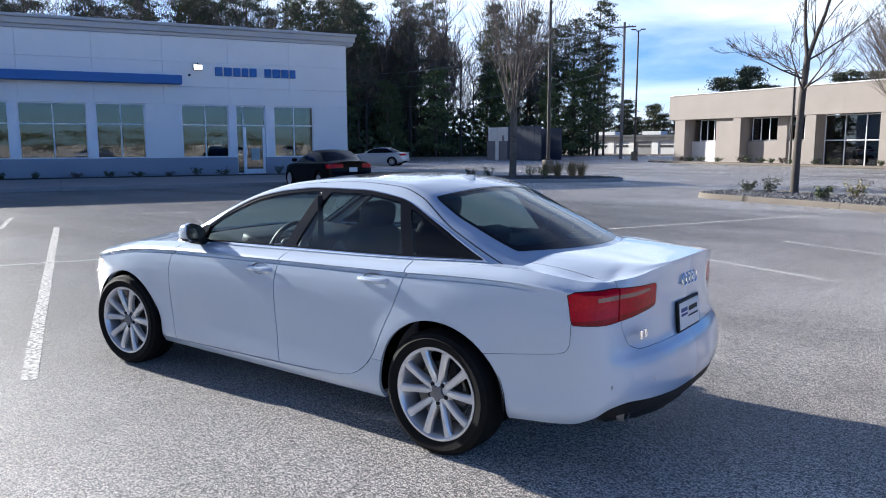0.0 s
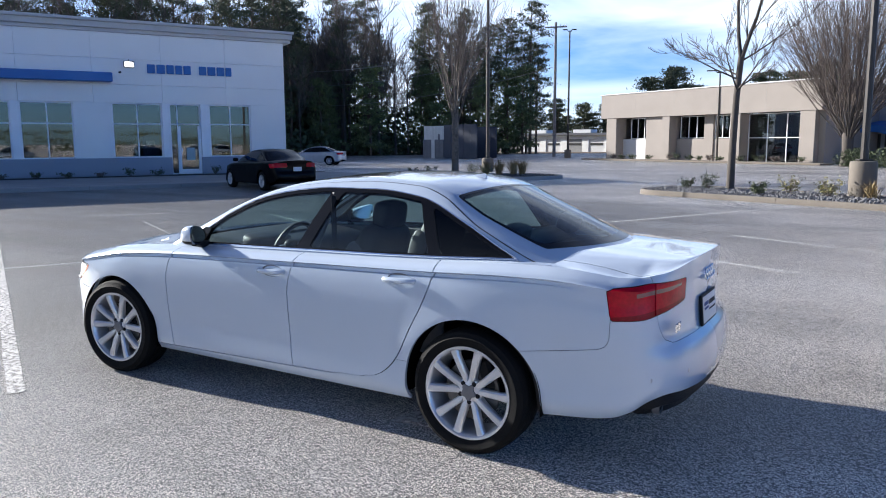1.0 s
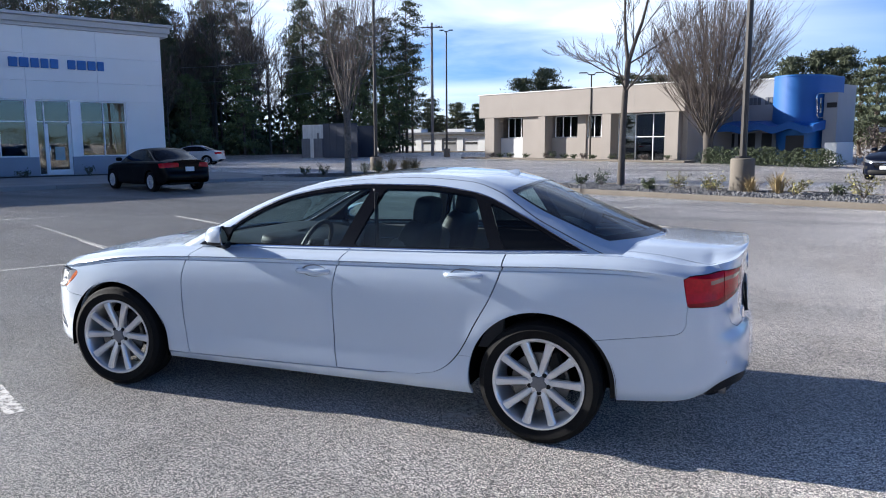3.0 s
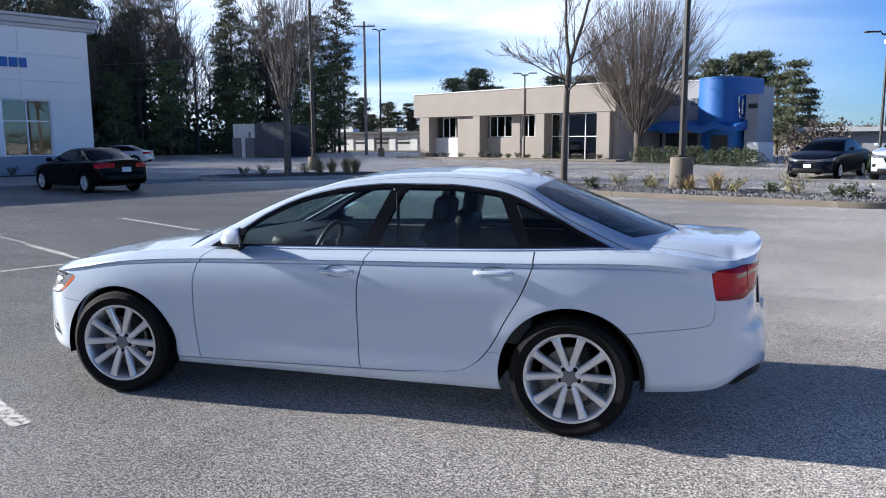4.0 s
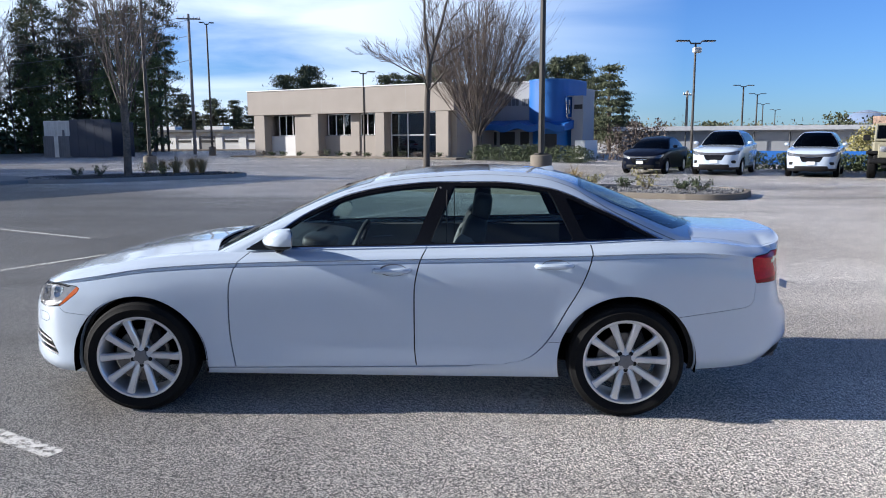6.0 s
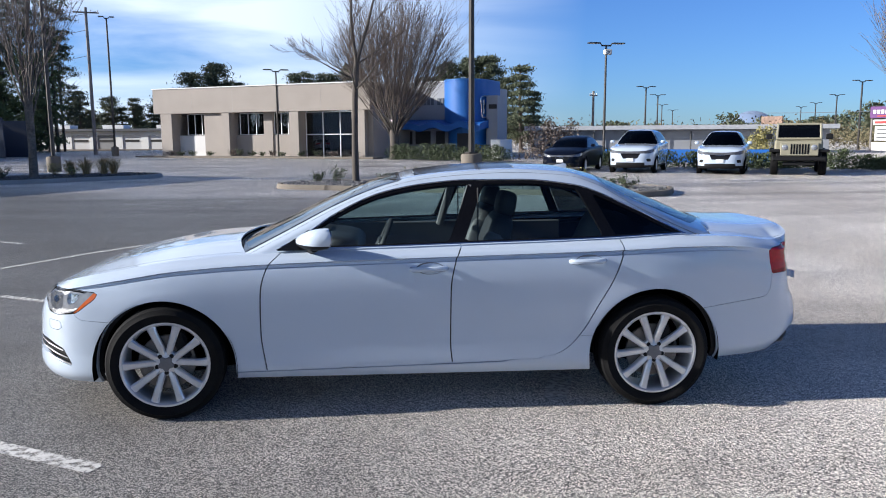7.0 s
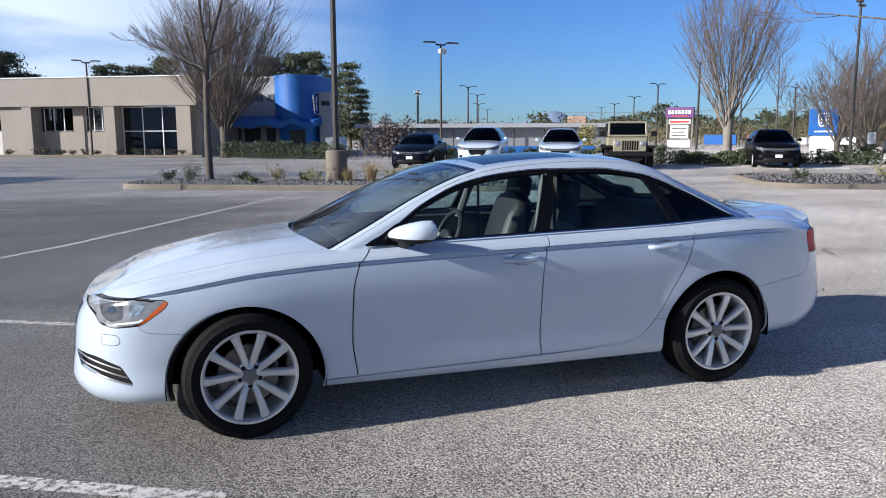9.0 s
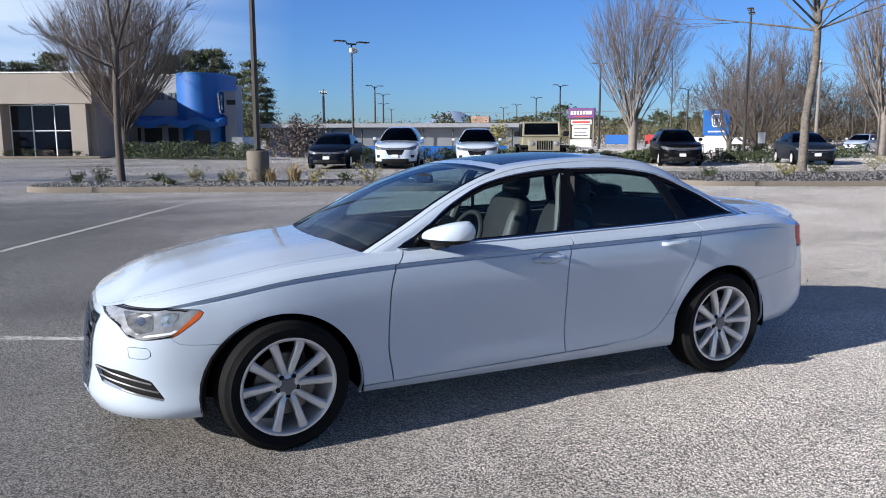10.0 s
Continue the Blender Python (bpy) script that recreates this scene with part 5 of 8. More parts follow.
    for dz in (-0.040, -0.008, 0.026):
        pts = []
        for k in range(40):
            x = -2.31 + 0.29 * k / 39
            z = 0.385 + dz - 0.24 * (x + 2.17)
            if fg(x, z) < -0.004:
                pts.append((x, skin_y(x, z) + 0.004, z))
        if len(pts) > 4:
            pair("intake_slat", tube([tuple(q) for q in chain(pts[::4] + pts[-1:], 18)], 0.0045, 6), HUB_GREY, "thin grey intake slat")
    # grille in the nose
    gr = lambda p: max(abs(p[1]) - (0.40 - 0.25 * max(0, 0.45 - p[2])), p[2] - 0.672, 0.28 - p[2]) if p[0] < -2.0 else 1.0
    grille, lower = gap(lower, gr, 0.002)
    part("grille", both(Mesh([(p[0] + 0.035, p[1], p[2]) for p in grille.v], list(grille.f))), BLACK_GLOSS, car, "black grille")
    for k in range(8):
        slat = split(grille, lambda p: abs(p[2] - 0.31 - 0.046 * k) - 0.007)[0]
        part("grille_slat", both(hem(slat, 0.02)), BLACK_GLOSS, car)
    gframe = split(lower, lambda p: gr(p) - 0.018)[0]
    part("grille_frame", both(Mesh([(p[0] - 0.008, p[1], p[2]) for p in gframe.v], list(gframe.f))), CHROME, car, "chrome grille frame")
    # doors, with the sill and the rear flank as one side frame round them
    fe = curve((0.24, -0.868), (0.29, -0.874), (0.49, -0.898), (0.74, -0.890), (0.89, -0.850), (0.965, -0.777))
    me_ = curve((0.24, 0.228), (0.29, 0.225), (0.41, 0.214), (0.74, 0.217), (0.92, 0.250), (1.02, 0.302))
    re = curve((0.278, 0.40), (0.292, 0.58), (0.306, 0.72), (0.334, 0.85), (0.381, 0.93), (0.468, 1.006), (0.636, 1.10), (0.800, 1.192), (0.92, 1.239), (0.96, 1.250), (1.05, 1.243))
    d_front = lambda p: p[0] - fe(p[2])
    d_mid = lambda p: p[0] - me_(p[2])
    d_rear = lambda p: p[0] - re(p[2])
    sill_cut = lambda p: 0.286 + 0.0215 * p[0] - p[2]
    upper, frame_low = gap(lower, lambda p: max(sill_cut(p), d_rear(p)) if p[0] > -1.25 else -1.0, 0.004)
    sill, quarter = gap(frame_low, lambda p: max(p[0] - 1.25, p[2] - 0.447), 0.0012)
    wing, doors = gap(upper, d_front)
    door_f, door_r = gap(doors, d_mid)
    # front bumper parted from the wing, rear bumper from the flank
    fl_ = curve((-2.02, 0.72), (-1.985, 0.64), (-1.968, 0.602), (-1.93, 0.589), (-1.75, 0.578))
    fb, wing = gap(wing, lambda p: max(p[0] + 1.60, p[2] - fl_(p[0])), 0.0014)
    rbp = poly_dist([(-0.2, 0.05), (-0.2, 0.66), (0.58, 0.662), (0.66, 0.69), (0.70, 0.76), (0.71, 0.82), (0.985, 0.82), (0.990, 0.70), (1.005, 0.668), (1.04, 0.652), (1.31, 0.616), (1.45, 0.60), (1.95, 0.59), (1.95, 0.05)])
    rb, quarter = gap(quarter, lambda p: max(1.6 - p[0], rbp(p[3], p[2])), 0.0014)
    lid, quarter = gap(quarter, lambda p: p[3] - 0.72 - 0.25 * max(0, p[2] - 0.98), 0.0028)
    w2 = poly_dist([(-2.17, 0.575), (-2.08, 0.572), (-2.07, 0.535), (-2.10, 0.515), (-2.17, 0.52)])
    washer, fb = gap(fb, lambda p: w2(p[0], p[2]), 0.0016)
    pair("washer_cover", washer, PAINT_WHITE, "", 0.012)
    pair("front_wing", wing, PAINT_WHITE, "", 0.02)
    pair("front_bumper", fb, PAINT_WHITE, "", 0.02)
    pair("front_door", door_f, PAINT_WHITE, "", 0.02)
    pair("rear_door", door_r, PAINT_WHITE, "", 0.02)
    pair("sill", sill, PAINT_WHITE, "", 0.02)
    pair("rear_quarter_panel", quarter, PAINT_WHITE, "", 0.02)
    part("rear_bumper", tidy(hem(tidy(both(rb)), 0.012)), PAINT_WHITE, car)
    part("boot_lid_face", tidy(hem(tidy(both(lid)), 0.012)), PAINT_WHITE, car)
    # bonnet, wing tops, boot lid
    hx = lambda y: sh.hood_end[0] - sh.hood_end[1] * (1 - (y / 0.75) ** 2)
    front = split(deck, lambda p: p[0] - hx(p[1]))[0]
    back = split(deck, lambda p: p[0] - (sh.deck_start[0] + sh.deck_start[1] * (1 - (p[1] / 0.62) ** 2)))[1]
    bonnet, wtop = gap(front, lambda p: max(abs(p[1]) - (p[3] - 0.055 - 0.03 * max(0, p[0] + 1.5)), -2.30 - p[0]), 0.0014)
    part("bonnet", tidy(hem(tidy(both(bonnet)), 0.012)), PAINT_WHITE, car)
    pair("wing_top", wtop, PAINT_WHITE)
    boot, btop = gap(back, lambda p: abs(p[1]) - min(0.635, p[3] - 0.03) - 0.04 * (p[0] - 2.2), 0.0016)
    part("boot_lid", tidy(hem(tidy(both(boot)), 0.012)), PAINT_WHITE, car)
    pair("quarter_top", btop, PAINT_WHITE)
    mid = split(split(deck, lambda p: p[0] - hx(p[1]))[1], lambda p: p[0] - (sh.deck_start[0] + sh.deck_start[1] * (1 - (p[1] / 0.62) ** 2)))[0]
    shoulder = split(mid, lambda p: sh.yb(p[0]) - 0.02 - abs(p[1]))[0]
    pair("shoulder", shoulder, PAINT_WHITE)
    cowl = split(split(mid, lambda p: p[0] + 0.55)[0], lambda p: sh.yb(p[0]) - 0.02 - abs(p[1]))[1]
    part("cowl_panel", tidy(both(Mesh([(p[0], p[1], p[2] - 0.022) for p in cowl.v], cowl.f))), BLACK_PLASTIC, car, "black plastic cowl under the windscreen")
    shelf = split(split(mid, lambda p: 1.45 - p[0])[0], lambda p: sh.yb(p[0]) - 0.02 - abs(p[1]))[1]
    part("parcel_shelf", tidy(both(Mesh([(p[0], p[1], p[2] - 0.03) for p in shelf.v], shelf.f))), CABIN, car, "dark parcel shelf")

    # side windows, pillars and roof
    dlo = lambda p: max(sh.top(p[0]) + 0.014 - p[2], p[2] - sh.dlo(p[0]))
    inside, frame_side = split(side, dlo)
    pair("roof_side", frame_side, PAINT_WHITE, "", 0.02)
    bx = lambda z: 0.252 + 0.150 * (z - 1.0) / 0.37
    cx = lambda z: 1.20 - 0.145 * (z - 1.03) / 0.3
    inner_edge = lambda p: max(sh.top(p[0]) + 0.026 - p[2], p[2] - sh.dlo(p[0]) + 0.022)
    panes = []
    for name, lo, hi in (("front_door_window", lambda z: -0.60 + 0.2 * (z - 1.0), lambda z: bx(z) - 0.045), ("rear_door_window", lambda z: bx(z) + 0.045, lambda z: cx(z) - 0.045), ("quarter_window", lambda z: cx(z) + 0.03, lambda z: 1.64)):
        g = lambda p, lo=lo, hi=hi: max(inner_edge(p), lo(p[2]) - p[0], p[0] - hi(p[2]))
        win, inside = split(inside, g)
        win = Mesh([(p[0], p[1] + 0.006, *p[2:]) for p in win.v], win.f)
        for ob in (part(name, win, CAR_GLASS if name[0] != "q" else CAR_GLASS_DARK, car, "tinted side glass"), part(name, win.flip_y(), CAR_GLASS if name[0] != "q" else CAR_GLASS_DARK, car, "tinted side glass")):
            ob.visible_shadow = False
    pair("window_frame", inside, BLACK_GLOSS, "black gloss window frame and pillar", 0.02)
    for z_of, rad, x0, x1, name in ((lambda x: sh.top(x) + 0.012, 0.0075, -0.80, 1.675, "belt_moulding"), (lambda x: sh.dlo(x) + 0.002, 0.0045, -0.78, 1.675, "window_moulding")):
        pts = []
        for k in range(60):
            x = x0 + (x1 - x0) * k / 59
            z = max(z_of(x), sh.top(x) + 0.01)
            pts.append((x, -sh.side_y(x, z) - 0.002, z))
        pair(name, tube(pts, rad, 6), CHROME, "thin chrome window moulding")
    ws = lambda p: max(p[3] - sh.glass_x[0], 0.040 - p[4], 0.955 - p[2])
    rw = lambda p: max(sh.glass_x[1] - p[3], 0.075 + 0.075 * min(1.0, max(0.0, (p[3] - 1.25) / 0.7)) - p[4], 1.082 - p[2])
    wind, over = split(over, ws)
    rear, over = split(over, rw)
    over = split(over, lambda p: max(0.955 - p[2], min(p[4] - 0.06, -0.9 - p[3])) if p[0] < 0 else (1.0 - p[2]))[0]
    sunroof, over = gap(over, lambda p: max(abs(p[1]) - 0.43, 0.02 - p[3], p[3] - 0.66), 0.004)
    for name, me, lab in (("windscreen", wind, "clear windscreen with a dark upper band"), ("rear_window", rear, "tinted rear window")):
        ob = part(name, tidy(both(me)), CAR_GLASS, car, lab)
        ob.visible_shadow = False
        g = ws if name == "windscreen" else rw
        rim = split(me, lambda p: g(p) + 0.022)[1]
        part("window_seal", tidy(both(Mesh([(p[0], p[1], p[2] + 0.0015) for p in rim.v], rim.f))), BLACK_GLOSS, car, "black printed window edge")
    part("sunroof", tidy(both(sunroof)), BLACK_GLOSS, car, "dark glass sunroof")
    part("roof", tidy(both(over)), PAINT_WHITE, car)
    lining = Mesh([(p[0], p[1] * 0.96, p[2] - 0.03) for p in over.v if True], over.f)
    part("headlining", tidy(both(lining)), CABIN_GREY, car, "grey headlining")
    # lower trims
    dif = split(split(lower, lambda p: 2.22 - p[0])[0], lambda p: p[2] - sh.bottom(p[0]) - 0.10)[0]
    drop = lambda p: 0.02 + 0.15 * min(1.0, max(0.0, (p[0] - 2.24) / 0.16))
    fall = lambda p: sh.bottom(p[0]) + 0.05 - (1 - (p[2] - sh.bottom(p[0])) / 0.10) * drop(p)
    part("rear_diffuser", both(Mesh([(p[0] - 0.03 - 0.05 * (p[2] < sh.bottom(p[0]) + 0.03), p[1] * 0.965, fall(p)) for p in dif.v], dif.f)), BLACK_PLASTIC, car, "black plastic rear diffuser")
    for y in (-0.60, 0.60):
        part("exhaust_tip", lathe([(0.030, -0.08), (0.036, -0.08), (0.037, 0.06), (0.031, 0.06), (0.030, -0.08)], 20, pose(2.335, y, 0.335, 0, 90, 0)), HUB_GREY, car, "sooty chrome exhaust tip")
    # mirrors
    m = Mesh()
    nu, nv = 20, 14
    for i in range(nv + 1):
        b = math.pi * (i / nv - 0.5)
        for k in range(nu):
            a = 2 * math.pi * k / nu
            se = lambda c, e: math.copysign(abs(c) ** e, c)
            x, y, z = se(math.cos(b), 0.75) * se(math.cos(a), 0.8), se(math.sin(b), 0.8), se(math.cos(b), 0.75) * se(math.sin(a), 0.85)
            x = min(x, 0.32)
            m.v.append((-0.556 + 0.104 * x + 0.062 * y, -0.905 - 0.118 * y, 1.056 + (0.057 + 0.019 * y) * z + 0.012 * x + 0.014 * y))
    m.f = [(i * nu + k, (i + 1) * nu + k, (i + 1) * nu + (k + 1) % nu, i * nu + (k + 1) % nu) for i in range(nv) for k in range(nu)]
    base, cap = split(m, lambda p: p[2] - 1.028)
    glassf, cap2 = split(m, lambda p: -(p[0] + 0.530 - 0.52 * (-0.905 - p[1])))
    for sgn in (1, -1):
        f = (lambda q: q) if sgn > 0 else (lambda q: q.flip_y())
        mir = part("door_mirror", f(cap), PAINT_WHITE, car, "white door mirror with a black base", 60)
        part("mirror_base", f(base), BLACK_PLASTIC, mir, "black mirror base", 60)
        part("mirror_arm", f(tube([(-0.60, -0.77, 0.975), (-0.59, -0.83, 0.99), (-0.57, -0.90, 1.01)], [0.03, 0.026, 0.03], 10)), BLACK_PLASTIC, mir)
        mg = Mesh([(p[0] + 0.003, p[1], p[2]) for p in glassf.v if True], glassf.f)
        part("mirror_glass", f(mg), MIRROR, mir, "mirror glass", 60)
        part("mirror_sail", f(prism([(-0.80, 0.0), (-0.60, 0.0), (-0.56, 0.12), (-0.62, 0.12)], 0, 0.012).moved(pose(0, -0.788, 0.975, 90, 0, 0) @ pose(0, 0, 0, -20, 0, 0))), BLACK_GLOSS, mir)
    # door handles with their cups
    for hx0, hz in ((0.085, 0.868), (1.028, 0.898)):
        pts = [(hx0 - 0.105, -0.868, hz), (hx0 - 0.09, -0.902, hz + 0.001), (hx0 - 0.03, -0.916, hz + 0.003), (hx0 + 0.04, -0.917, hz + 0.004), (hx0 + 0.095, -0.906, hz + 0.005), (hx0 + 0.11, -0.868, hz + 0.005)]
        bar = tube(chain(pts, 14), [0.012] + [0.0155] * 12 + [0.012], 8)
        cup = lathe([(0.0, -0.012), (0.5, -0.010), (0.9, -0.003), (1.0, 0.0)], 24, pose(hx0 + 0.01, -0.8915 if hx0 < 0.5 else -0.8955, hz + 0.006, 83, 0, 0) @ Matrix.Diagonal((0.082, 0.036, 1, 1)))
        a = pair("door_handle", bar, PAINT_WHITE)
        # hub grey on the white cup stands for the recess's shade
        pair("handle_cup", cup, HUB_GREY, "recess behind the handle, its shade painted grey")
    # antenna, badges, plate, sensors
    fin = Mesh([(0.99, 0.0, 1.432), (1.10, -0.016, 1.408), (1.10, 0.016, 1.408), (1.098, 0.0, 1.442), (1.083, 0.0, 1.447), (1.035, -0.013, 1.420), (1.035, 0.013, 1.420)], [(0, 5, 4), (5, 1, 3, 4), (0, 4, 6), (6, 4, 3, 2), (1, 2, 3)])
    part("roof_antenna", fin, PAINT_WHITE, car, "small white shark-fin roof antenna")
    plate = part("number_plate", rbox((0, 0, 0), (0.015, 0.33, 0.165), 0.004), BLACK_PLASTIC, car, "paper dealer plate in a black frame")
    plate.matrix_basis = pose(2.475, 0.0, 0.745, 0, -5, 0)
    part("plate_card", rbox((0.008, 0, 0.0), (0.006, 0.30, 0.140), 0.002), PLATE_WHITE, plate, "white card")
    for k, (y, z, w, h) in enumerate(((-0.085, 0.03, 0.09, 0.02), (-0.085, 0.005, 0.09, 0.012), (0.05, 0.025, 0.13, 0.024), (0.05, -0.012, 0.15, 0.008))):
        part("plate_print", rbox((0.012, y, z), (0.003, w, h), 0.001), INK_BLUE if k < 2 else BLACK_PLASTIC, plate, "printed bar")
    for k in range(4):
        ring = lathe([(0.031 + 0.005 * math.cos(t), 0.005 * math.sin(t)) for t in [i * math.pi / 4 for i in range(9)]], 24, pose(2.475, -0.078 + 0.052 * k, 0.935, 0, 84, 0))
        part("badge_ring", ring, CHROME, car, "plain chrome badge ring")
    for k in range(2):
        part("badge_bar", rbox((2.455, -0.60 + 0.055 * k, 0.745), (0.012, 0.04, 0.045), 0.003, 8), CHROME, car, "plain chrome badge bar")
    for y, z in ((-0.52, 0.52), (-0.78, 0.52), (0.52, 0.52), (0.78, 0.52)):
        xx = 2.508 if abs(y) < 0.6 else 2.395
        part("parking_sensor", lathe([(0.0, 0.003), (0.008, 0.002), (0.010, 0.0)], 14, pose(xx - 0.004, y, z, 0, 90, -16 if y < 0 else 16)), PAINT_SILVER, car)
    # wheels
    for x in (sh.front_axle, sh.rear_axle):
        for y in (-0.792, 0.792):
            add_wheel(car, x, y, sh.wheel_r, sh.tyre_w, 10, 0.249, True, ALLOY, 18 if x < 0 else 20, 6 if x < 0 else 0)
    cabin(car)
    return car


def soft_block(c, s, lean=0.0, e=0.5):
    """A cushion: a box with generously rounded sides."""
    me, n, k = Mesh(), 16, 10
    for i in range(k + 1):
        b = math.pi * (i / k - 0.5)
        for j in range(n):
            a = 2 * math.pi * j / n
            f = lambda q: math.copysign(abs(q) ** e, q)
            me.v.append((s[0] / 2 * f(math.cos(b)) * f(math.cos(a)), s[1] / 2 * f(math.cos(b)) * f(math.sin(a)), s[2] / 2 * f(math.sin(b))))
    me.f = [(i * n + j, i * n + (j + 1) % n, (i + 1) * n + (j + 1) % n, (i + 1) * n + j) for i in range(k) for j in range(n)]
    return me.moved(pose(*c, 0, lean, 0))


def cabin(car):
    for y in (-0.37, 0.37):
        s = part("front_seat", soft_block((0.18, y, 0.52), (0.56, 0.52, 0.20), -6), CABIN, car, "dark leather front seat", 60)
        part("backrest", soft_block((0.50, y, 0.83), (0.17, 0.50, 0.66), 17), CABIN, s, "", 60)
        part("backrest_side", soft_block((0.455, y - 0.21, 0.80), (0.15, 0.10, 0.50), 17), CABIN_GREY, s, "", 60)
        part("headrest", soft_block((0.615, y, 1.20), (0.12, 0.27, 0.17), 10), CABIN, s, "", 60)
        for d in (-0.06, 0.06):
            part("headrest_post", tube([(0.585, y + d, 1.08), (0.605, y + d, 1.16)], 0.007, 6), CHROME, s)
    r = part("rear_seat", soft_block((1.08, 0, 0.53), (0.5, 1.30, 0.22)), CABIN, car, "dark leather rear bench", 60)
    part("backrest", soft_block((1.36, 0, 0.82), (0.18, 1.30, 0.60), 22), CABIN, r, "", 60)
    for y in (-0.40, 0.40):
        part("headrest", soft_block((1.50, y, 1.12), (0.11, 0.25, 0.13), 14), CABIN, r, "", 60)
    part("dashboard", soft_block((-0.62, 0, 0.86), (0.62, 1.42, 0.26), 6, 0.4), CABIN, car, "dark dashboard", 60)
    part("instrument_hood", soft_block((-0.44, -0.37, 0.97), (0.2, 0.36, 0.1), 10), CABIN, car, "", 60)
    part("centre_console", rbox((0.05, 0, 0.55), (1.2, 0.24, 0.22), 0.04), CABIN, car)
    w = part("steering_wheel", lathe([(0.178 + 0.016 * math.cos(t), 0.016 * math.sin(t)) for t in [i * math.pi / 4 for i in range(9)]], 32, pose(-0.20, -0.37, 0.94, 0, -66, 0)), CABIN, car, "dark leather steering wheel", 60)
    part("airbag_pad", soft_block((-0.205, -0.37, 0.935), (0.06, 0.16, 0.12), 22), CABIN, w, "", 60)
    part("wheel_spoke", rbox((-0.205, -0.37, 0.94), (0.02, 0.34, 0.045), 0.01), ALLOY, w)
    part("interior_mirror", soft_block((-0.30, 0.0, 1.30), (0.04, 0.22, 0.06)), BLACK_PLASTIC, car, "", 60)
    for y in (-0.765, 0.765):
        part("door_lining", rbox((0.25, y * 0.97, 0.72), (1.95, 0.03, 0.50), 0.012), CABIN_GREY, car, "dark door lining")
        part("inner_handle", tube([(-0.25, y * 0.965, 0.86), (-0.1, y * 0.965, 0.87)], 0.012, 6), CHROME, car)
    for y in (-0.60, 0.60):
        part("pillar_trim", tube([(0.26, y * 1.20, 0.95), (0.32, y * 1.08, 1.18), (0.36, y * 0.97, 1.33)], 0.03, 8), CABIN_GREY, car)
        part("seat_belt", rbox((0.40, y * 1.1, 1.05), (0.006, 0.045, 0.55), 0.002, 0), CABIN, car)


main_car()
# ---------- parked cars ----------
SUV_CURVES = dict(
    roof=[(-1.28, 0.86), (-1.05, 0.985), (-0.62, 1.235), (-0.3, 1.385), (-0.05, 1.455), (0.3, 1.49), (0.9, 1.495), (1.6, 1.45), (2.0, 1.37), (2.15, 1.25), (2.38, 0.98), (2.5, 0.85)],
    dlo=[(-0.90, 0.965), (-0.62, 1.11), (-0.35, 1.27), (-0.1, 1.345), (0.3, 1.39), (1.0, 1.39), (1.6, 1.35), (1.95, 1.26), (2.12, 1.03)],
    yb=[(-1.25, 0.78), (-0.7, 0.82), (0, 0.84), (1.3, 0.84), (1.9, 0.81), (2.3, 0.78)],
    bend=[(-1.2, 0.55), (-0.4, 0.45), (0.1, 0.03), (1.7, 0.0), (2.1, -0.1), (2.5, -0.1)],
    top=[(-2.385, 0.76), (-2.2, 0.83), (-2.0, 0.865), (-1.6, 0.905), (-1.2, 0.935), (-0.87, 0.965), (0.2, 1.0), (1.2, 1.03), (2.0, 1.05), (2.535, 1.02)],
    deck_start=(2.36, 0.03), glass_x=(-0.06, 2.06), wheel_r=0.355,
    arch=((0.345, 0.42), (0.335, 0.42)),
)


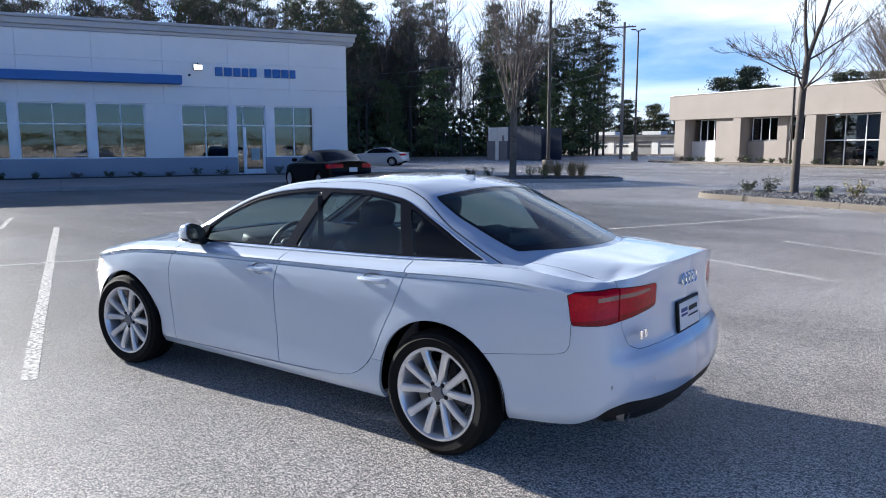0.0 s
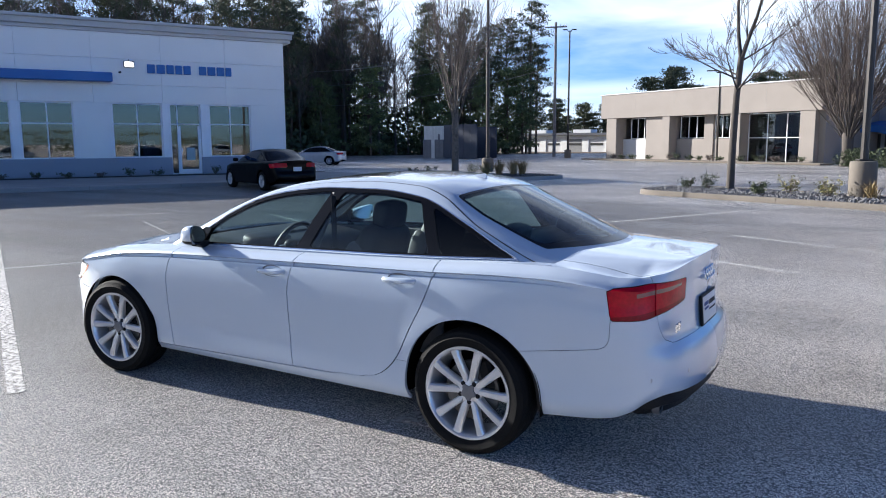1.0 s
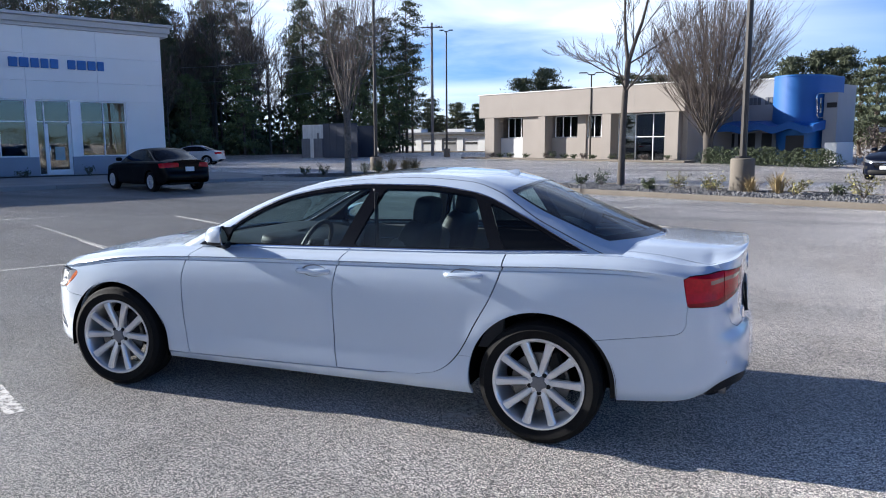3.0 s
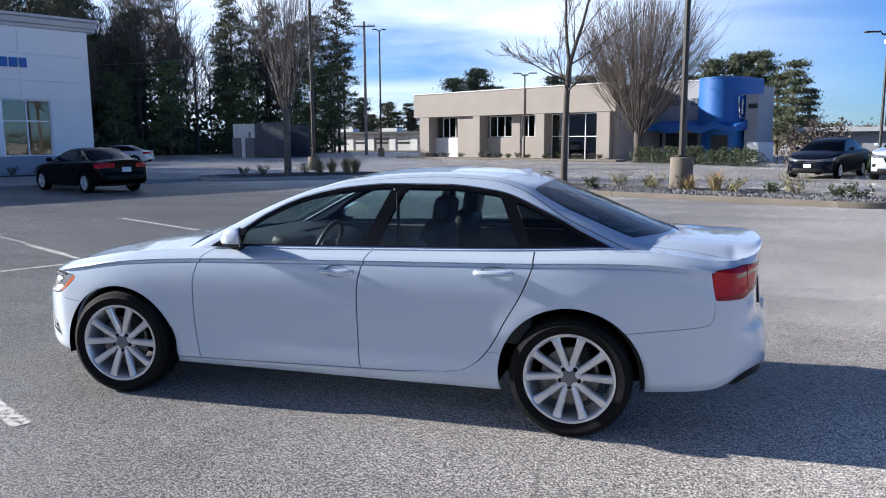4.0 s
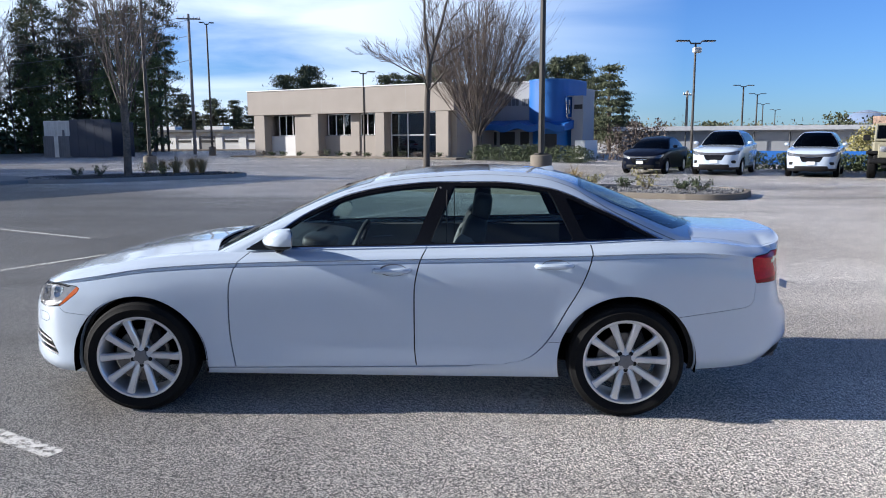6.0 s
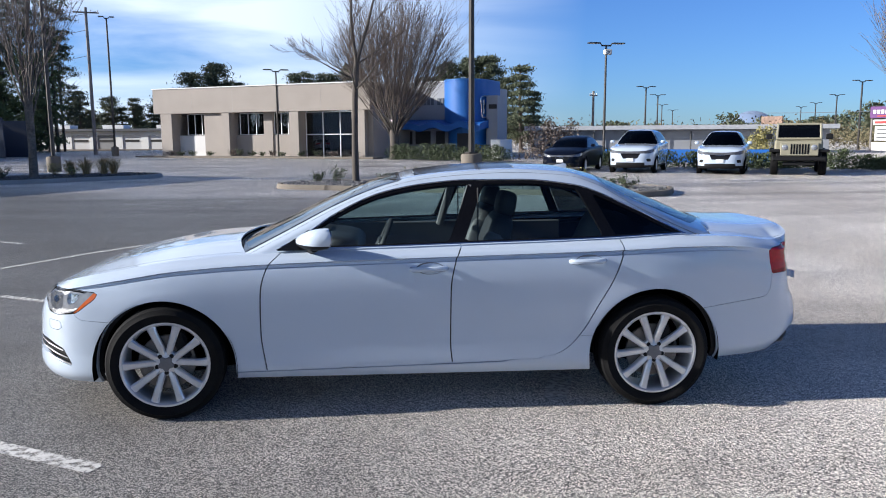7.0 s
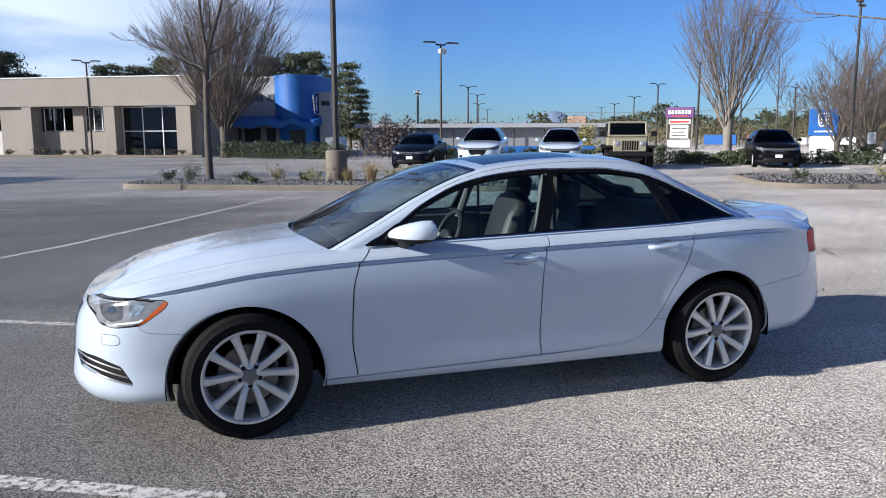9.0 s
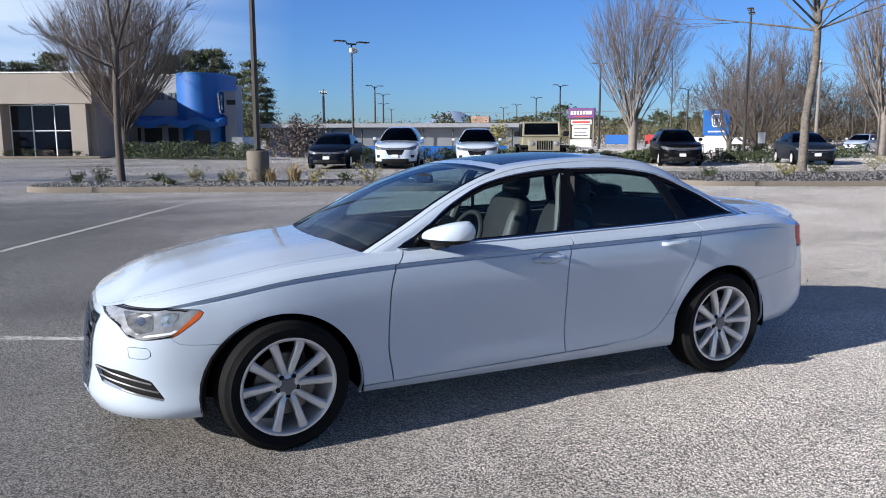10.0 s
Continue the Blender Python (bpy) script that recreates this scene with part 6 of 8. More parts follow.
def parked_car(label, paint, place, sx=0.99, sy=0.985, sz=1.0, curves=None, mono=False, rims=ALLOY, category="car"):
    """A parked car of the same kind of build, with fewer joints."""
    sh = Shape(sx, sy, sz, **(curves or {}))
    car = thing("parked_car", label, category, None, "parked cars")
    lower, deck, side, over = body_parts(sh, car, paint, 96, 24, 5, False, CAR_GLASS_DARK)

    def pair(name, me, material, lab=""):
        if me.f:
            part(name, me, material, car, lab)
            part(name, me.flip_y(), material, car, lab)

    S = lambda pts: poly_dist([(x * sx, z * sz) for x, z in pts])
    tl = poly_dist([(0.36, 0.83 * sz), (1.10, 0.80 * sz), (1.16, 0.94 * sz), (0.75, 0.975 * sz), (0.38, 0.965 * sz)])
    tail, lower = split(lower, lambda p: tl(p[3], p[2]) if p[0] > 1.8 * sx else 1.0)
    pair("tail_lamp", tail, RED_LENS, "red tail lamp")
    hz = 0.02 if curves is None else 0.07
    hl = S([(-2.345, 0.655 + hz), (-2.0, 0.745 + hz), (-1.86, 0.735 + hz), (-1.98, 0.645 + hz), (-2.15, 0.60 + hz), (-2.335, 0.60 + hz)])
    head, lower = split(lower, lambda p: hl(p[0], p[2]) if p[0] < -1.6 else 1.0)
    pair("head_lamp", head, DARK_LENS, "clear headlamp")
    gz0, gz1 = (0.43 * sz, 0.655 * sz) if curves is None else (0.50 * sz, 0.72 * sz)
    gr, lower = split(lower, lambda p: max(abs(p[1]) - 0.46 - 0.5 * (p[2] - gz1), p[2] - gz1, gz0 - p[2]) if p[0] < -1.9 else 1.0)
    grd = Mesh([(p[0] + 0.02, p[1], p[2]) for p in gr.v], gr.f)
    part("grille", both(grd), BLACK_GLOSS, car, "black grille")
    for k in range(2):
        sl = split(gr, lambda p: abs(p[2] - (gz0 + (gz1 - gz0) * (0.62 + 0.3 * k))) - 0.008)[0]
        if sl.f:
            part("grille_bar", both(hem(sl, 0.015)), CHROME, car, "bright grille bar")
    lo, lower = split(lower, lambda p: max(abs(p[1]) - 0.62, p[2] - 0.37 * sz, 0.24 * sz - p[2]) if p[0] < -1.9 else 1.0)
    part("lower_intake", both(lo), BLACK_PLASTIC, car, "black lower intake")
    fogp = S([(-2.26, 0.50), (-2.12, 0.50), (-2.09, 0.40), (-2.24, 0.40)])
    fg, lower = split(lower, lambda p: fogp(p[0], p[2]) if p[0] < -1.9 else 1.0)
    pair("fog_recess", fg, BLACK_PLASTIC, "dark fog lamp recess")
    clad, lower = split(lower, lambda p: p[2] - (0.30 if curves is None else 0.36))
    body = "black sill cladding" if curves is not None else ""
    pair("sill", clad, BLACK_PLASTIC if curves is not None else paint, body)
    f1, rest = gap(lower, lambda p: p[0] + 0.86 * sx, 0.003)
    f2, rest = gap(rest, lambda p: p[0] - 0.24 * sx, 0.003)
    f3, rest = gap(rest, lambda p: p[0] - (1.10 + 0.35 * max(0, p[2] - 0.55)) * sx, 0.003)
    pair("front_wing", f1, paint)
    pair("front_door", f2, paint)
    pair("rear_door", f3, paint)
    part("rear_body", tidy(both(rest)), paint, car)
    hx = lambda y: sh.hood_end[0] - sh.hood_end[1] * (1 - (y / 0.75) ** 2)
    front, mid = split(deck, lambda p: p[0] - hx(p[1]))
    mid, back = split(mid, lambda p: p[0] - sh.deck_start[0] * sx)
    part("bonnet", tidy(both(front)), paint, car)
    part("boot_lid", tidy(both(back)), paint, car)
    pair("shoulder", split(mid, lambda p: sh.yb(p[0]) - 0.02 - abs(p[1]))[0], paint)
    part("cabin_floor", tidy(both(Mesh([(p[0], p[1] * 0.93, p[2] - 0.05) for p in mid.v], mid.f))), CABIN, car, "dark cabin")
    dlo = lambda p: max(sh.top(p[0]) + 0.014 - p[2], p[2] - sh.dlo(p[0]))
    win, frame_side = split(side, dlo)
    pair("roof_side", frame_side, paint)
    for x0, x1, nm in ((-0.62, 0.20, "front_door_window"), (0.30, 1.08, "rear_door_window"), (1.16, 2.0, "quarter_window")):
        w, win = split(win, lambda p: max(dlo(p) + 0.02, x0 * sx - p[0], p[0] - x1 * sx))
        pair(nm, w, CAR_GLASS_DARK, "dark side glass")
    pair("window_frame", win, BLACK_GLOSS)
    ws = lambda p: max(p[3] - sh.glass_x[0] * sx, 0.05 - p[4], sh.top(p[0]) - p[2])
    rw = lambda p: max(sh.glass_x[1] * sx - p[3], 0.06 - p[4], sh.top(p[0]) + 0.04 - p[2])
    a, over = split(over, ws)
    b, over = split(over, rw)
    over = split(over, lambda p: sh.top(p[0]) - 0.02 - p[2])[0]
    part("windscreen", tidy(both(a)), CAR_GLASS_DARK, car, "dark windscreen")
    part("rear_window", tidy(both(b)), CAR_GLASS_DARK, car, "dark rear window")
    part("roof", tidy(both(over)), paint, car)
    for y in (-0.36, 0.36):
        st = part("front_seat", soft_block((0.42, y, 0.95 * sz), (0.2, 0.5, 0.6), 12), CABIN, car, "", 60)
        part("headrest", soft_block((0.52, y, 1.24 * sz), (0.12, 0.26, 0.18), 8), CABIN_GREY, st, "", 60)
    for s in (1, -1):
        mm = soft_block((-0.62 * sx, -0.99 * sy * s, 1.06 * sz), (0.16, 0.20, 0.14), 0, 0.7)
        part("door_mirror", mm, paint, car, "", 60)
    part("number_plate", rbox((-2.40 * sx, 0, 0.46 * sz), (0.02, 0.30, 0.14), 0.004), PLATE_WHITE, car, "plain white front plate")
    part("number_plate", rbox((2.50 * sx, 0, 0.76 * sz), (0.02, 0.31, 0.15), 0.004), PLATE_WHITE, car, "plain white rear plate")
    for x in (sh.front_axle, sh.rear_axle):
        for y in (-0.80 * sy, 0.80 * sy):
            add_wheel(car, x, y, sh.wheel_r, 0.22, 10, 0.225, False, rims)
    car.matrix_world = place
    return car


def row_at(a, back=1.42):
    p = Vector((8.15, 29.7, 0)) + D2 * a + D1 * back
    return pose(p.x, p.y, 0, 0, 0, GRID)


parked_car("shiny navy blue sedan parked nose out on asphalt", PAINT_NAVY, row_at(0), 1.08, 1.08, 1.14)
parked_car("white people carrier with dark glass parked nose out", PAINT_WHITE, row_at(3.1, 1.5), 1.06, 1.14, 1.29, SUV_CURVES)
parked_car("white compact crossover with black sills parked nose out", PAINT_WHITE, row_at(6.8, 1.4), 0.98, 1.10, 1.23, SUV_CURVES)
parked_car("black crossover parked alone beside the hedge", PAINT_BLACK, pose(24.75, 25.2, 0, 0, 0, GRID - 6), 1.04, 1.12, 1.19, SUV_CURVES)
parked_car("dark grey sedan parked beside a bare tree", PAINT_GREY, pose(31.2, 22.9, 0, 0, 0, GRID - 8), 1.06, 1.07, 1.12)
parked_car("black sedan with red tail lamps parked nose to the walk", PAINT_BLACK, pose(-16.85, 16.6, 0, 0, 0, GRID - 90 + 6))
parked_car("silver white sedan parked by the pine wood", PAINT_SILVER, pose(-34.9, 40.3, 0, 0, 0, 22), 0.97, 0.97, 0.98)
parked_car("white sedan parked far off by the trees", PAINT_WHITE, pose(54.5, 36.5, 0, 0, 0, 20), 0.97, 0.97, 1.0)
parked_car("white sedan parked far off by the wood", PAINT_WHITE, pose(57.5, 34.0, 0, 0, 0, 24), 0.97, 0.97, 0.98)
# a row on the open side of the lot, seen only in the shop windows
for k, (lab, pt) in enumerate((("white sedan parked across the lot", PAINT_WHITE), ("silver sedan parked across the lot", PAINT_SILVER), ("white sedan parked across the lot beside a silver one", PAINT_WHITE), ("silver sedan parked at the end of the row", PAINT_SILVER))):
    parked_car(lab, pt, pose(29.5 + 1.5 * k, 1.0 + 2.9 * k, 0, 0, 0, -22))


def jeep(place):
    """A boxy khaki off-roader, seen from its nose."""
    car = thing("off_roader", "boxy khaki off-road car with slotted grille parked nose out", "car", place, "parked cars")
    P = lambda n, me, m, lab="", sm=0: part(n, me, m, car, lab, sm)
    P("body_tub", blk(-0.7, 1.9, -0.78, 0.78, 0.55, 1.22, 0.05), PAINT_TAN)
    P("bonnet", blk(-1.85, -0.7, -0.60, 0.60, 0.72, 1.16, 0.06), PAINT_TAN)
    gr = P("grille_panel", blk(-1.93, -1.85, -0.60, 0.60, 0.68, 1.14, 0.05), PAINT_TAN)
    for k in range(7):
        part("slot", blk(-1.945, -1.928, -0.30 + 0.088 * k, -0.25 + 0.088 * k, 0.74, 1.08, 0.006), BLACK_GLOSS, gr, "black grille slot", 0)
    for y in (-0.46, 0.46):
        part("head_lamp", lathe([(0.0, 0.02), (0.08, 0.015), (0.10, 0.0)], 18, pose(-1.935, y, 0.97, 0, -90, 0)), CLEAR_LENS, gr, "round headlamp")
    for y in (-0.78, 0.78):
        for x in (-1.35, 1.25):
            P("wheel_flare", blk(x - 0.52, x + 0.52, y - 0.17, y + 0.17, 0.80, 0.90, 0.04), BLACK_PLASTIC, "black wheel flare")
            P("inner_wing", blk(x - 0.45, x + 0.45, y * 0.8 - 0.1, y * 0.8 + 0.1, 0.5, 0.8, 0.03), BLACK_PLASTIC)
            add_wheel(car, x, y * 0.98, 0.41, 0.25, 10, 0.23, False, ALLOY)
        P("door_mirror", rbox((-0.55, y * 1.26, 1.34), (0.1, 0.22, 0.2), 0.03), BLACK_PLASTIC)
        P("door", blk(-0.62, 0.5, y - 0.015, y + 0.015, 0.62, 1.2, 0.01), PAINT_TAN)
    P("bumper", blk(-2.12, -1.92, -0.86, 0.86, 0.50, 0.66, 0.05), BLACK_PLASTIC, "black steel bumper")
    P("skid_plate", blk(-2.0, -1.9, -0.5, 0.5, 0.35, 0.49, 0.03), BLACK_PLASTIC)
    P("roof", blk(-0.45, 1.9, -0.74, 0.74, 1.74, 1.82, 0.05), PAINT_TAN)
    ws = P("windscreen_frame", blk(-0.72, -0.60, -0.76, 0.76, 1.22, 1.30, 0.02), PAINT_TAN)
    for y in (-0.72, 0.72):
        part("pillar", tube([(-0.66, y, 1.25), (-0.48, y * 0.97, 1.76)], 0.045, 6), PAINT_TAN, ws)
        for x in (0.5, 1.85):
            P("pillar", tube([(x, y, 1.2), (x, y * 0.97, 1.76)], 0.05, 6), BLACK_PLASTIC)
        P("side_window", blk(-0.45, 1.8, y * 0.99 - 0.005, y * 0.99 + 0.005, 1.24, 1.73, 0.002), CAR_GLASS_DARK)
    P("windscreen", Mesh([(-0.65, -0.7, 1.28), (-0.65, 0.7, 1.28), (-0.48, 0.68, 1.74), (-0.48, -0.68, 1.74), (-0.64, -0.7, 1.28), (-0.64, 0.7, 1.28), (-0.47, 0.68, 1.74), (-0.47, -0.68, 1.74)], [(0, 3, 2, 1), (4, 5, 6, 7), (0, 1, 5, 4), (2, 3, 7, 6), (1, 2, 6, 5), (3, 0, 4, 7)]), CAR_GLASS_DARK, "dark windscreen")
    P("cabin_floor", blk(-0.6, 1.8, -0.7, 0.7, 1.0, 1.23, 0.02), CABIN)
    return car


jeep(row_at(9.8, 1.35) @ Matrix.Scale(1.17, 4))

# ---------- lamp posts, poles, wires, signs ----------
POLE = mat("dark_bronze_pole", (0.055, 0.05, 0.046), 0.5, 0.4, 0.15, 2, 60)
POLE_GREY = mat("weathered_pole", (0.20, 0.18, 0.165), 0.8, 0, 0.2, 2, 40, 0.2, 60)
LENS_OFF = mat("lamp_lens", (0.5, 0.5, 0.48), 0.3)


def lamp_post(p, h, base=0.0, heads=2, spread=0.85, turn=0.0, z0=0.0, r=0.085, flood=False, label="dark twin-head car park lamp post"):
    L = thing("lamp_post", label, "lamp post", pose(p[0], p[1], z0, 0, 0, turn), "car park lamp posts")
    b = 0.0
    if base:
        part("base", lathe([(0.0, 0.0), (0.335, 0.0), (0.335, base - 0.05), (0.315, base - 0.012), (0.29, base), (0.0, base + 0.004)], 28), CONCRETE, L, "weathered concrete base")
        b = base
    part("pole", tube([(0, 0, b), (0, 0, b + 0.4 * (h - b)), (0, 0, h)], [r, r * 0.9, r * 0.7], 10), POLE, L)
    part("base_plate", rbox((0, 0, b + 0.03), (0.34, 0.34, 0.05), 0.012), POLE, L, "", 0)
    if heads:
        part("cross_arm", tube([(-0.3 * spread, 0, h + 0.02), (0.3 * spread, 0, h + 0.02)], 0.05, 8), POLE, L)
    for k in range(heads):
        s = -1 if k % 2 else 1
        hd = part("head", rbox((s * spread * 0.78, 0, h + 0.17), (spread * 0.75, 0.34, 0.07), 0.03, 0, pose(0, 0, 0) if s > 0 else None), POLE, L, "flat lamp head", 0)
        part("lens", rbox((s * spread * 0.82, 0, h + 0.128), (spread * 0.5, 0.26, 0.02), 0.006), LENS_OFF, hd, "", 0)
        part("arm", tube([(s * 0.28 * spread, 0, h + 0.02), (s * 0.36 * spread, 0, h + 0.14), (s * 0.46 * spread, 0, h + 0.17)], 0.035, 6), POLE, L)
    if flood:
        part("flood_head", rbox((0.0, -0.25, h - 0.4), (0.5, 0.3, 0.34), 0.06), LENS_OFF, L, "pale floodlight below the heads", 0)
    return L


lamp_post((2.5, 18.7), 9.5, 0.95, 2, 0.9, 20, 0.15, 0.10, label="dark lamp post on a round weathered concrete base")
lamp_post((13.6, 42.5), 7.2, 0, 2, 1.05, 8, flood=True, label="dark twin-head lamp post with a pale floodlight")
lamp_post((-9.0, 57.6), 6.85, 0, 2, 0.85, 12)
lamp_post((-16.9, 34.3), 12.5, 0.75, 2, 0.9, 20, 0.0, 0.10, label="tall dark lamp post on a concrete base")
lamp_post((-25.9, 69.0), 12.6, 0.85, 4, 0.6, 20, 0.0, 0.11, label="tall dark lamp post with clustered heads")
FAR = [((19.34, 51.52), 94), ((20.17, 51.23), 113), ((20.47, 51.12), 148), ((21.2, 50.85), 181), ((29.11, 47.16), 174), ((29.91, 46.7), 154), ((31.03, 46.04), 125), ((32.29, 45.25), 94)]
for (x, y), d in FAR:
    c = Vector((-0.142, -5.228, 0))
    q = c + (Vector((x, y, 0)) - c) * (d / 60)
    lamp_post((q.x, q.y), 7.2, 0, 2, 1.05, 10, 0.0, 0.12, label="distant dark twin-head lamp post")
lamp_post((32.9, 28.4), 8.3, 0, 2, 1.0, 40, label="dark lamp post behind the hedge")
lamp_post((44.6, 57.9), 8.2, 0, 2, 1.0, 10, 0, 0.12, label="distant single-head lamp post")
lamp_post((58.0, 60.0), 6.2, 0, 1, 1.0, 170, 0, 0.12, label="distant single-head lamp post")
lamp_post((66.0, 78.0), 7.0, 0, 1, 1.0, 170, 0, 0.13, label="distant single-head lamp post")


def utility_pole(p, h, arm=2.2, turn=0.0):
    U = thing("utility_pole", "weathered wooden utility pole with a cross arm", "utility pole", pose(p[0], p[1], 0, 0, 0, turn), "utility poles")
    part("pole", tube([(0, 0, 0), (0, 0, h)], [0.19, 0.13], 10), POLE_GREY, U)
    if arm:
        part("cross_arm", rbox((0, 0.0, h - 0.5), (arm, 0.12, 0.14), 0.01), POLE_GREY, U, "", 0)
        for k in (-0.45, -0.2, 0.2, 0.45):
            part("insulator", lathe([(0.0, 0.2), (0.05, 0.18), (0.06, 0.08), (0.03, 0.0)], 8, pose(k * arm, 0, h - 0.43)), PLATE_WHITE, U)
    return U


utility_pole((-30.0, 75.2), 14.6, 2.4, 15)
utility_pole((25.8, 90.0), 7.2, 1.6, 40)
utility_pole((55.0, 66.0), 6.5, 0, 0)
utility_pole((66, 50), 9.0, 1.4, 30)
utility_pole((73, 47), 8.5, 1.4, 30)
WIRE = mat("dull_wire", (0.16, 0.16, 0.17), 0.5)


def wire(a, b, sag, r=0.022):
    a, b = Vector(a), Vector(b)
    pts = [a.lerp(b, k / 16) - Vector((0, 0, sag * 4 * (k / 16) * (1 - k / 16))) for k in range(17)]
    tagged(part("overhead_wire", tube([tuple(q) for q in pts], r, 4), WIRE), "thin dull grey overhead wire between poles", "wire", "overhead wires")


for dz, dx in ((14.2, -1.0), (14.2, 1.0), (12.4, 0.0), (9.9, 0.0)):
    wire((-30 + dx, 75.2, dz), (-62 + dx, 71, dz - 3.6), 1.0)
wire((66, 50, 5.0), (38, 75, 4.0), 0.5)
wire((73, 47, 8.2), (66, 50, 8.6), 0.2)

# blue pylon sign
ps = thing("pylon_sign", "blue pylon sign with plain white emblem on a white base", "sign", pose(43.6, 41.3, 0, 0, 0, 46 - 90))
part("base", blk(-0.85, 0.85, -0.25, 0.25, 0.0, 1.35, 0.03), PLATE_WHITE, ps, "white base", 0)
part("panel", blk(-1.0, 1.0, -0.28, 0.28, 1.35, 3.35, 0.05), BLUE_WALL, ps, "blue sign panel", 0)
part("emblem_frame", tube([(0.52 * x, -0.30, 2.55 + 0.52 * y) for x, y in [tuple(q) for q in chain([(0, -0.85), (-0.5, -0.8), (-0.66, 0.75), (0, 0.88), (0.66, 0.75), (0.5, -0.8), (0, -0.85)], 30)]], 0.05, 6), PLATE_WHITE, ps, "plain white emblem frame")
for k in (-0.16, 0.16):
    part("emblem_bar", blk(k - 0.05, k + 0.05, -0.33, -0.285, 2.25, 2.85, 0.01), PLATE_WHITE, ps, "plain white emblem bar", 0)
for k in range(6):
    part("sign_bar", blk(-0.62 + 0.21 * k, -0.45 + 0.21 * k, -0.30, -0.282, 1.62, 1.74, 0.004), PLATE_WHITE, ps, "plain white bar", 0)
# tall shop sign with several boards
ts = thing("shop_sign", "tall post sign with a purple board above white and red boards", "sign", pose(51.0, 69.8, 0, 0, 0, 37 - 90))
PURPLE = mat("purple_board", (0.10, 0.02, 0.14), 0.5)
RED_B = mat("red_board", (0.4, 0.03, 0.03), 0.5)
for x in (-1.45, 1.45):
    part("post", blk(x - 0.08, x + 0.08, -0.08, 0.08, 0, 4.3, 0.01), POLE_GREY, ts, "", 0)
part("board", blk(-1.6, 1.6, -0.2, 0.2, 3.3, 4.5, 0.03), PURPLE, ts, "purple board", 0)
for k in range(7):
    part("board_bar", blk(-1.3 + 0.38 * k, -1.02 + 0.38 * k, -0.23, -0.202, 3.75, 4.15, 0.01), PLATE_WHITE, ts, "plain white bar", 0)
part("board_bar", blk(-0.9, 0.9, -0.23, -0.202, 3.45, 3.58, 0.01), RED_B, ts, "plain red bar", 0)
part("board", blk(-1.25, 1.25, -0.15, 0.15, 2.6, 3.15, 0.02), PLATE_WHITE, ts, "white board", 0)
part("board_bar", blk(-1.1, 1.1, -0.18, -0.152, 2.75, 3.0, 0.01), RED_B, ts, "plain red bar", 0)
part("board", blk(-1.05, 1.05, -0.15, 0.15, 1.0, 2.5, 0.02), PLATE_WHITE, ts, "white board", 0)
for k in range(3):
    part("board_bar", blk(-0.85, 0.85 - 0.2 * (k % 2), -0.18, -0.152, 1.25 + 0.4 * k, 1.38 + 0.4 * k, 0.01), CABIN_GREY, ts, "plain grey bar", 0)
part("board", blk(-1.3, 1.3, -0.15, 0.15, -0.0, 0.85, 0.02), PLATE_WHITE, ts, "white board", 0)
bb = thing("billboard", "distant brown and red billboard on a post", "billboard", pose(78, 145.3, 0, 0, 0, 28 - 90))
part("panel", blk(-2.4, 2.4, -0.2, 0.2, 2.9, 5.4, 0.03), mat("brown_poster", (0.14, 0.05, 0.03), 0.6, 0, 0.7, 0.6, 2.0, col2=(0.32, 0.2, 0.14)), bb, "brown poster", 0)
part("post", blk(-0.2, 0.2, 0.2, 0.5, 0, 3.2, 0.02), POLE_GREY, bb, "", 0)
for k, (x, y, w, m_) in enumerate(((50.5, 62.0, 3.2, BLUE_WALL), (54.0, 60.2, 2.4, RED_B), (59.5, 56.8, 5.0, PLATE_WHITE))):
    bn = thing("banner", "low coloured banner panel behind the hedge", "banner", pose(x, y, 0, 0, 0, 42 - 90))
    part("panel", blk(-w / 2, w / 2, -0.05, 0.05, 0.4, 1.4 if k < 2 else 1.1, 0.02), m_, bn, "", 0)
    for sx_ in (-1, 1):
        part("leg", blk(sx_ * w / 2 - 0.06, sx_ * w / 2 + 0.06, 0.06, 0.14, 0, 1.4 if k < 2 else 1.1, 0.01), POLE_GREY, bn, "", 0)
sp = thing("small_sign", "small white sign on a short post by the hedge", "sign", pose(37.2, 31.0, 0, 0, 0, -50))
part("post", tube([(0, 0, 0), (0, 0, 1.3)], 0.03, 6), POLE_GREY, sp)
part("plate", blk(-0.22, 0.22, -0.05, -0.03, 0.9, 1.6, 0.006), PLATE_WHITE, sp, "", 0)

# ---------- trees, shrubs, woods ----------
BARK_MOTTLED = mat("mottled_grey_bark", (0.135, 0.118, 0.10), 0.9, 0, 0.55, 4, 14, 0.9, 18)
TWIG_DARK = mat("dark_twigs", (0.10, 0.078, 0.066), 0.9, 0, 0.25, 1, 20)
BARK = mat("grey_bark", (0.085, 0.072, 0.062), 0.9, 0, 0.3, 2.5, 30, 0.6, 30)
BARK_PALE = mat("pale_mottled_bark", (0.22, 0.19, 0.165), 0.9, 0, 0.35, 3, 25, 0.5, 25)
BARK_PINE = mat("pine_bark", (0.10, 0.075, 0.06), 0.9, 0, 0.3, 1.5, 20, 0.6, 20)
TWIG = mat("brown_twigs", (0.135, 0.108, 0.094), 0.9, 0, 0.25, 1, 20)
NEEDLES = mat("pine_needles", (0.042, 0.062, 0.032), 0.7, 0, 0.5, 0.5, 3.0, rnd=0.5, col2=(0.12, 0.14, 0.075))
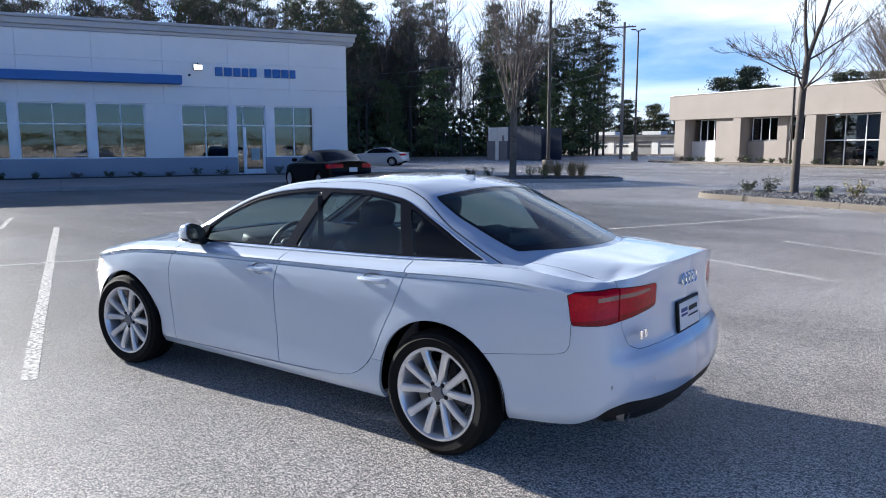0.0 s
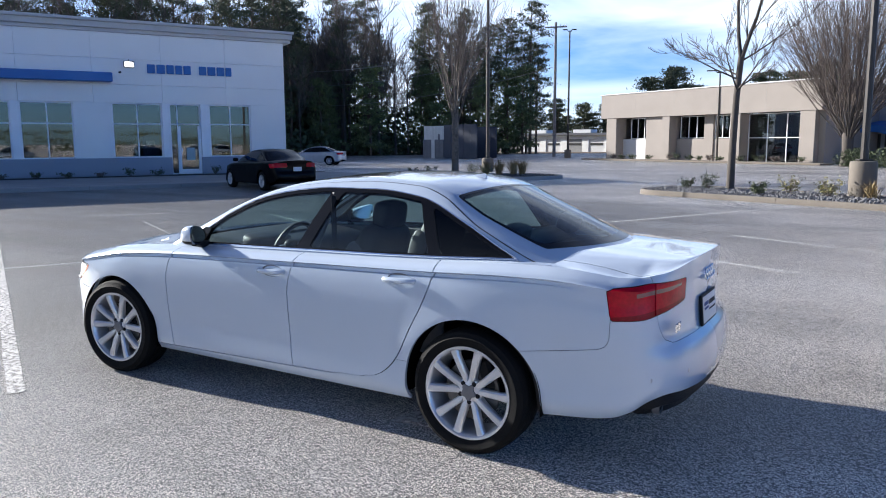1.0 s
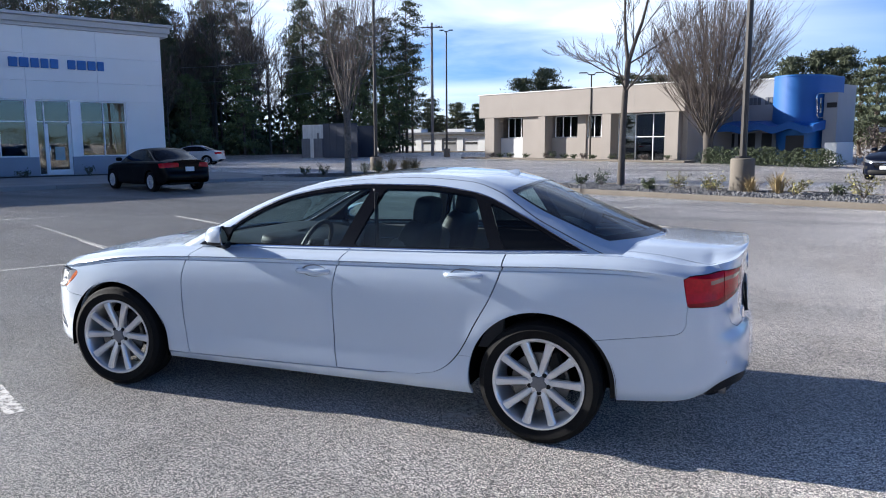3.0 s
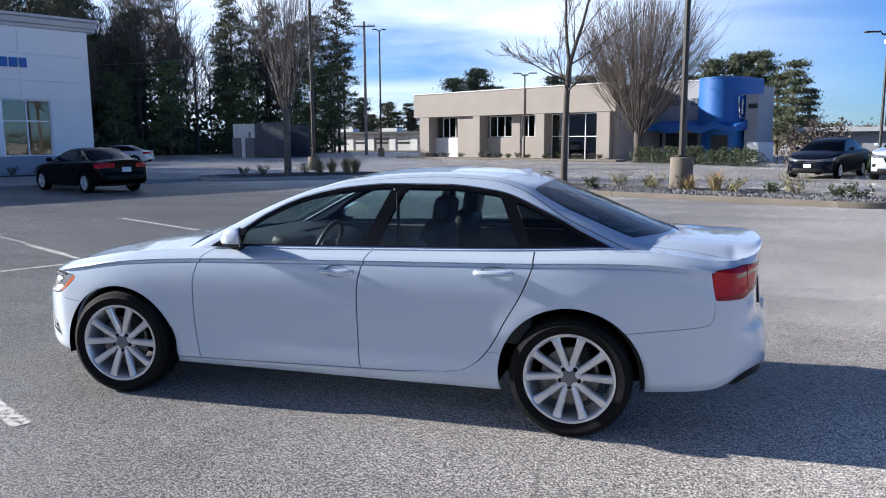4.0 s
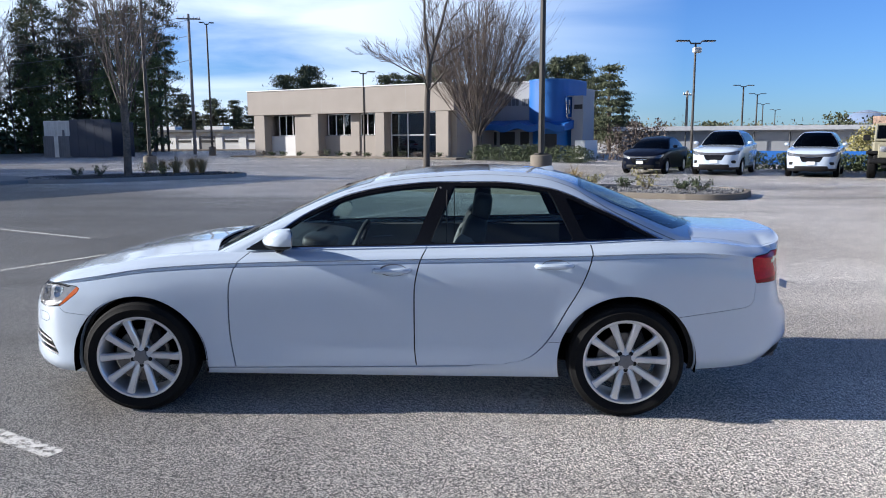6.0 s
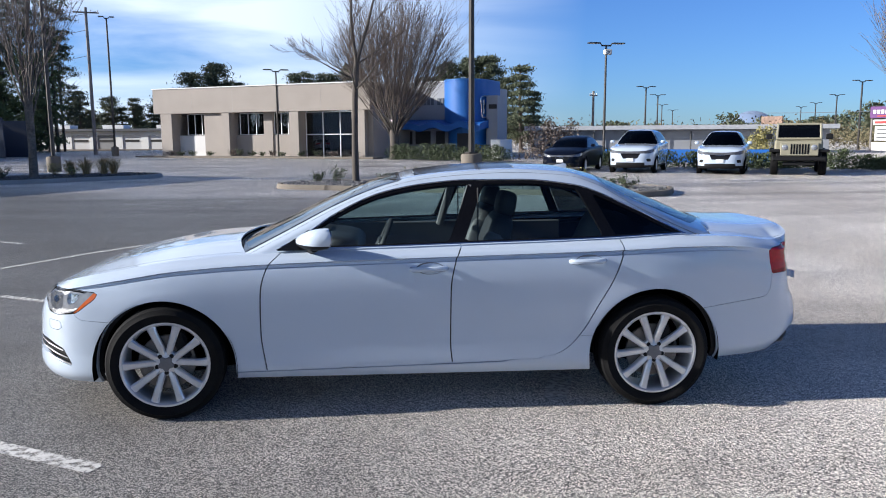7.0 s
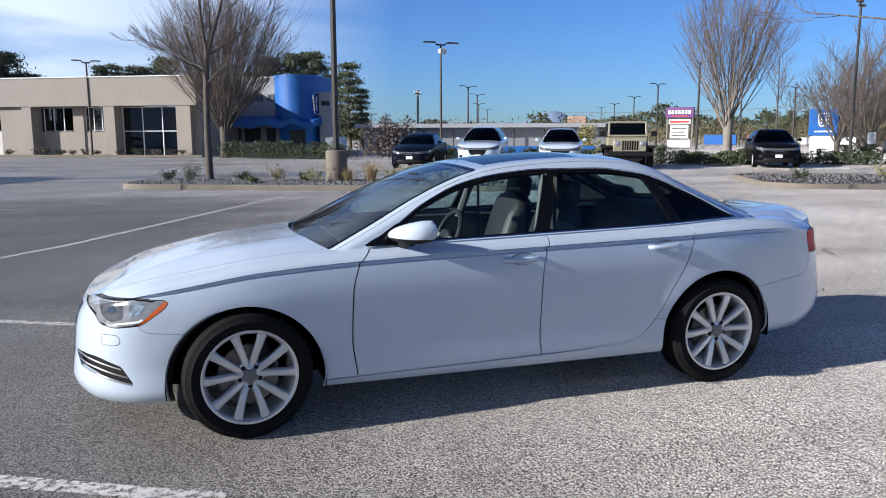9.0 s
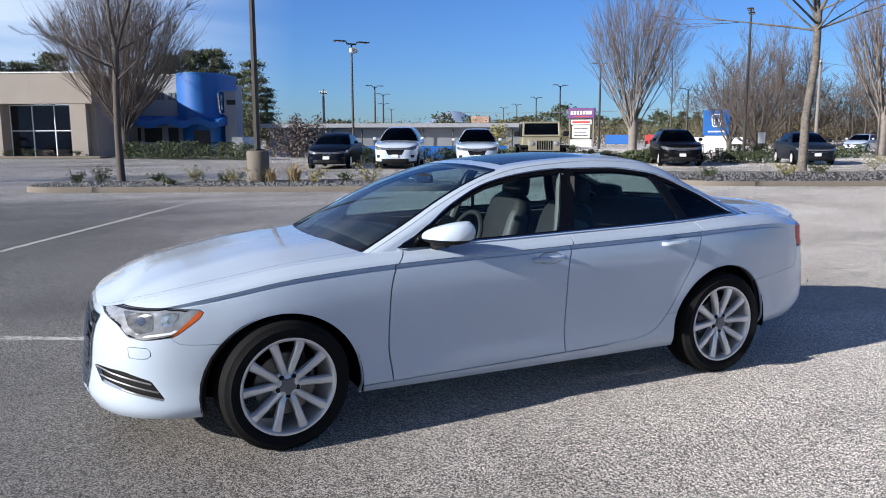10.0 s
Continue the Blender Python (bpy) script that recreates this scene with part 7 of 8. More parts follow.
NEEDLES_L = mat("young_pine_needles", (0.055, 0.085, 0.03), 0.7, 0, 0.5, 0.5, 3.0, rnd=0.5, col2=(0.19, 0.235, 0.09))
EVERGREEN = mat("juniper_green", (0.035, 0.055, 0.025), 0.8, 0, 0.5, 1.5, 12, rnd=0.5, col2=(0.10, 0.13, 0.06))
DRY_LEAF = mat("yellowed_leaves", (0.20, 0.19, 0.06), 0.8, 0, 0.4, 3, 20, rnd=0.5, col2=(0.38, 0.34, 0.14))
STRAW = mat("dry_grass", (0.36, 0.27, 0.14), 0.9, 0, 0.3, 3, 20, rnd=0.4)


def grow(rng, me_thick, me_thin, p, d, length, r, depth, opt):
    """A limb that bends a little, then forks."""
    n = 4 if depth > 1 else 3
    pts, rad = [p], [r]
    q, e = p.copy(), d.copy()
    for k in range(n):
        e = (e + Vector((rng.uniform(-1, 1), rng.uniform(-1, 1), rng.uniform(-0.5, 0.8))) * opt["bend"] + Vector((0, 0, opt["lift"]))).normalized()
        q = q + e * (length / n)
        pts.append(q.copy())
        rad.append(max(r * (1 - (k + 1) / n * (1 - opt["taper"])), opt["tip"]))
    (me_thick if depth >= opt["levels"] - 1 else me_thin).join(tube([tuple(v) for v in pts], rad, 8 if depth >= opt["levels"] else (5 if depth > 1 else 3), False))
    if depth <= 0:
        return
    kids = opt["kids"][depth - 1] if depth - 1 < len(opt["kids"]) else 3
    for k in range(kids):
        t = rng.uniform(opt["from"], 1.0) if k else 1.0
        i = min(n - 1, int(t * n))
        b = pts[i].lerp(pts[i + 1], t * n - i) if i < n else pts[-1]
        ang = rng.uniform(0, 2 * math.pi)
        side = e.orthogonal().normalized()
        side.rotate(Matrix.Rotation(ang, 3, e))
        s = rng.uniform(*opt["spread"])
        nd = (e * math.cos(s) + side * math.sin(s)).normalized()
        grow(rng, me_thick, me_thin, b, nd, length * rng.uniform(*opt["len"]), max(rad[-1] * rng.uniform(0.6, 0.85), opt["tip"]), depth - 1, opt)


def bare_tree(label, place, seed, trunk_h, trunk_r, sets, opt, bark, twigs, lean=(0, 0), group="bare trees"):
    """A leafless tree: a trunk, sets of limbs (count, from height, spread, length, radius), and fine twigs."""
    rng = random.Random(seed)
    T = thing("bare_tree", label, "tree", place, group)
    trunk, twig = Mesh(), Mesh()
    top = Vector((lean[0], lean[1], trunk_h))
    pts = [Vector((0, 0, -0.05)), Vector((0.0, 0.0, 0.12)), top * 0.35 + Vector((rng.uniform(-1, 1), rng.uniform(-1, 1), 0)) * 0.02 * trunk_h, top * 0.7 + Vector((rng.uniform(-1, 1), rng.uniform(-1, 1), 0)) * 0.015 * trunk_h, top]
    trunk.join(tube([tuple(p) for p in pts], [trunk_r * 1.4, trunk_r * 1.08, trunk_r * 0.94, trunk_r * 0.86, trunk_r * 0.8], 14))
    part("trunk", trunk, bark, T, "", 60)
    for count, low, spread, length, radius in sets:
        a0 = rng.uniform(0, 6.28)
        for k in range(count):
            a = a0 + 2 * math.pi * (k + rng.uniform(-0.3, 0.3)) / count
            s = rng.uniform(*spread)
            d = Vector((math.cos(a) * math.sin(s), math.sin(a) * math.sin(s), math.cos(s)))
            b = top * rng.uniform(low, 1.0)
            limb = Mesh()
            grow(rng, limb, twig, b, d, length * rng.uniform(0.8, 1.15), radius * rng.uniform(0.85, 1.15), opt["levels"], opt)
            part("limb", limb, bark, T, "", 60)
    tagged(part("crown", twig, twigs, T, "fine bare twigs", 60), kind="stuff")
    return T


def vase_tree(label, place, seed, trunk_h, trunk_r, stems, length, flare, stem_r, bark, twigs, tip=0.009, sub=6, group="bare trees"):
    """A leafless tree whose many slender stems rise from a low fork and arch outwards."""
    rng = random.Random(seed)
    T = thing("bare_tree", label, "tree", place, group)
    part("trunk", tube([(0, 0, -0.05), (0, 0, 0.15), (0.02, 0, trunk_h * 0.5), (0, 0, trunk_h), (0, 0, trunk_h + 0.5)], [trunk_r * 1.35, trunk_r * 1.05, trunk_r * 0.9, trunk_r, trunk_r * 0.6], 14), bark, T, "", 60)
    twig = Mesh()

    def arch(p, az, s0, s1, L, r0, r1, n, wob):
        pts, rad = [p], [r0]
        q = p.copy()
        for i in range(n):
            u_ = (i + 1) / n
            s = s0 + (s1 - s0) * u_ + 0.22 * s0 * math.sin(math.pi * min(1.0, 1.6 * u_)) + rng.gauss(0, wob)
            az2 = az + rng.gauss(0, wob * 1.5)
            q = q + Vector((math.cos(az2) * math.sin(s), math.sin(az2) * math.sin(s), math.cos(s))) * (L / n)
            pts.append(q.copy())
            rad.append(r0 + (r1 - r0) * (i + 1) / n)
        return pts, rad

    for k in range(stems):
        az = 2.39996 * k + rng.uniform(-0.2, 0.2)
        s = flare * math.sqrt((k + 0.5) / stems) * rng.uniform(0.88, 1.08)
        L = length * (1 - 0.22 * (s / flare) ** 2) * rng.uniform(0.9, 1.08)
        base = Vector((math.cos(az), math.sin(az), 0)) * trunk_r * 0.6 * (s / flare) + Vector((0, 0, trunk_h * rng.uniform(0.72, 1.05)))
        pts, rad = arch(base, az, s * 0.86, s * 0.72, L, stem_r * rng.uniform(0.8, 1.15), tip * 1.3, 8, 0.035)
        part("limb", tube([tuple(v) for v in pts], rad, 6, False), bark, T, "", 60)
        for j in range(sub):
            t = 0.12 + 0.8 * (j + rng.random()) / sub
            i = int(t * 8)
            b = pts[i].lerp(pts[i + 1], t * 8 - i)
            l2 = L * (1 - t) * rng.uniform(0.6, 0.95) + 0.3
            p2, r2 = arch(b, az + rng.gauss(0, 0.9), s * 0.8 + rng.uniform(0.0, 0.24), s * 0.7 + rng.uniform(-0.05, 0.24), l2, max(tip, rad[i] * 0.6), tip, 5, 0.05)
            twig.join(tube([tuple(v) for v in p2], r2, 4, False))
            for m in range(5):
                t3 = rng.uniform(0.15, 1.0)
                i3 = min(4, int(t3 * 5))
                b3_ = p2[i3].lerp(p2[i3 + 1], t3 * 5 - i3)
                p3_, r3 = arch(b3_, az + rng.gauss(0, 1.3), s + rng.uniform(-0.1, 0.45), s + rng.uniform(-0.1, 0.40), l2 * rng.uniform(0.3, 0.6) + 0.2, tip, tip * 0.6, 3, 0.08)
                twig.join(tube([tuple(v) for v in p3_], r3, 3, False))
    tagged(part("crown", twig, twigs, T, "fine bare twigs", 60), kind="stuff")
    return T


OPEN = dict(bend=0.085, lift=0.035, taper=0.35, tip=0.0055, levels=3, kids=(5, 5, 4), spread=(0.25, 0.62), len=(0.40, 0.66), **{"from": 0.15})
vase_tree("large vase-shaped bare tree with dense upright branches", pose(0.35, 50.6, 0), 5, 2.0, 0.36, 46, 9.6, 0.72, 0.048, BARK, TWIG, 0.009, 12)
bare_tree("slender bare street tree with a grey trunk", pose(-1.25, 21.0, 0.12), 8, 4.1, 0.115, [(2, 0.97, (0.12, 0.3), 2.6, 0.075), (6, 0.72, (0.7, 1.25), 1.7, 0.034)], OPEN, BARK, TWIG_DARK, (0.1, 0.25))
vase_tree("upright bare tree with many slender limbs in the island", pose(-14.0, 25.6, 0.12), 11, 3.0, 0.16, 17, 6.0, 0.40, 0.034, BARK_MOTTLED, TWIG, 0.006, 6)
vase_tree("tall vase-shaped bare tree behind the hedge", pose(26.3, 30.4, 0), 14, 2.2, 0.26, 28, 7.4, 0.54, 0.042, BARK_PALE, TWIG, 0.007, 8)
bare_tree("stout bare tree with a mottled trunk and spreading boughs", pose(23.0, 16.2, 0.12), 17, 6.0, 0.165, [(3, 0.97, (0.15, 0.5), 3.0, 0.085), (9, 0.86, (1.0, 1.5), 3.6, 0.042)], dict(OPEN, bend=0.10, lift=0.015, tip=0.007), BARK_MOTTLED, TWIG_DARK, (0.12, -0.17))
vase_tree("small bare tree with a spreading crown", pose(43.5, 39.8, 0), 21, 0.9, 0.20, 9, 6.4, 0.75, 0.06, BARK, TWIG_DARK, 0.011, 6)
vase_tree("small bare many-stemmed tree behind the hedge", pose(40.0, 33.8, 0), 22, 0.5, 0.22, 10, 5.6, 0.95, 0.065, BARK, TWIG_DARK, 0.011, 6)
vase_tree("vase-shaped bare tree at the wood's edge", pose(45.5, 28.6, 0), 24, 2.8, 0.32, 26, 8.0, 0.52, 0.07, BARK_PALE, TWIG, 0.011, 6)


def leaf_cloud(rng, n, place, size, up=0.0, wide=0.28):
    """Many small leaf blades, each set at its own slant."""
    me = Mesh()
    for _ in range(n):
        p = place(rng)
        a, b = Vector((rng.gauss(0, 1), rng.gauss(0, 1), rng.gauss(0, 1) + up)).normalized(), Vector((rng.gauss(0, 1), rng.gauss(0, 1), rng.gauss(0, 1)))
        b = (b - a * b.dot(a)).normalized()
        s = size * rng.uniform(0.6, 1.3)
        me.add([p - a * s * 0.5, p + b * s * wide, p + a * s * 0.6, p - b * s * wide], [(0, 1, 2, 3)])
    return me


def pine(seed, h, r, crown_from, width, clumps, needles, needle_n=46, whorl=0, name="pine_tree"):
    rng = random.Random(seed)
    T = thing(name, "tall dark green pine with a bare lower trunk", "tree", None, "pines of the wood")
    pts = [(0, 0, -0.1), (rng.uniform(-0.2, 0.2), rng.uniform(-0.2, 0.2), h * 0.5), (rng.uniform(-0.3, 0.3), rng.uniform(-0.3, 0.3), h)]
    trunk = tube(pts, [r, r * 0.75, r * 0.15], 8)
    crown = Mesh()
    for k in range(clumps):
        u = (k + rng.random()) / clumps
        if whorl:
            u = (math.floor(u * whorl) + 0.5 + rng.uniform(-0.12, 0.12)) / whorl
        t = crown_from + (1 - crown_from) * u
        z = h * t
        wd = width * ((0.2 + 0.8 * (1 - u) ** 0.8) if whorl else (0.25 + 0.75 * math.sin(math.pi * min(1, 0.22 + 0.70 * u)))) * rng.uniform(0.55, 1.15)
        a = rng.uniform(0, 2 * math.pi)
        c = Vector((math.cos(a) * wd, math.sin(a) * wd, z + 0.12 * wd))
        trunk.join(tube([(pts[1][0] * 0.8, pts[1][1] * 0.8, z - 0.5), tuple(c * 0.5 + Vector((0, 0, z * 0.5 - 0.1))), tuple(c)], [r * 0.18, r * 0.12, 0.03], 4, False))
        for q in (1.0, 0.62):
            c2 = Vector((c.x * q, c.y * q, c.z - 0.1))
            sz = rng.uniform(0.45, 0.85)
            crown.join(leaf_cloud(rng, needle_n, lambda g, c=c2, sz=sz: c + Vector((g.gauss(0, 0.62 * sz), g.gauss(0, 0.62 * sz), g.gauss(0, 0.26 * sz))), 0.42, 0.5, 0.13))
    part("trunk", trunk, BARK_PINE, T, "", 60)
    tagged(part("crown", crown, needles, T, "dark needle clumps", 0), kind="stuff")
    return T


def wood_tree(seed, h):
    rng = random.Random(seed)
    T = thing("bare_wood_tree", "tall thin leafless wood tree with brownish twigs", "tree", None, "bare trees of the wood")
    trunk, twig = Mesh(), Mesh()
    trunk.join(tube([(0, 0, -0.1), (0.1, 0, h * 0.5), (0, 0.2, h * 0.92)], [0.16, 0.11, 0.03], 7))
    for k in range(16):
        z = h * rng.uniform(0.35, 0.92)
        a = rng.uniform(0, 6.28)
        s = rng.uniform(0.4, 0.9)
        grow(rng, trunk, twig, Vector((0.05, 0.1, z)), Vector((math.cos(a) * math.sin(s), math.sin(a) * math.sin(s), math.cos(s))), h * 0.17, 0.05, 2, dict(bend=0.12, lift=0.05, taper=0.5, tip=0.02, levels=2, kids=(4, 4), spread=(0.2, 0.7), len=(0.5, 0.8), **{"from": 0.2}))
    part("trunk", trunk, BARK, T, "", 60)
    tagged(part("crown", twig, TWIG, T, "fine brown twigs", 60), kind="stuff")
    return T


PINES = [pine(31, 20, 0.24, 0.38, 2.6, 60, NEEDLES), pine(32, 17, 0.22, 0.25, 2.5, 64, NEEDLES), pine(33, 12, 0.16, 0.08, 2.2, 66, NEEDLES_L), pine(34, 22, 0.25, 0.5, 2.7, 52, NEEDLES)]
STOUT = [pine(35, 10, 0.25, 0.5, 2.2, 40, NEEDLES, 60), pine(36, 10, 0.22, 0.14, 2.3, 62, NEEDLES, 44, 9)]
BARES = [wood_tree(41, 19), wood_tree(42, 16), wood_tree(43, 17)]
rng = random.Random(77)


def stand(protos, p, s, rot):
    ob = protos[rng.randrange(len(protos))]
    if ob.get("used") is None:
        ob["used"] = 1
        ob.matrix_world = pose(p[0], p[1], 0, 0, 0, rot) @ Matrix.Scale(s, 4)
        return ob
    c = copy_thing(ob, pose(p[0], p[1], 0, 0, 0, rot))
    c.scale = (s, s, s * rng.uniform(0.9, 1.1))
    return c


# the wood on the sunny side, in ragged rows along its edge
EDGE = [(-98, 12), (-80, 32), (-66, 52), (-58.5, 70), (-53, 84), (-46, 88), (-40, 90)]
for row, (back, step, pool) in enumerate(((0, 2.7, 0), (3, 2.8, 1), (7, 3.0, 1), (12, 3.4, 1), (19, 4.5, 1))):
    for a, b in list(zip(EDGE, EDGE[1:]))[: 6 if back < 8 else 5]:
        a, b = Vector((*a, 0)), Vector((*b, 0))
        d = (b - a).normalized()
        nrm = Vector((-d.y, d.x, 0))
        k = 0.0
        while k < (b - a).length:
            p = a + d * (k + rng.uniform(-1.2, 1.2)) + nrm * (back + rng.uniform(-1.5, 1.5))
            u = rng.random()
            if row == 0:
                stand([PINES[2]] if u < 0.6 else BARES, p, rng.uniform(0.65, 1.0), rng.uniform(0, 360))
            else:
                stand(PINES[:2] + PINES[3:] if u < 0.45 else BARES, p, rng.uniform(0.82, 1.08), rng.uniform(0, 360))
            k += step
# leafless trees close the gaps between the pines
for a, b in zip(EDGE[2:], EDGE[3:]):
    a, b = Vector((*a, 0)), Vector((*b, 0))
    nrm = Vector((-(b - a).y, (b - a).x, 0)).normalized()
    for k in range(int((b - a).length / 1.7)):
        p = a.lerp(b, rng.random()) + nrm * rng.uniform(2, 9)
        stand(BARES, p, rng.uniform(0.7, 1.0), rng.uniform(0, 360))
# lone pines behind the low buildings and towards the horizon
for x, y, s, k in ((-24.4, 92.3, 0.95, 0), (-21.5, 93.5, 1.0, 0), (-19.4, 93, 0.93, 0), (-11, 94.6, 1.02, 0), (-7.8, 95, 1.05, 0), (-5.0, 96, 1.0, 0), (5.2, 91, 0.98, 0), (7.6, 90, 1.02, 0), (10, 90, 1.05, 0), (12.4, 89.5, 1.04, 0), (14.2, 76, 0.92, 1), (15.6, 77, 0.72, 1), (13.2, 79, 0.86, 1), (-50, 138, 0.95, 0), (-45, 135, 0.85, 1), (-41, 136, 0.9, 0), (-37, 138, 0.75, 1), (-54, 134, 1.0, 1), (-33, 140, 0.7, 0), (-29, 142, 0.7, 1)):
    stand([STOUT[k]], (x, y), s, rng.uniform(0, 360))
# dark trees behind the storage units
for k in range(18):
    stand(STOUT, (-66 + 2.9 * k + rng.uniform(-0.8, 0.8), 134 + rng.uniform(-3, 12)), rng.uniform(0.62, 0.95) * (1.05 - 0.015 * k), rng.uniform(0, 360))
# brown thicket and pines on the far right
for k in range(64):
    t = rng.random()
    p = Vector((62, 62, 0)).lerp(Vector((88, 22, 0)), t) + Vector((rng.uniform(0, 14), rng.uniform(0, 8), 0))
    stand(BARES, p, rng.uniform(0.5, 0.72), rng.uniform(0, 360))
for k in range(60):
    t = rng.random()
    p = Vector((62, 112, 0)).lerp(Vector((112, 66, 0)), t) + Vector((rng.uniform(0, 20), rng.uniform(0, 10), 0))
    stand(STOUT, p, rng.uniform(0.32, 0.52), rng.uniform(0, 360))

# low horizon tree belt, unseen added blockers, and undergrowth at the wood's foot
belt = Mesh()
g2 = random.Random(5)
for k in range(940):
    far = k < 600
    # tall clumps 46-64 m off are unseen, added to cut sky light
    a = radians(g2.uniform(-28, 62) if far else g2.uniform(150, 272) if k < 880 else g2.uniform(75, 150))
    d = g2.uniform(170, 260) if far else g2.uniform(46, 64) if k < 880 else g2.uniform(95, 115)
    hh = 5.0 + 1.5 * math.sin(a * 13) + 0.9 * math.sin(a * 43 + 1) + 0.5 * math.sin(a * 131)
    c = Vector((math.sin(a) * d, math.cos(a) * d, g2.uniform(0.2, hh) if far else g2.uniform(0.5, 13.0 if k < 880 else 4.5)))
    w_ = 1.2 if far else 2.0
    belt.join(leaf_cloud(g2, 120 if far else 90, lambda g, c=c: c + Vector((g.gauss(0, w_), g.gauss(0, w_), g.gauss(0, 0.4))), 0.75 if far else 0.6, 0.3, 0.3))
tagged(part("far_tree_belt", belt, NEEDLES, None, "", 0), "low belt of distant dark trees on the horizon, plus unseen trees added to block sky light", "trees", kind="stuff")
under = Mesh()
for a, b in zip(EDGE, EDGE[1:]):
    a, b = Vector((*a, 0)), Vector((*b, 0))
    for k in range(int((b - a).length / 0.075)):
        q = g2.uniform(0, 18)
        c = a.lerp(b, g2.random()) + Vector((-0.8 * q + g2.uniform(-1, 1.0), 0.6 * q, g2.uniform(0.3, 1.6 + 0.42 * q)))
        under.join(leaf_cloud(g2, 22, lambda g, c=c: c + Vector((g.gauss(0, 0.9), g.gauss(0, 0.9), g.gauss(0, 0.6))), 0.62, 0.3, 0.36))
tagged(part("undergrowth", under, EVERGREEN, None, "", 0), "dark undergrowth along the edge of the wood", "undergrowth", kind="stuff")
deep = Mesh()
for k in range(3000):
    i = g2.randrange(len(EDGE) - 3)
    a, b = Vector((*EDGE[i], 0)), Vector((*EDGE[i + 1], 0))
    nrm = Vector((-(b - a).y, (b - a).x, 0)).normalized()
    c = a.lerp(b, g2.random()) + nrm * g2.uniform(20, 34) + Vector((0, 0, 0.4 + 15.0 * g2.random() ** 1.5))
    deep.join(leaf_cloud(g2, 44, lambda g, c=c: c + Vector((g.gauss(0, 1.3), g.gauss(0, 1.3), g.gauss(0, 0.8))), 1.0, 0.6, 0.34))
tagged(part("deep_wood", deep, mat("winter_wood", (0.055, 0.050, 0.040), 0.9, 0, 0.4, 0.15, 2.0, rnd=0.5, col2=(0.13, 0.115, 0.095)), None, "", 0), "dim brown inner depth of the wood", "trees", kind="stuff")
scrub = Mesh()
for k in range(420):
    a = radians(g2.uniform(8, 52))
    d = g2.uniform(92, 130)
    c = Vector((math.sin(a) * d, math.cos(a) * d - 5, g2.uniform(0.3, 2.6)))
    scrub.join(leaf_cloud(g2, 60, lambda g, c=c: c + Vector((g.gauss(0, 1.2), g.gauss(0, 1.2), g.gauss(0, 0.6))), 0.32, 0.5, 0.2))
tagged(part("scrub", scrub, mat("winter_scrub", (0.12, 0.10, 0.065), 0.9, 0, 0.4, 0.5, 4, rnd=0.4, col2=(0.2, 0.17, 0.09)), None, "", 0), "brownish winter scrub beyond the lot", "scrub", kind="stuff")
thick = Mesh()
for k in range(950):
    t = g2.random()
    c = Vector((64, 64, 0)).lerp(Vector((92, 20, 0)), t) + Vector((g2.uniform(0, 12), g2.uniform(0, 6), g2.uniform(0.3, 6.5)))
    thick.join(leaf_cloud(g2, 44, lambda g, c=c: c + Vector((g.gauss(0, 1.0), g.gauss(0, 1.0), g.gauss(0, 0.8))), 1.1, 1.2, 0.026))
tagged(part("thicket", thick, TWIG_DARK, None, "", 0), "dense brown leafless thicket beyond the lot", "thicket", kind="stuff")
hill = Mesh()
for i in range(41):
    t = i / 40
    hgt = 66 * math.exp(-(((t - 0.5) / 0.11) ** 2)) + 16 * math.exp(-(((t - 0.25) / 0.25) ** 2)) + 6
    x = -420 + 840 * t
    hill.v += [(x, 0, -5), (x, 0, hgt * 0.55), (x, 120, hgt), (x, 400, -5)]
hill.f = [(i * 4 + j, (i + 1) * 4 + j, (i + 1) * 4 + j + 1, i * 4 + j + 1) for i in range(40) for j in range(3)]
# distance haze is put into the hill's blue colour
tagged(part("backdrop_hill", hill, mat("haze_tinted_hill", (0.20, 0.27, 0.40), 1.0, 0, 0.1, 0.01, 0.05), None, "", 60, pose(1097, 2215, 0, 0, 0, -25)), "rounded hill on the horizon, tinted blue for haze", "hill", kind="structure")


# hedges, island shrubs and grass
def hedge(label, a, b, w, h, n, seed, material=EVERGREEN, size=0.16):
    g = random.Random(seed)
    a, b = Vector((*a, 0)), Vector((*b, 0))
    d = (b - a).normalized()
    s = Vector((-d.y, d.x, 0))
    me = Mesh()
    lumps = []
    for k in range(max(5, int((b - a).length / 0.75))):
        lumps.append(((k + g.random()) / max(5, int((b - a).length / 0.75)), g.uniform(0.7, 1.08)))

    def place(q):
        t, hh = lumps[q.randrange(len(lumps))]
        ang, rr = q.uniform(0, 6.28), q.random() ** 0.4
        ph = q.uniform(0, math.pi / 2)
        return a.lerp(b, t) + d * (1.0 * rr * math.cos(ang) * math.cos(ph)) + s * (w / 2 * rr * math.sin(ang) * math.cos(ph)) + Vector((0, 0, h * hh * rr * math.sin(ph) + 0.05))
    me = leaf_cloud(g, n, place, size, 0.3)
    return tagged(part("hedge", me, material, None, "", 0), label, "hedge", "evergreen hedges", "stuff")


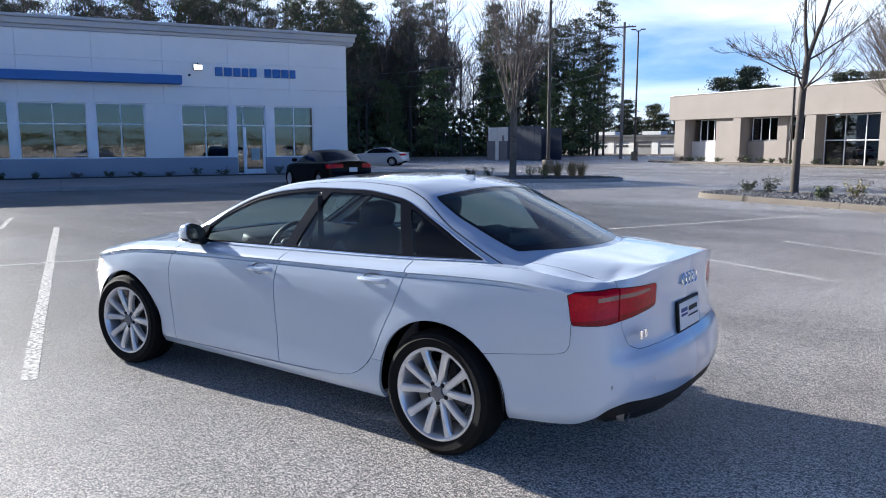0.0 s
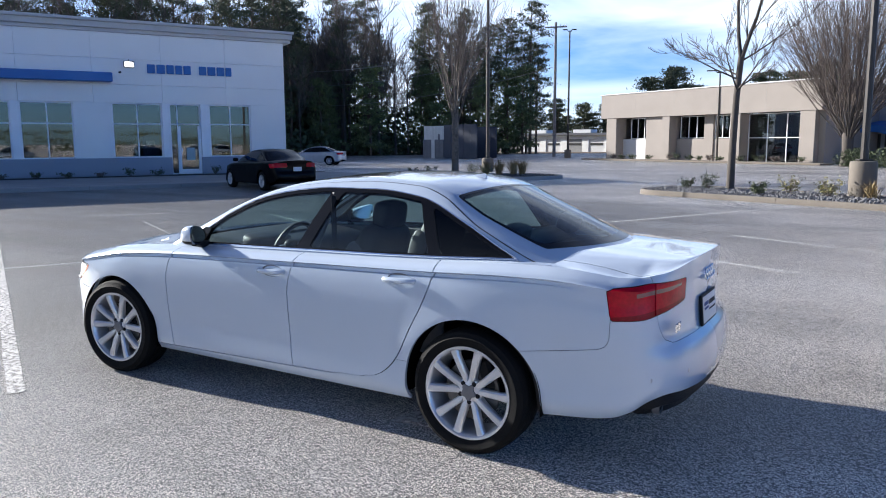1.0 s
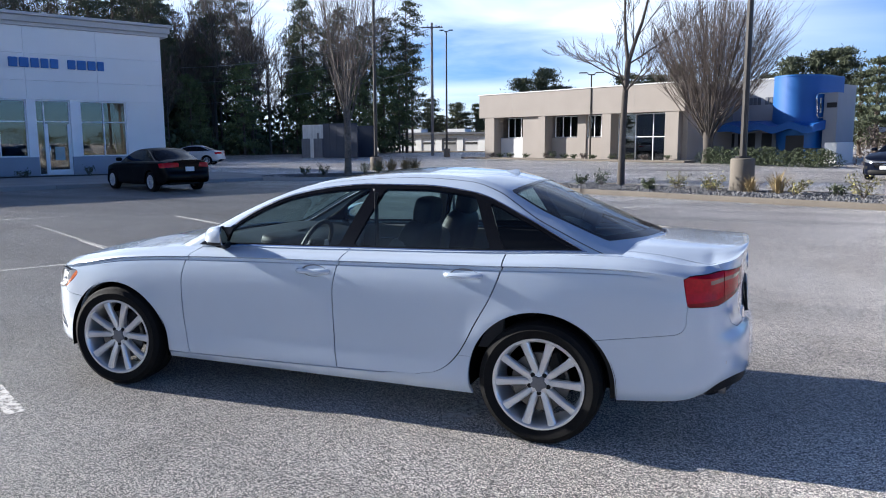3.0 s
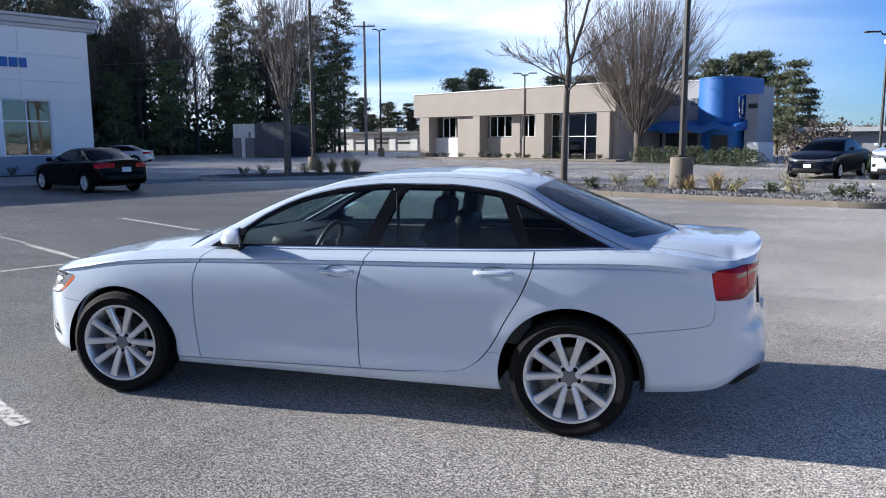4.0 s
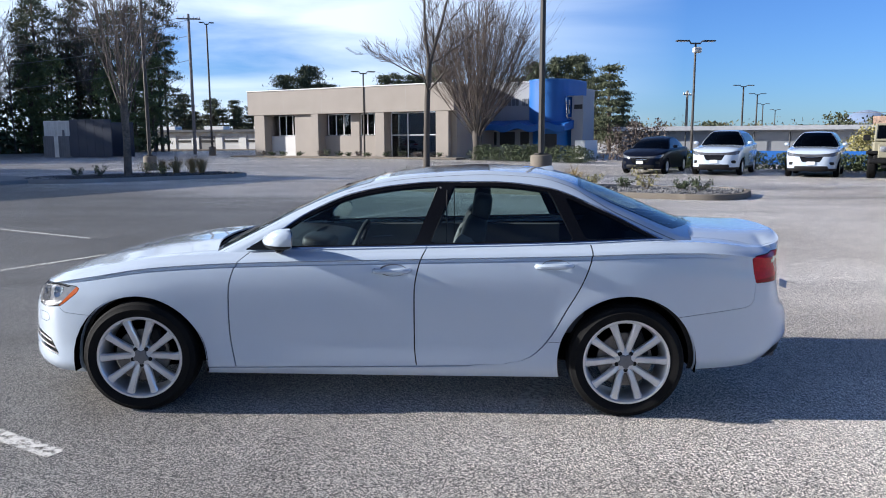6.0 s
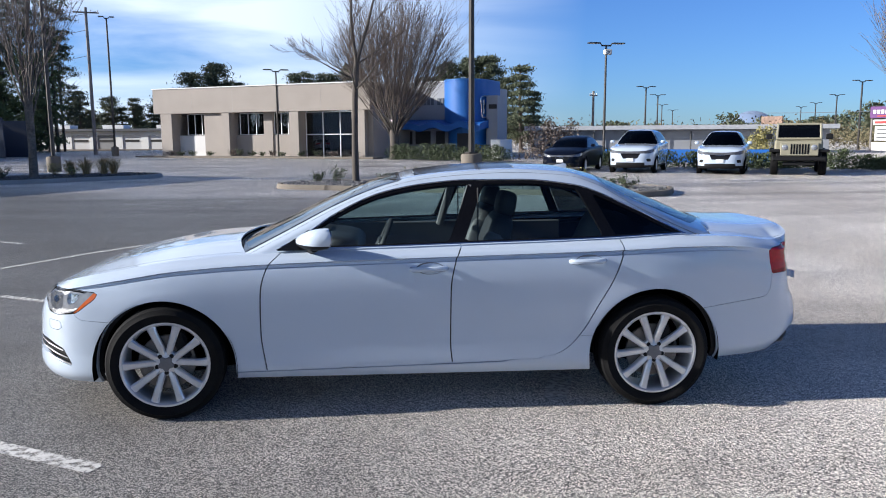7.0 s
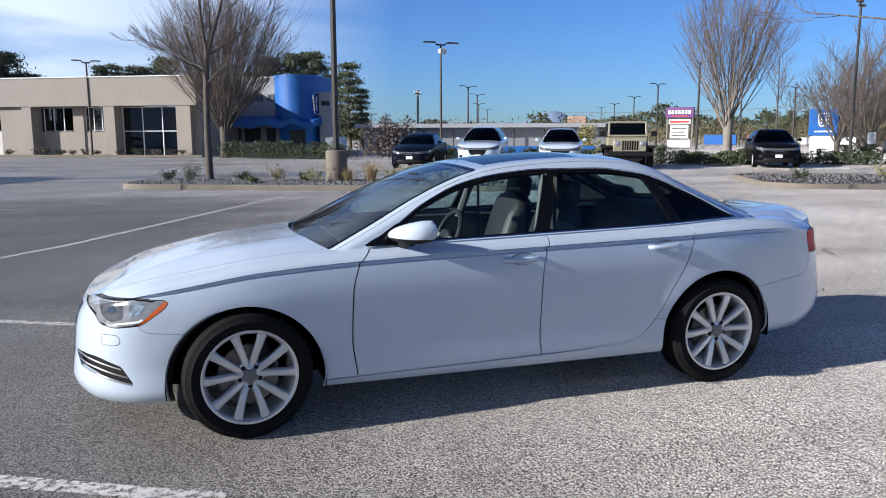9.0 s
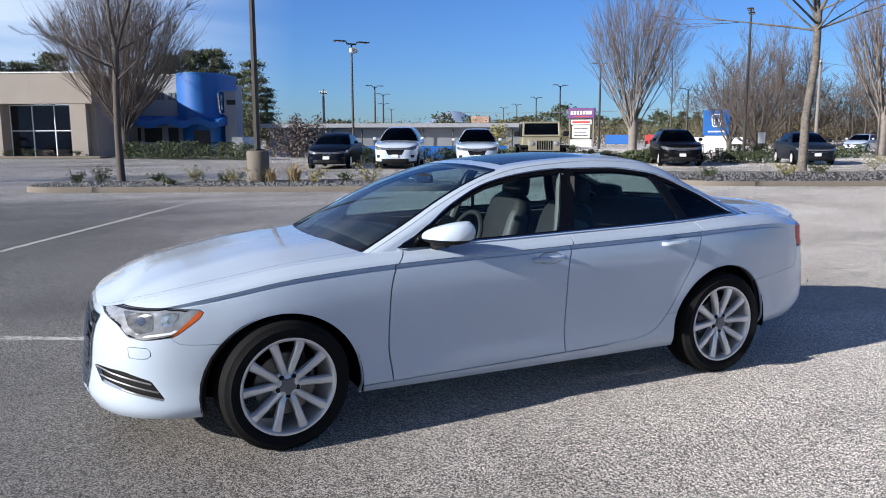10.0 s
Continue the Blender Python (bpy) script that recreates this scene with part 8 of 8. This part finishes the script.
ha = Vector((8.15, 29.7, 0)) + D1 * 5.6
for k, (s0, s1) in enumerate(((-1.5, 2.4), (2.0, 6.0), (5.6, 9.0), (8.6, 13.0), (12.6, 16.4), (16, 22))):
    p, q = ha + D2 * s0, ha + D2 * s1
    hedge("low dark green juniper hedge behind the parked cars", (p.x, p.y), (q.x, q.y), 1.7, 0.95 if k < 4 else 0.7, 4200, 50 + k, EVERGREEN, 0.12)
hedge("dark green hedge before the blue showroom", (0.3, 50.2), (7.6, 42.8), 2.2, 1.15, 11000, 60, EVERGREEN, 0.11)
hedge("dark green hedge beside the bare trees", (34.5, 30.8), (41.5, 27.0), 1.8, 0.9, 2600, 61)
hedge("round olive shrub behind the off-road car", (22.2, 41.0), (23.6, 40.2), 2.4, 2.1, 1800, 62, DRY_LEAF)
hedge("brown leafless shrubs by the long shed", (9.5, 47.0), (13.0, 46.0), 2.5, 3.0, 2200, 63, TWIG, 0.2)


def shrub(p, r, h, n, seed, material, label, size=0.07, z0=0.13, name="shrub"):
    g = random.Random(seed)
    S_ = thing(name, label, "shrub", pose(p[0], p[1], z0), "small planted shrubs")
    st = Mesh()
    tips = []
    for k in range(9):
        a = g.uniform(0, 6.28)
        t = Vector((math.cos(a) * r * g.uniform(0.3, 1), math.sin(a) * r * g.uniform(0.3, 1), h * g.uniform(0.6, 1.0)))
        st.join(tube([(0, 0, 0), tuple(t * 0.55 + Vector((0, 0, 0.08 * h))), tuple(t)], [0.012, 0.008, 0.004], 4, False))
        tips.append(t)
    part("stem", st, TWIG, S_, "thin brown stems")

    def place(q):
        t = tips[q.randrange(len(tips))]
        return t * q.uniform(0.35, 1.05) + Vector((q.gauss(0, 0.16 * r), q.gauss(0, 0.16 * r), q.gauss(0, 0.10 * h)))
    tagged(part("foliage", leaf_cloud(g, n, place, size, 0.4), material, S_, "small leaves", 0), kind="stuff")
    return S_


def tuft(p, h, n, seed, z0=0.12):
    g = random.Random(seed)
    S_ = thing("grass_tuft", "dry straw-coloured ornamental grass tuft", "grass", pose(p[0], p[1], z0), "dry grass tufts")
    me = Mesh()
    for k in range(n):
        a, s = g.uniform(0, 6.28), g.uniform(0.05, 0.7)
        d = Vector((math.cos(a) * math.sin(s), math.sin(a) * math.sin(s), math.cos(s)))
        L = h * g.uniform(0.6, 1.1)
        sd = Vector((-math.sin(a), math.cos(a), 0)) * 0.008
        b = Vector((g.gauss(0, 0.06), g.gauss(0, 0.06), 0))
        m_ = b + d * L * 0.6
        e = b + d * L + Vector((math.cos(a), math.sin(a), -0.6)) * L * 0.18
        me.add([b - sd, b + sd, m_ + sd, m_ - sd, e], [(0, 1, 2, 3), (3, 2, 4)])
    tagged(part("blade_tuft", me, STRAW, S_, "", 0), kind="stuff")


B_AX = Vector((math.cos(radians(-25)), math.sin(radians(-25)), 0))
B_N = Vector((-B_AX.y, B_AX.x, 0))
for k, (u, v, r, h, kind) in enumerate(((-5.2, 0.1, 0.3, 0.35, 0), (-4.5, 0.2, 0.35, 0.5, 0), (-3.0, 0.6, 0.3, 0.3, 0), (-1.6, -0.1, 0.42, 0.55, 1), (-0.9, 0.5, 0.3, 0.3, 0), (-0.4, -0.2, 0.42, 0.5, 1), (0.6, 0.0, 0.4, 0.4, 2), (1.25, 0.2, 0.5, 0.6, 2), (1.9, -0.3, 0.4, 0.45, 1), (2.8, 0.3, 0.3, 0.3, 0), (3.6, -0.3, 0.48, 0.62, 1), (4.5, 0.0, 0.3, 0.3, 0), (5.1, -0.5, 0.4, 0.4, 0), (-2.2, -0.7, 0.25, 0.22, 0))):
    q = Vector((2.2, 18.35, 0)) + B_AX * u + B_N * v
    if kind == 2:
        tuft((q.x, q.y), h + 0.2, 130, 100 + k)
    else:
        shrub((q.x, q.y), r, h, 220, 100 + k, DRY_LEAF if kind == 1 else EVERGREEN, "small yellow-green shrub among rock chips" if kind == 1 else "small sparse dark green shrub among rock chips")
A_AX = Vector((math.cos(radians(39)), math.sin(radians(39)), 0))
for k, (u, v, r, h, kind) in enumerate(((-2.4, 0.2, 0.3, 0.4, 0), (-1.6, -0.3, 0.35, 0.5, 0), (0.4, 0.4, 0.4, 0.5, 1), (0.9, -0.2, 0.45, 0.45, 1), (1.7, 0.6, 0.5, 0.6, 2), (2.3, 0.2, 0.5, 0.7, 2), (2.8, 0.5, 0.5, 0.6, 2), (1.2, 0.9, 0.5, 0.5, 2))):
    q = Vector((-13.7, 26.0, 0)) + A_AX * u + Vector((-A_AX.y, A_AX.x, 0)) * v
    if kind == 2:
        tuft((q.x, q.y), h + 0.35, 170, 130 + k)
    else:
        shrub((q.x, q.y), r, h, 240, 130 + k, DRY_LEAF if kind == 1 else EVERGREEN, "small yellow-green shrub in mulch" if kind == 1 else "small sparse dark shrub in mulch")
for k, (x, y, r, h, kind) in enumerate(((16.2, 14.2, 0.35, 0.35, 0), (18.8, 13.4, 0.5, 0.45, 1), (21.2, 14.0, 0.4, 0.35, 0), (25.6, 15.0, 0.6, 0.6, 1), (27.2, 14.2, 0.5, 0.5, 0), (28.6, 13.6, 0.6, 0.5, 1), (24.4, 12.3, 0.4, 0.3, 0), (30.5, 11.0, 0.5, 0.45, 1))):
    shrub((x, y), r, h, 260, 150 + k, DRY_LEAF if kind else EVERGREEN, "small yellow-green shrub in the wide island" if kind else "small dark shrub in the wide island")
m1 = M1
for k in range(14):
    x = -1.0 - 1.35 * k - rng.uniform(0, 0.4)
    if -6.0 < x < -4.2:
        continue
    q = m1 @ Vector((x, -0.75, 0))
    shrub((q.x, q.y), rng.uniform(0.22, 0.4), rng.uniform(0.25, 0.7 if x > -9 else 0.35), 160, 170 + k, EVERGREEN if k % 3 else TWIG, "small shrub in the planting strip at the wall", 0.08)
m2 = M2
for k, x in enumerate((2.0, 3.2, 4.4, 6.2, 8.6, 9.4, 10.6, 11.6, 12.6, 13.6, 15.4, 17.0, 18.4, 20.4)):
    q = m2 @ Vector((x, -0.5, 0))
    shrub((q.x, q.y), 0.45, rng.uniform(0.35, 0.6), 150, 200 + k, EVERGREEN if k % 4 else TWIG, "small clipped shrub before the beige wall", 0.12)
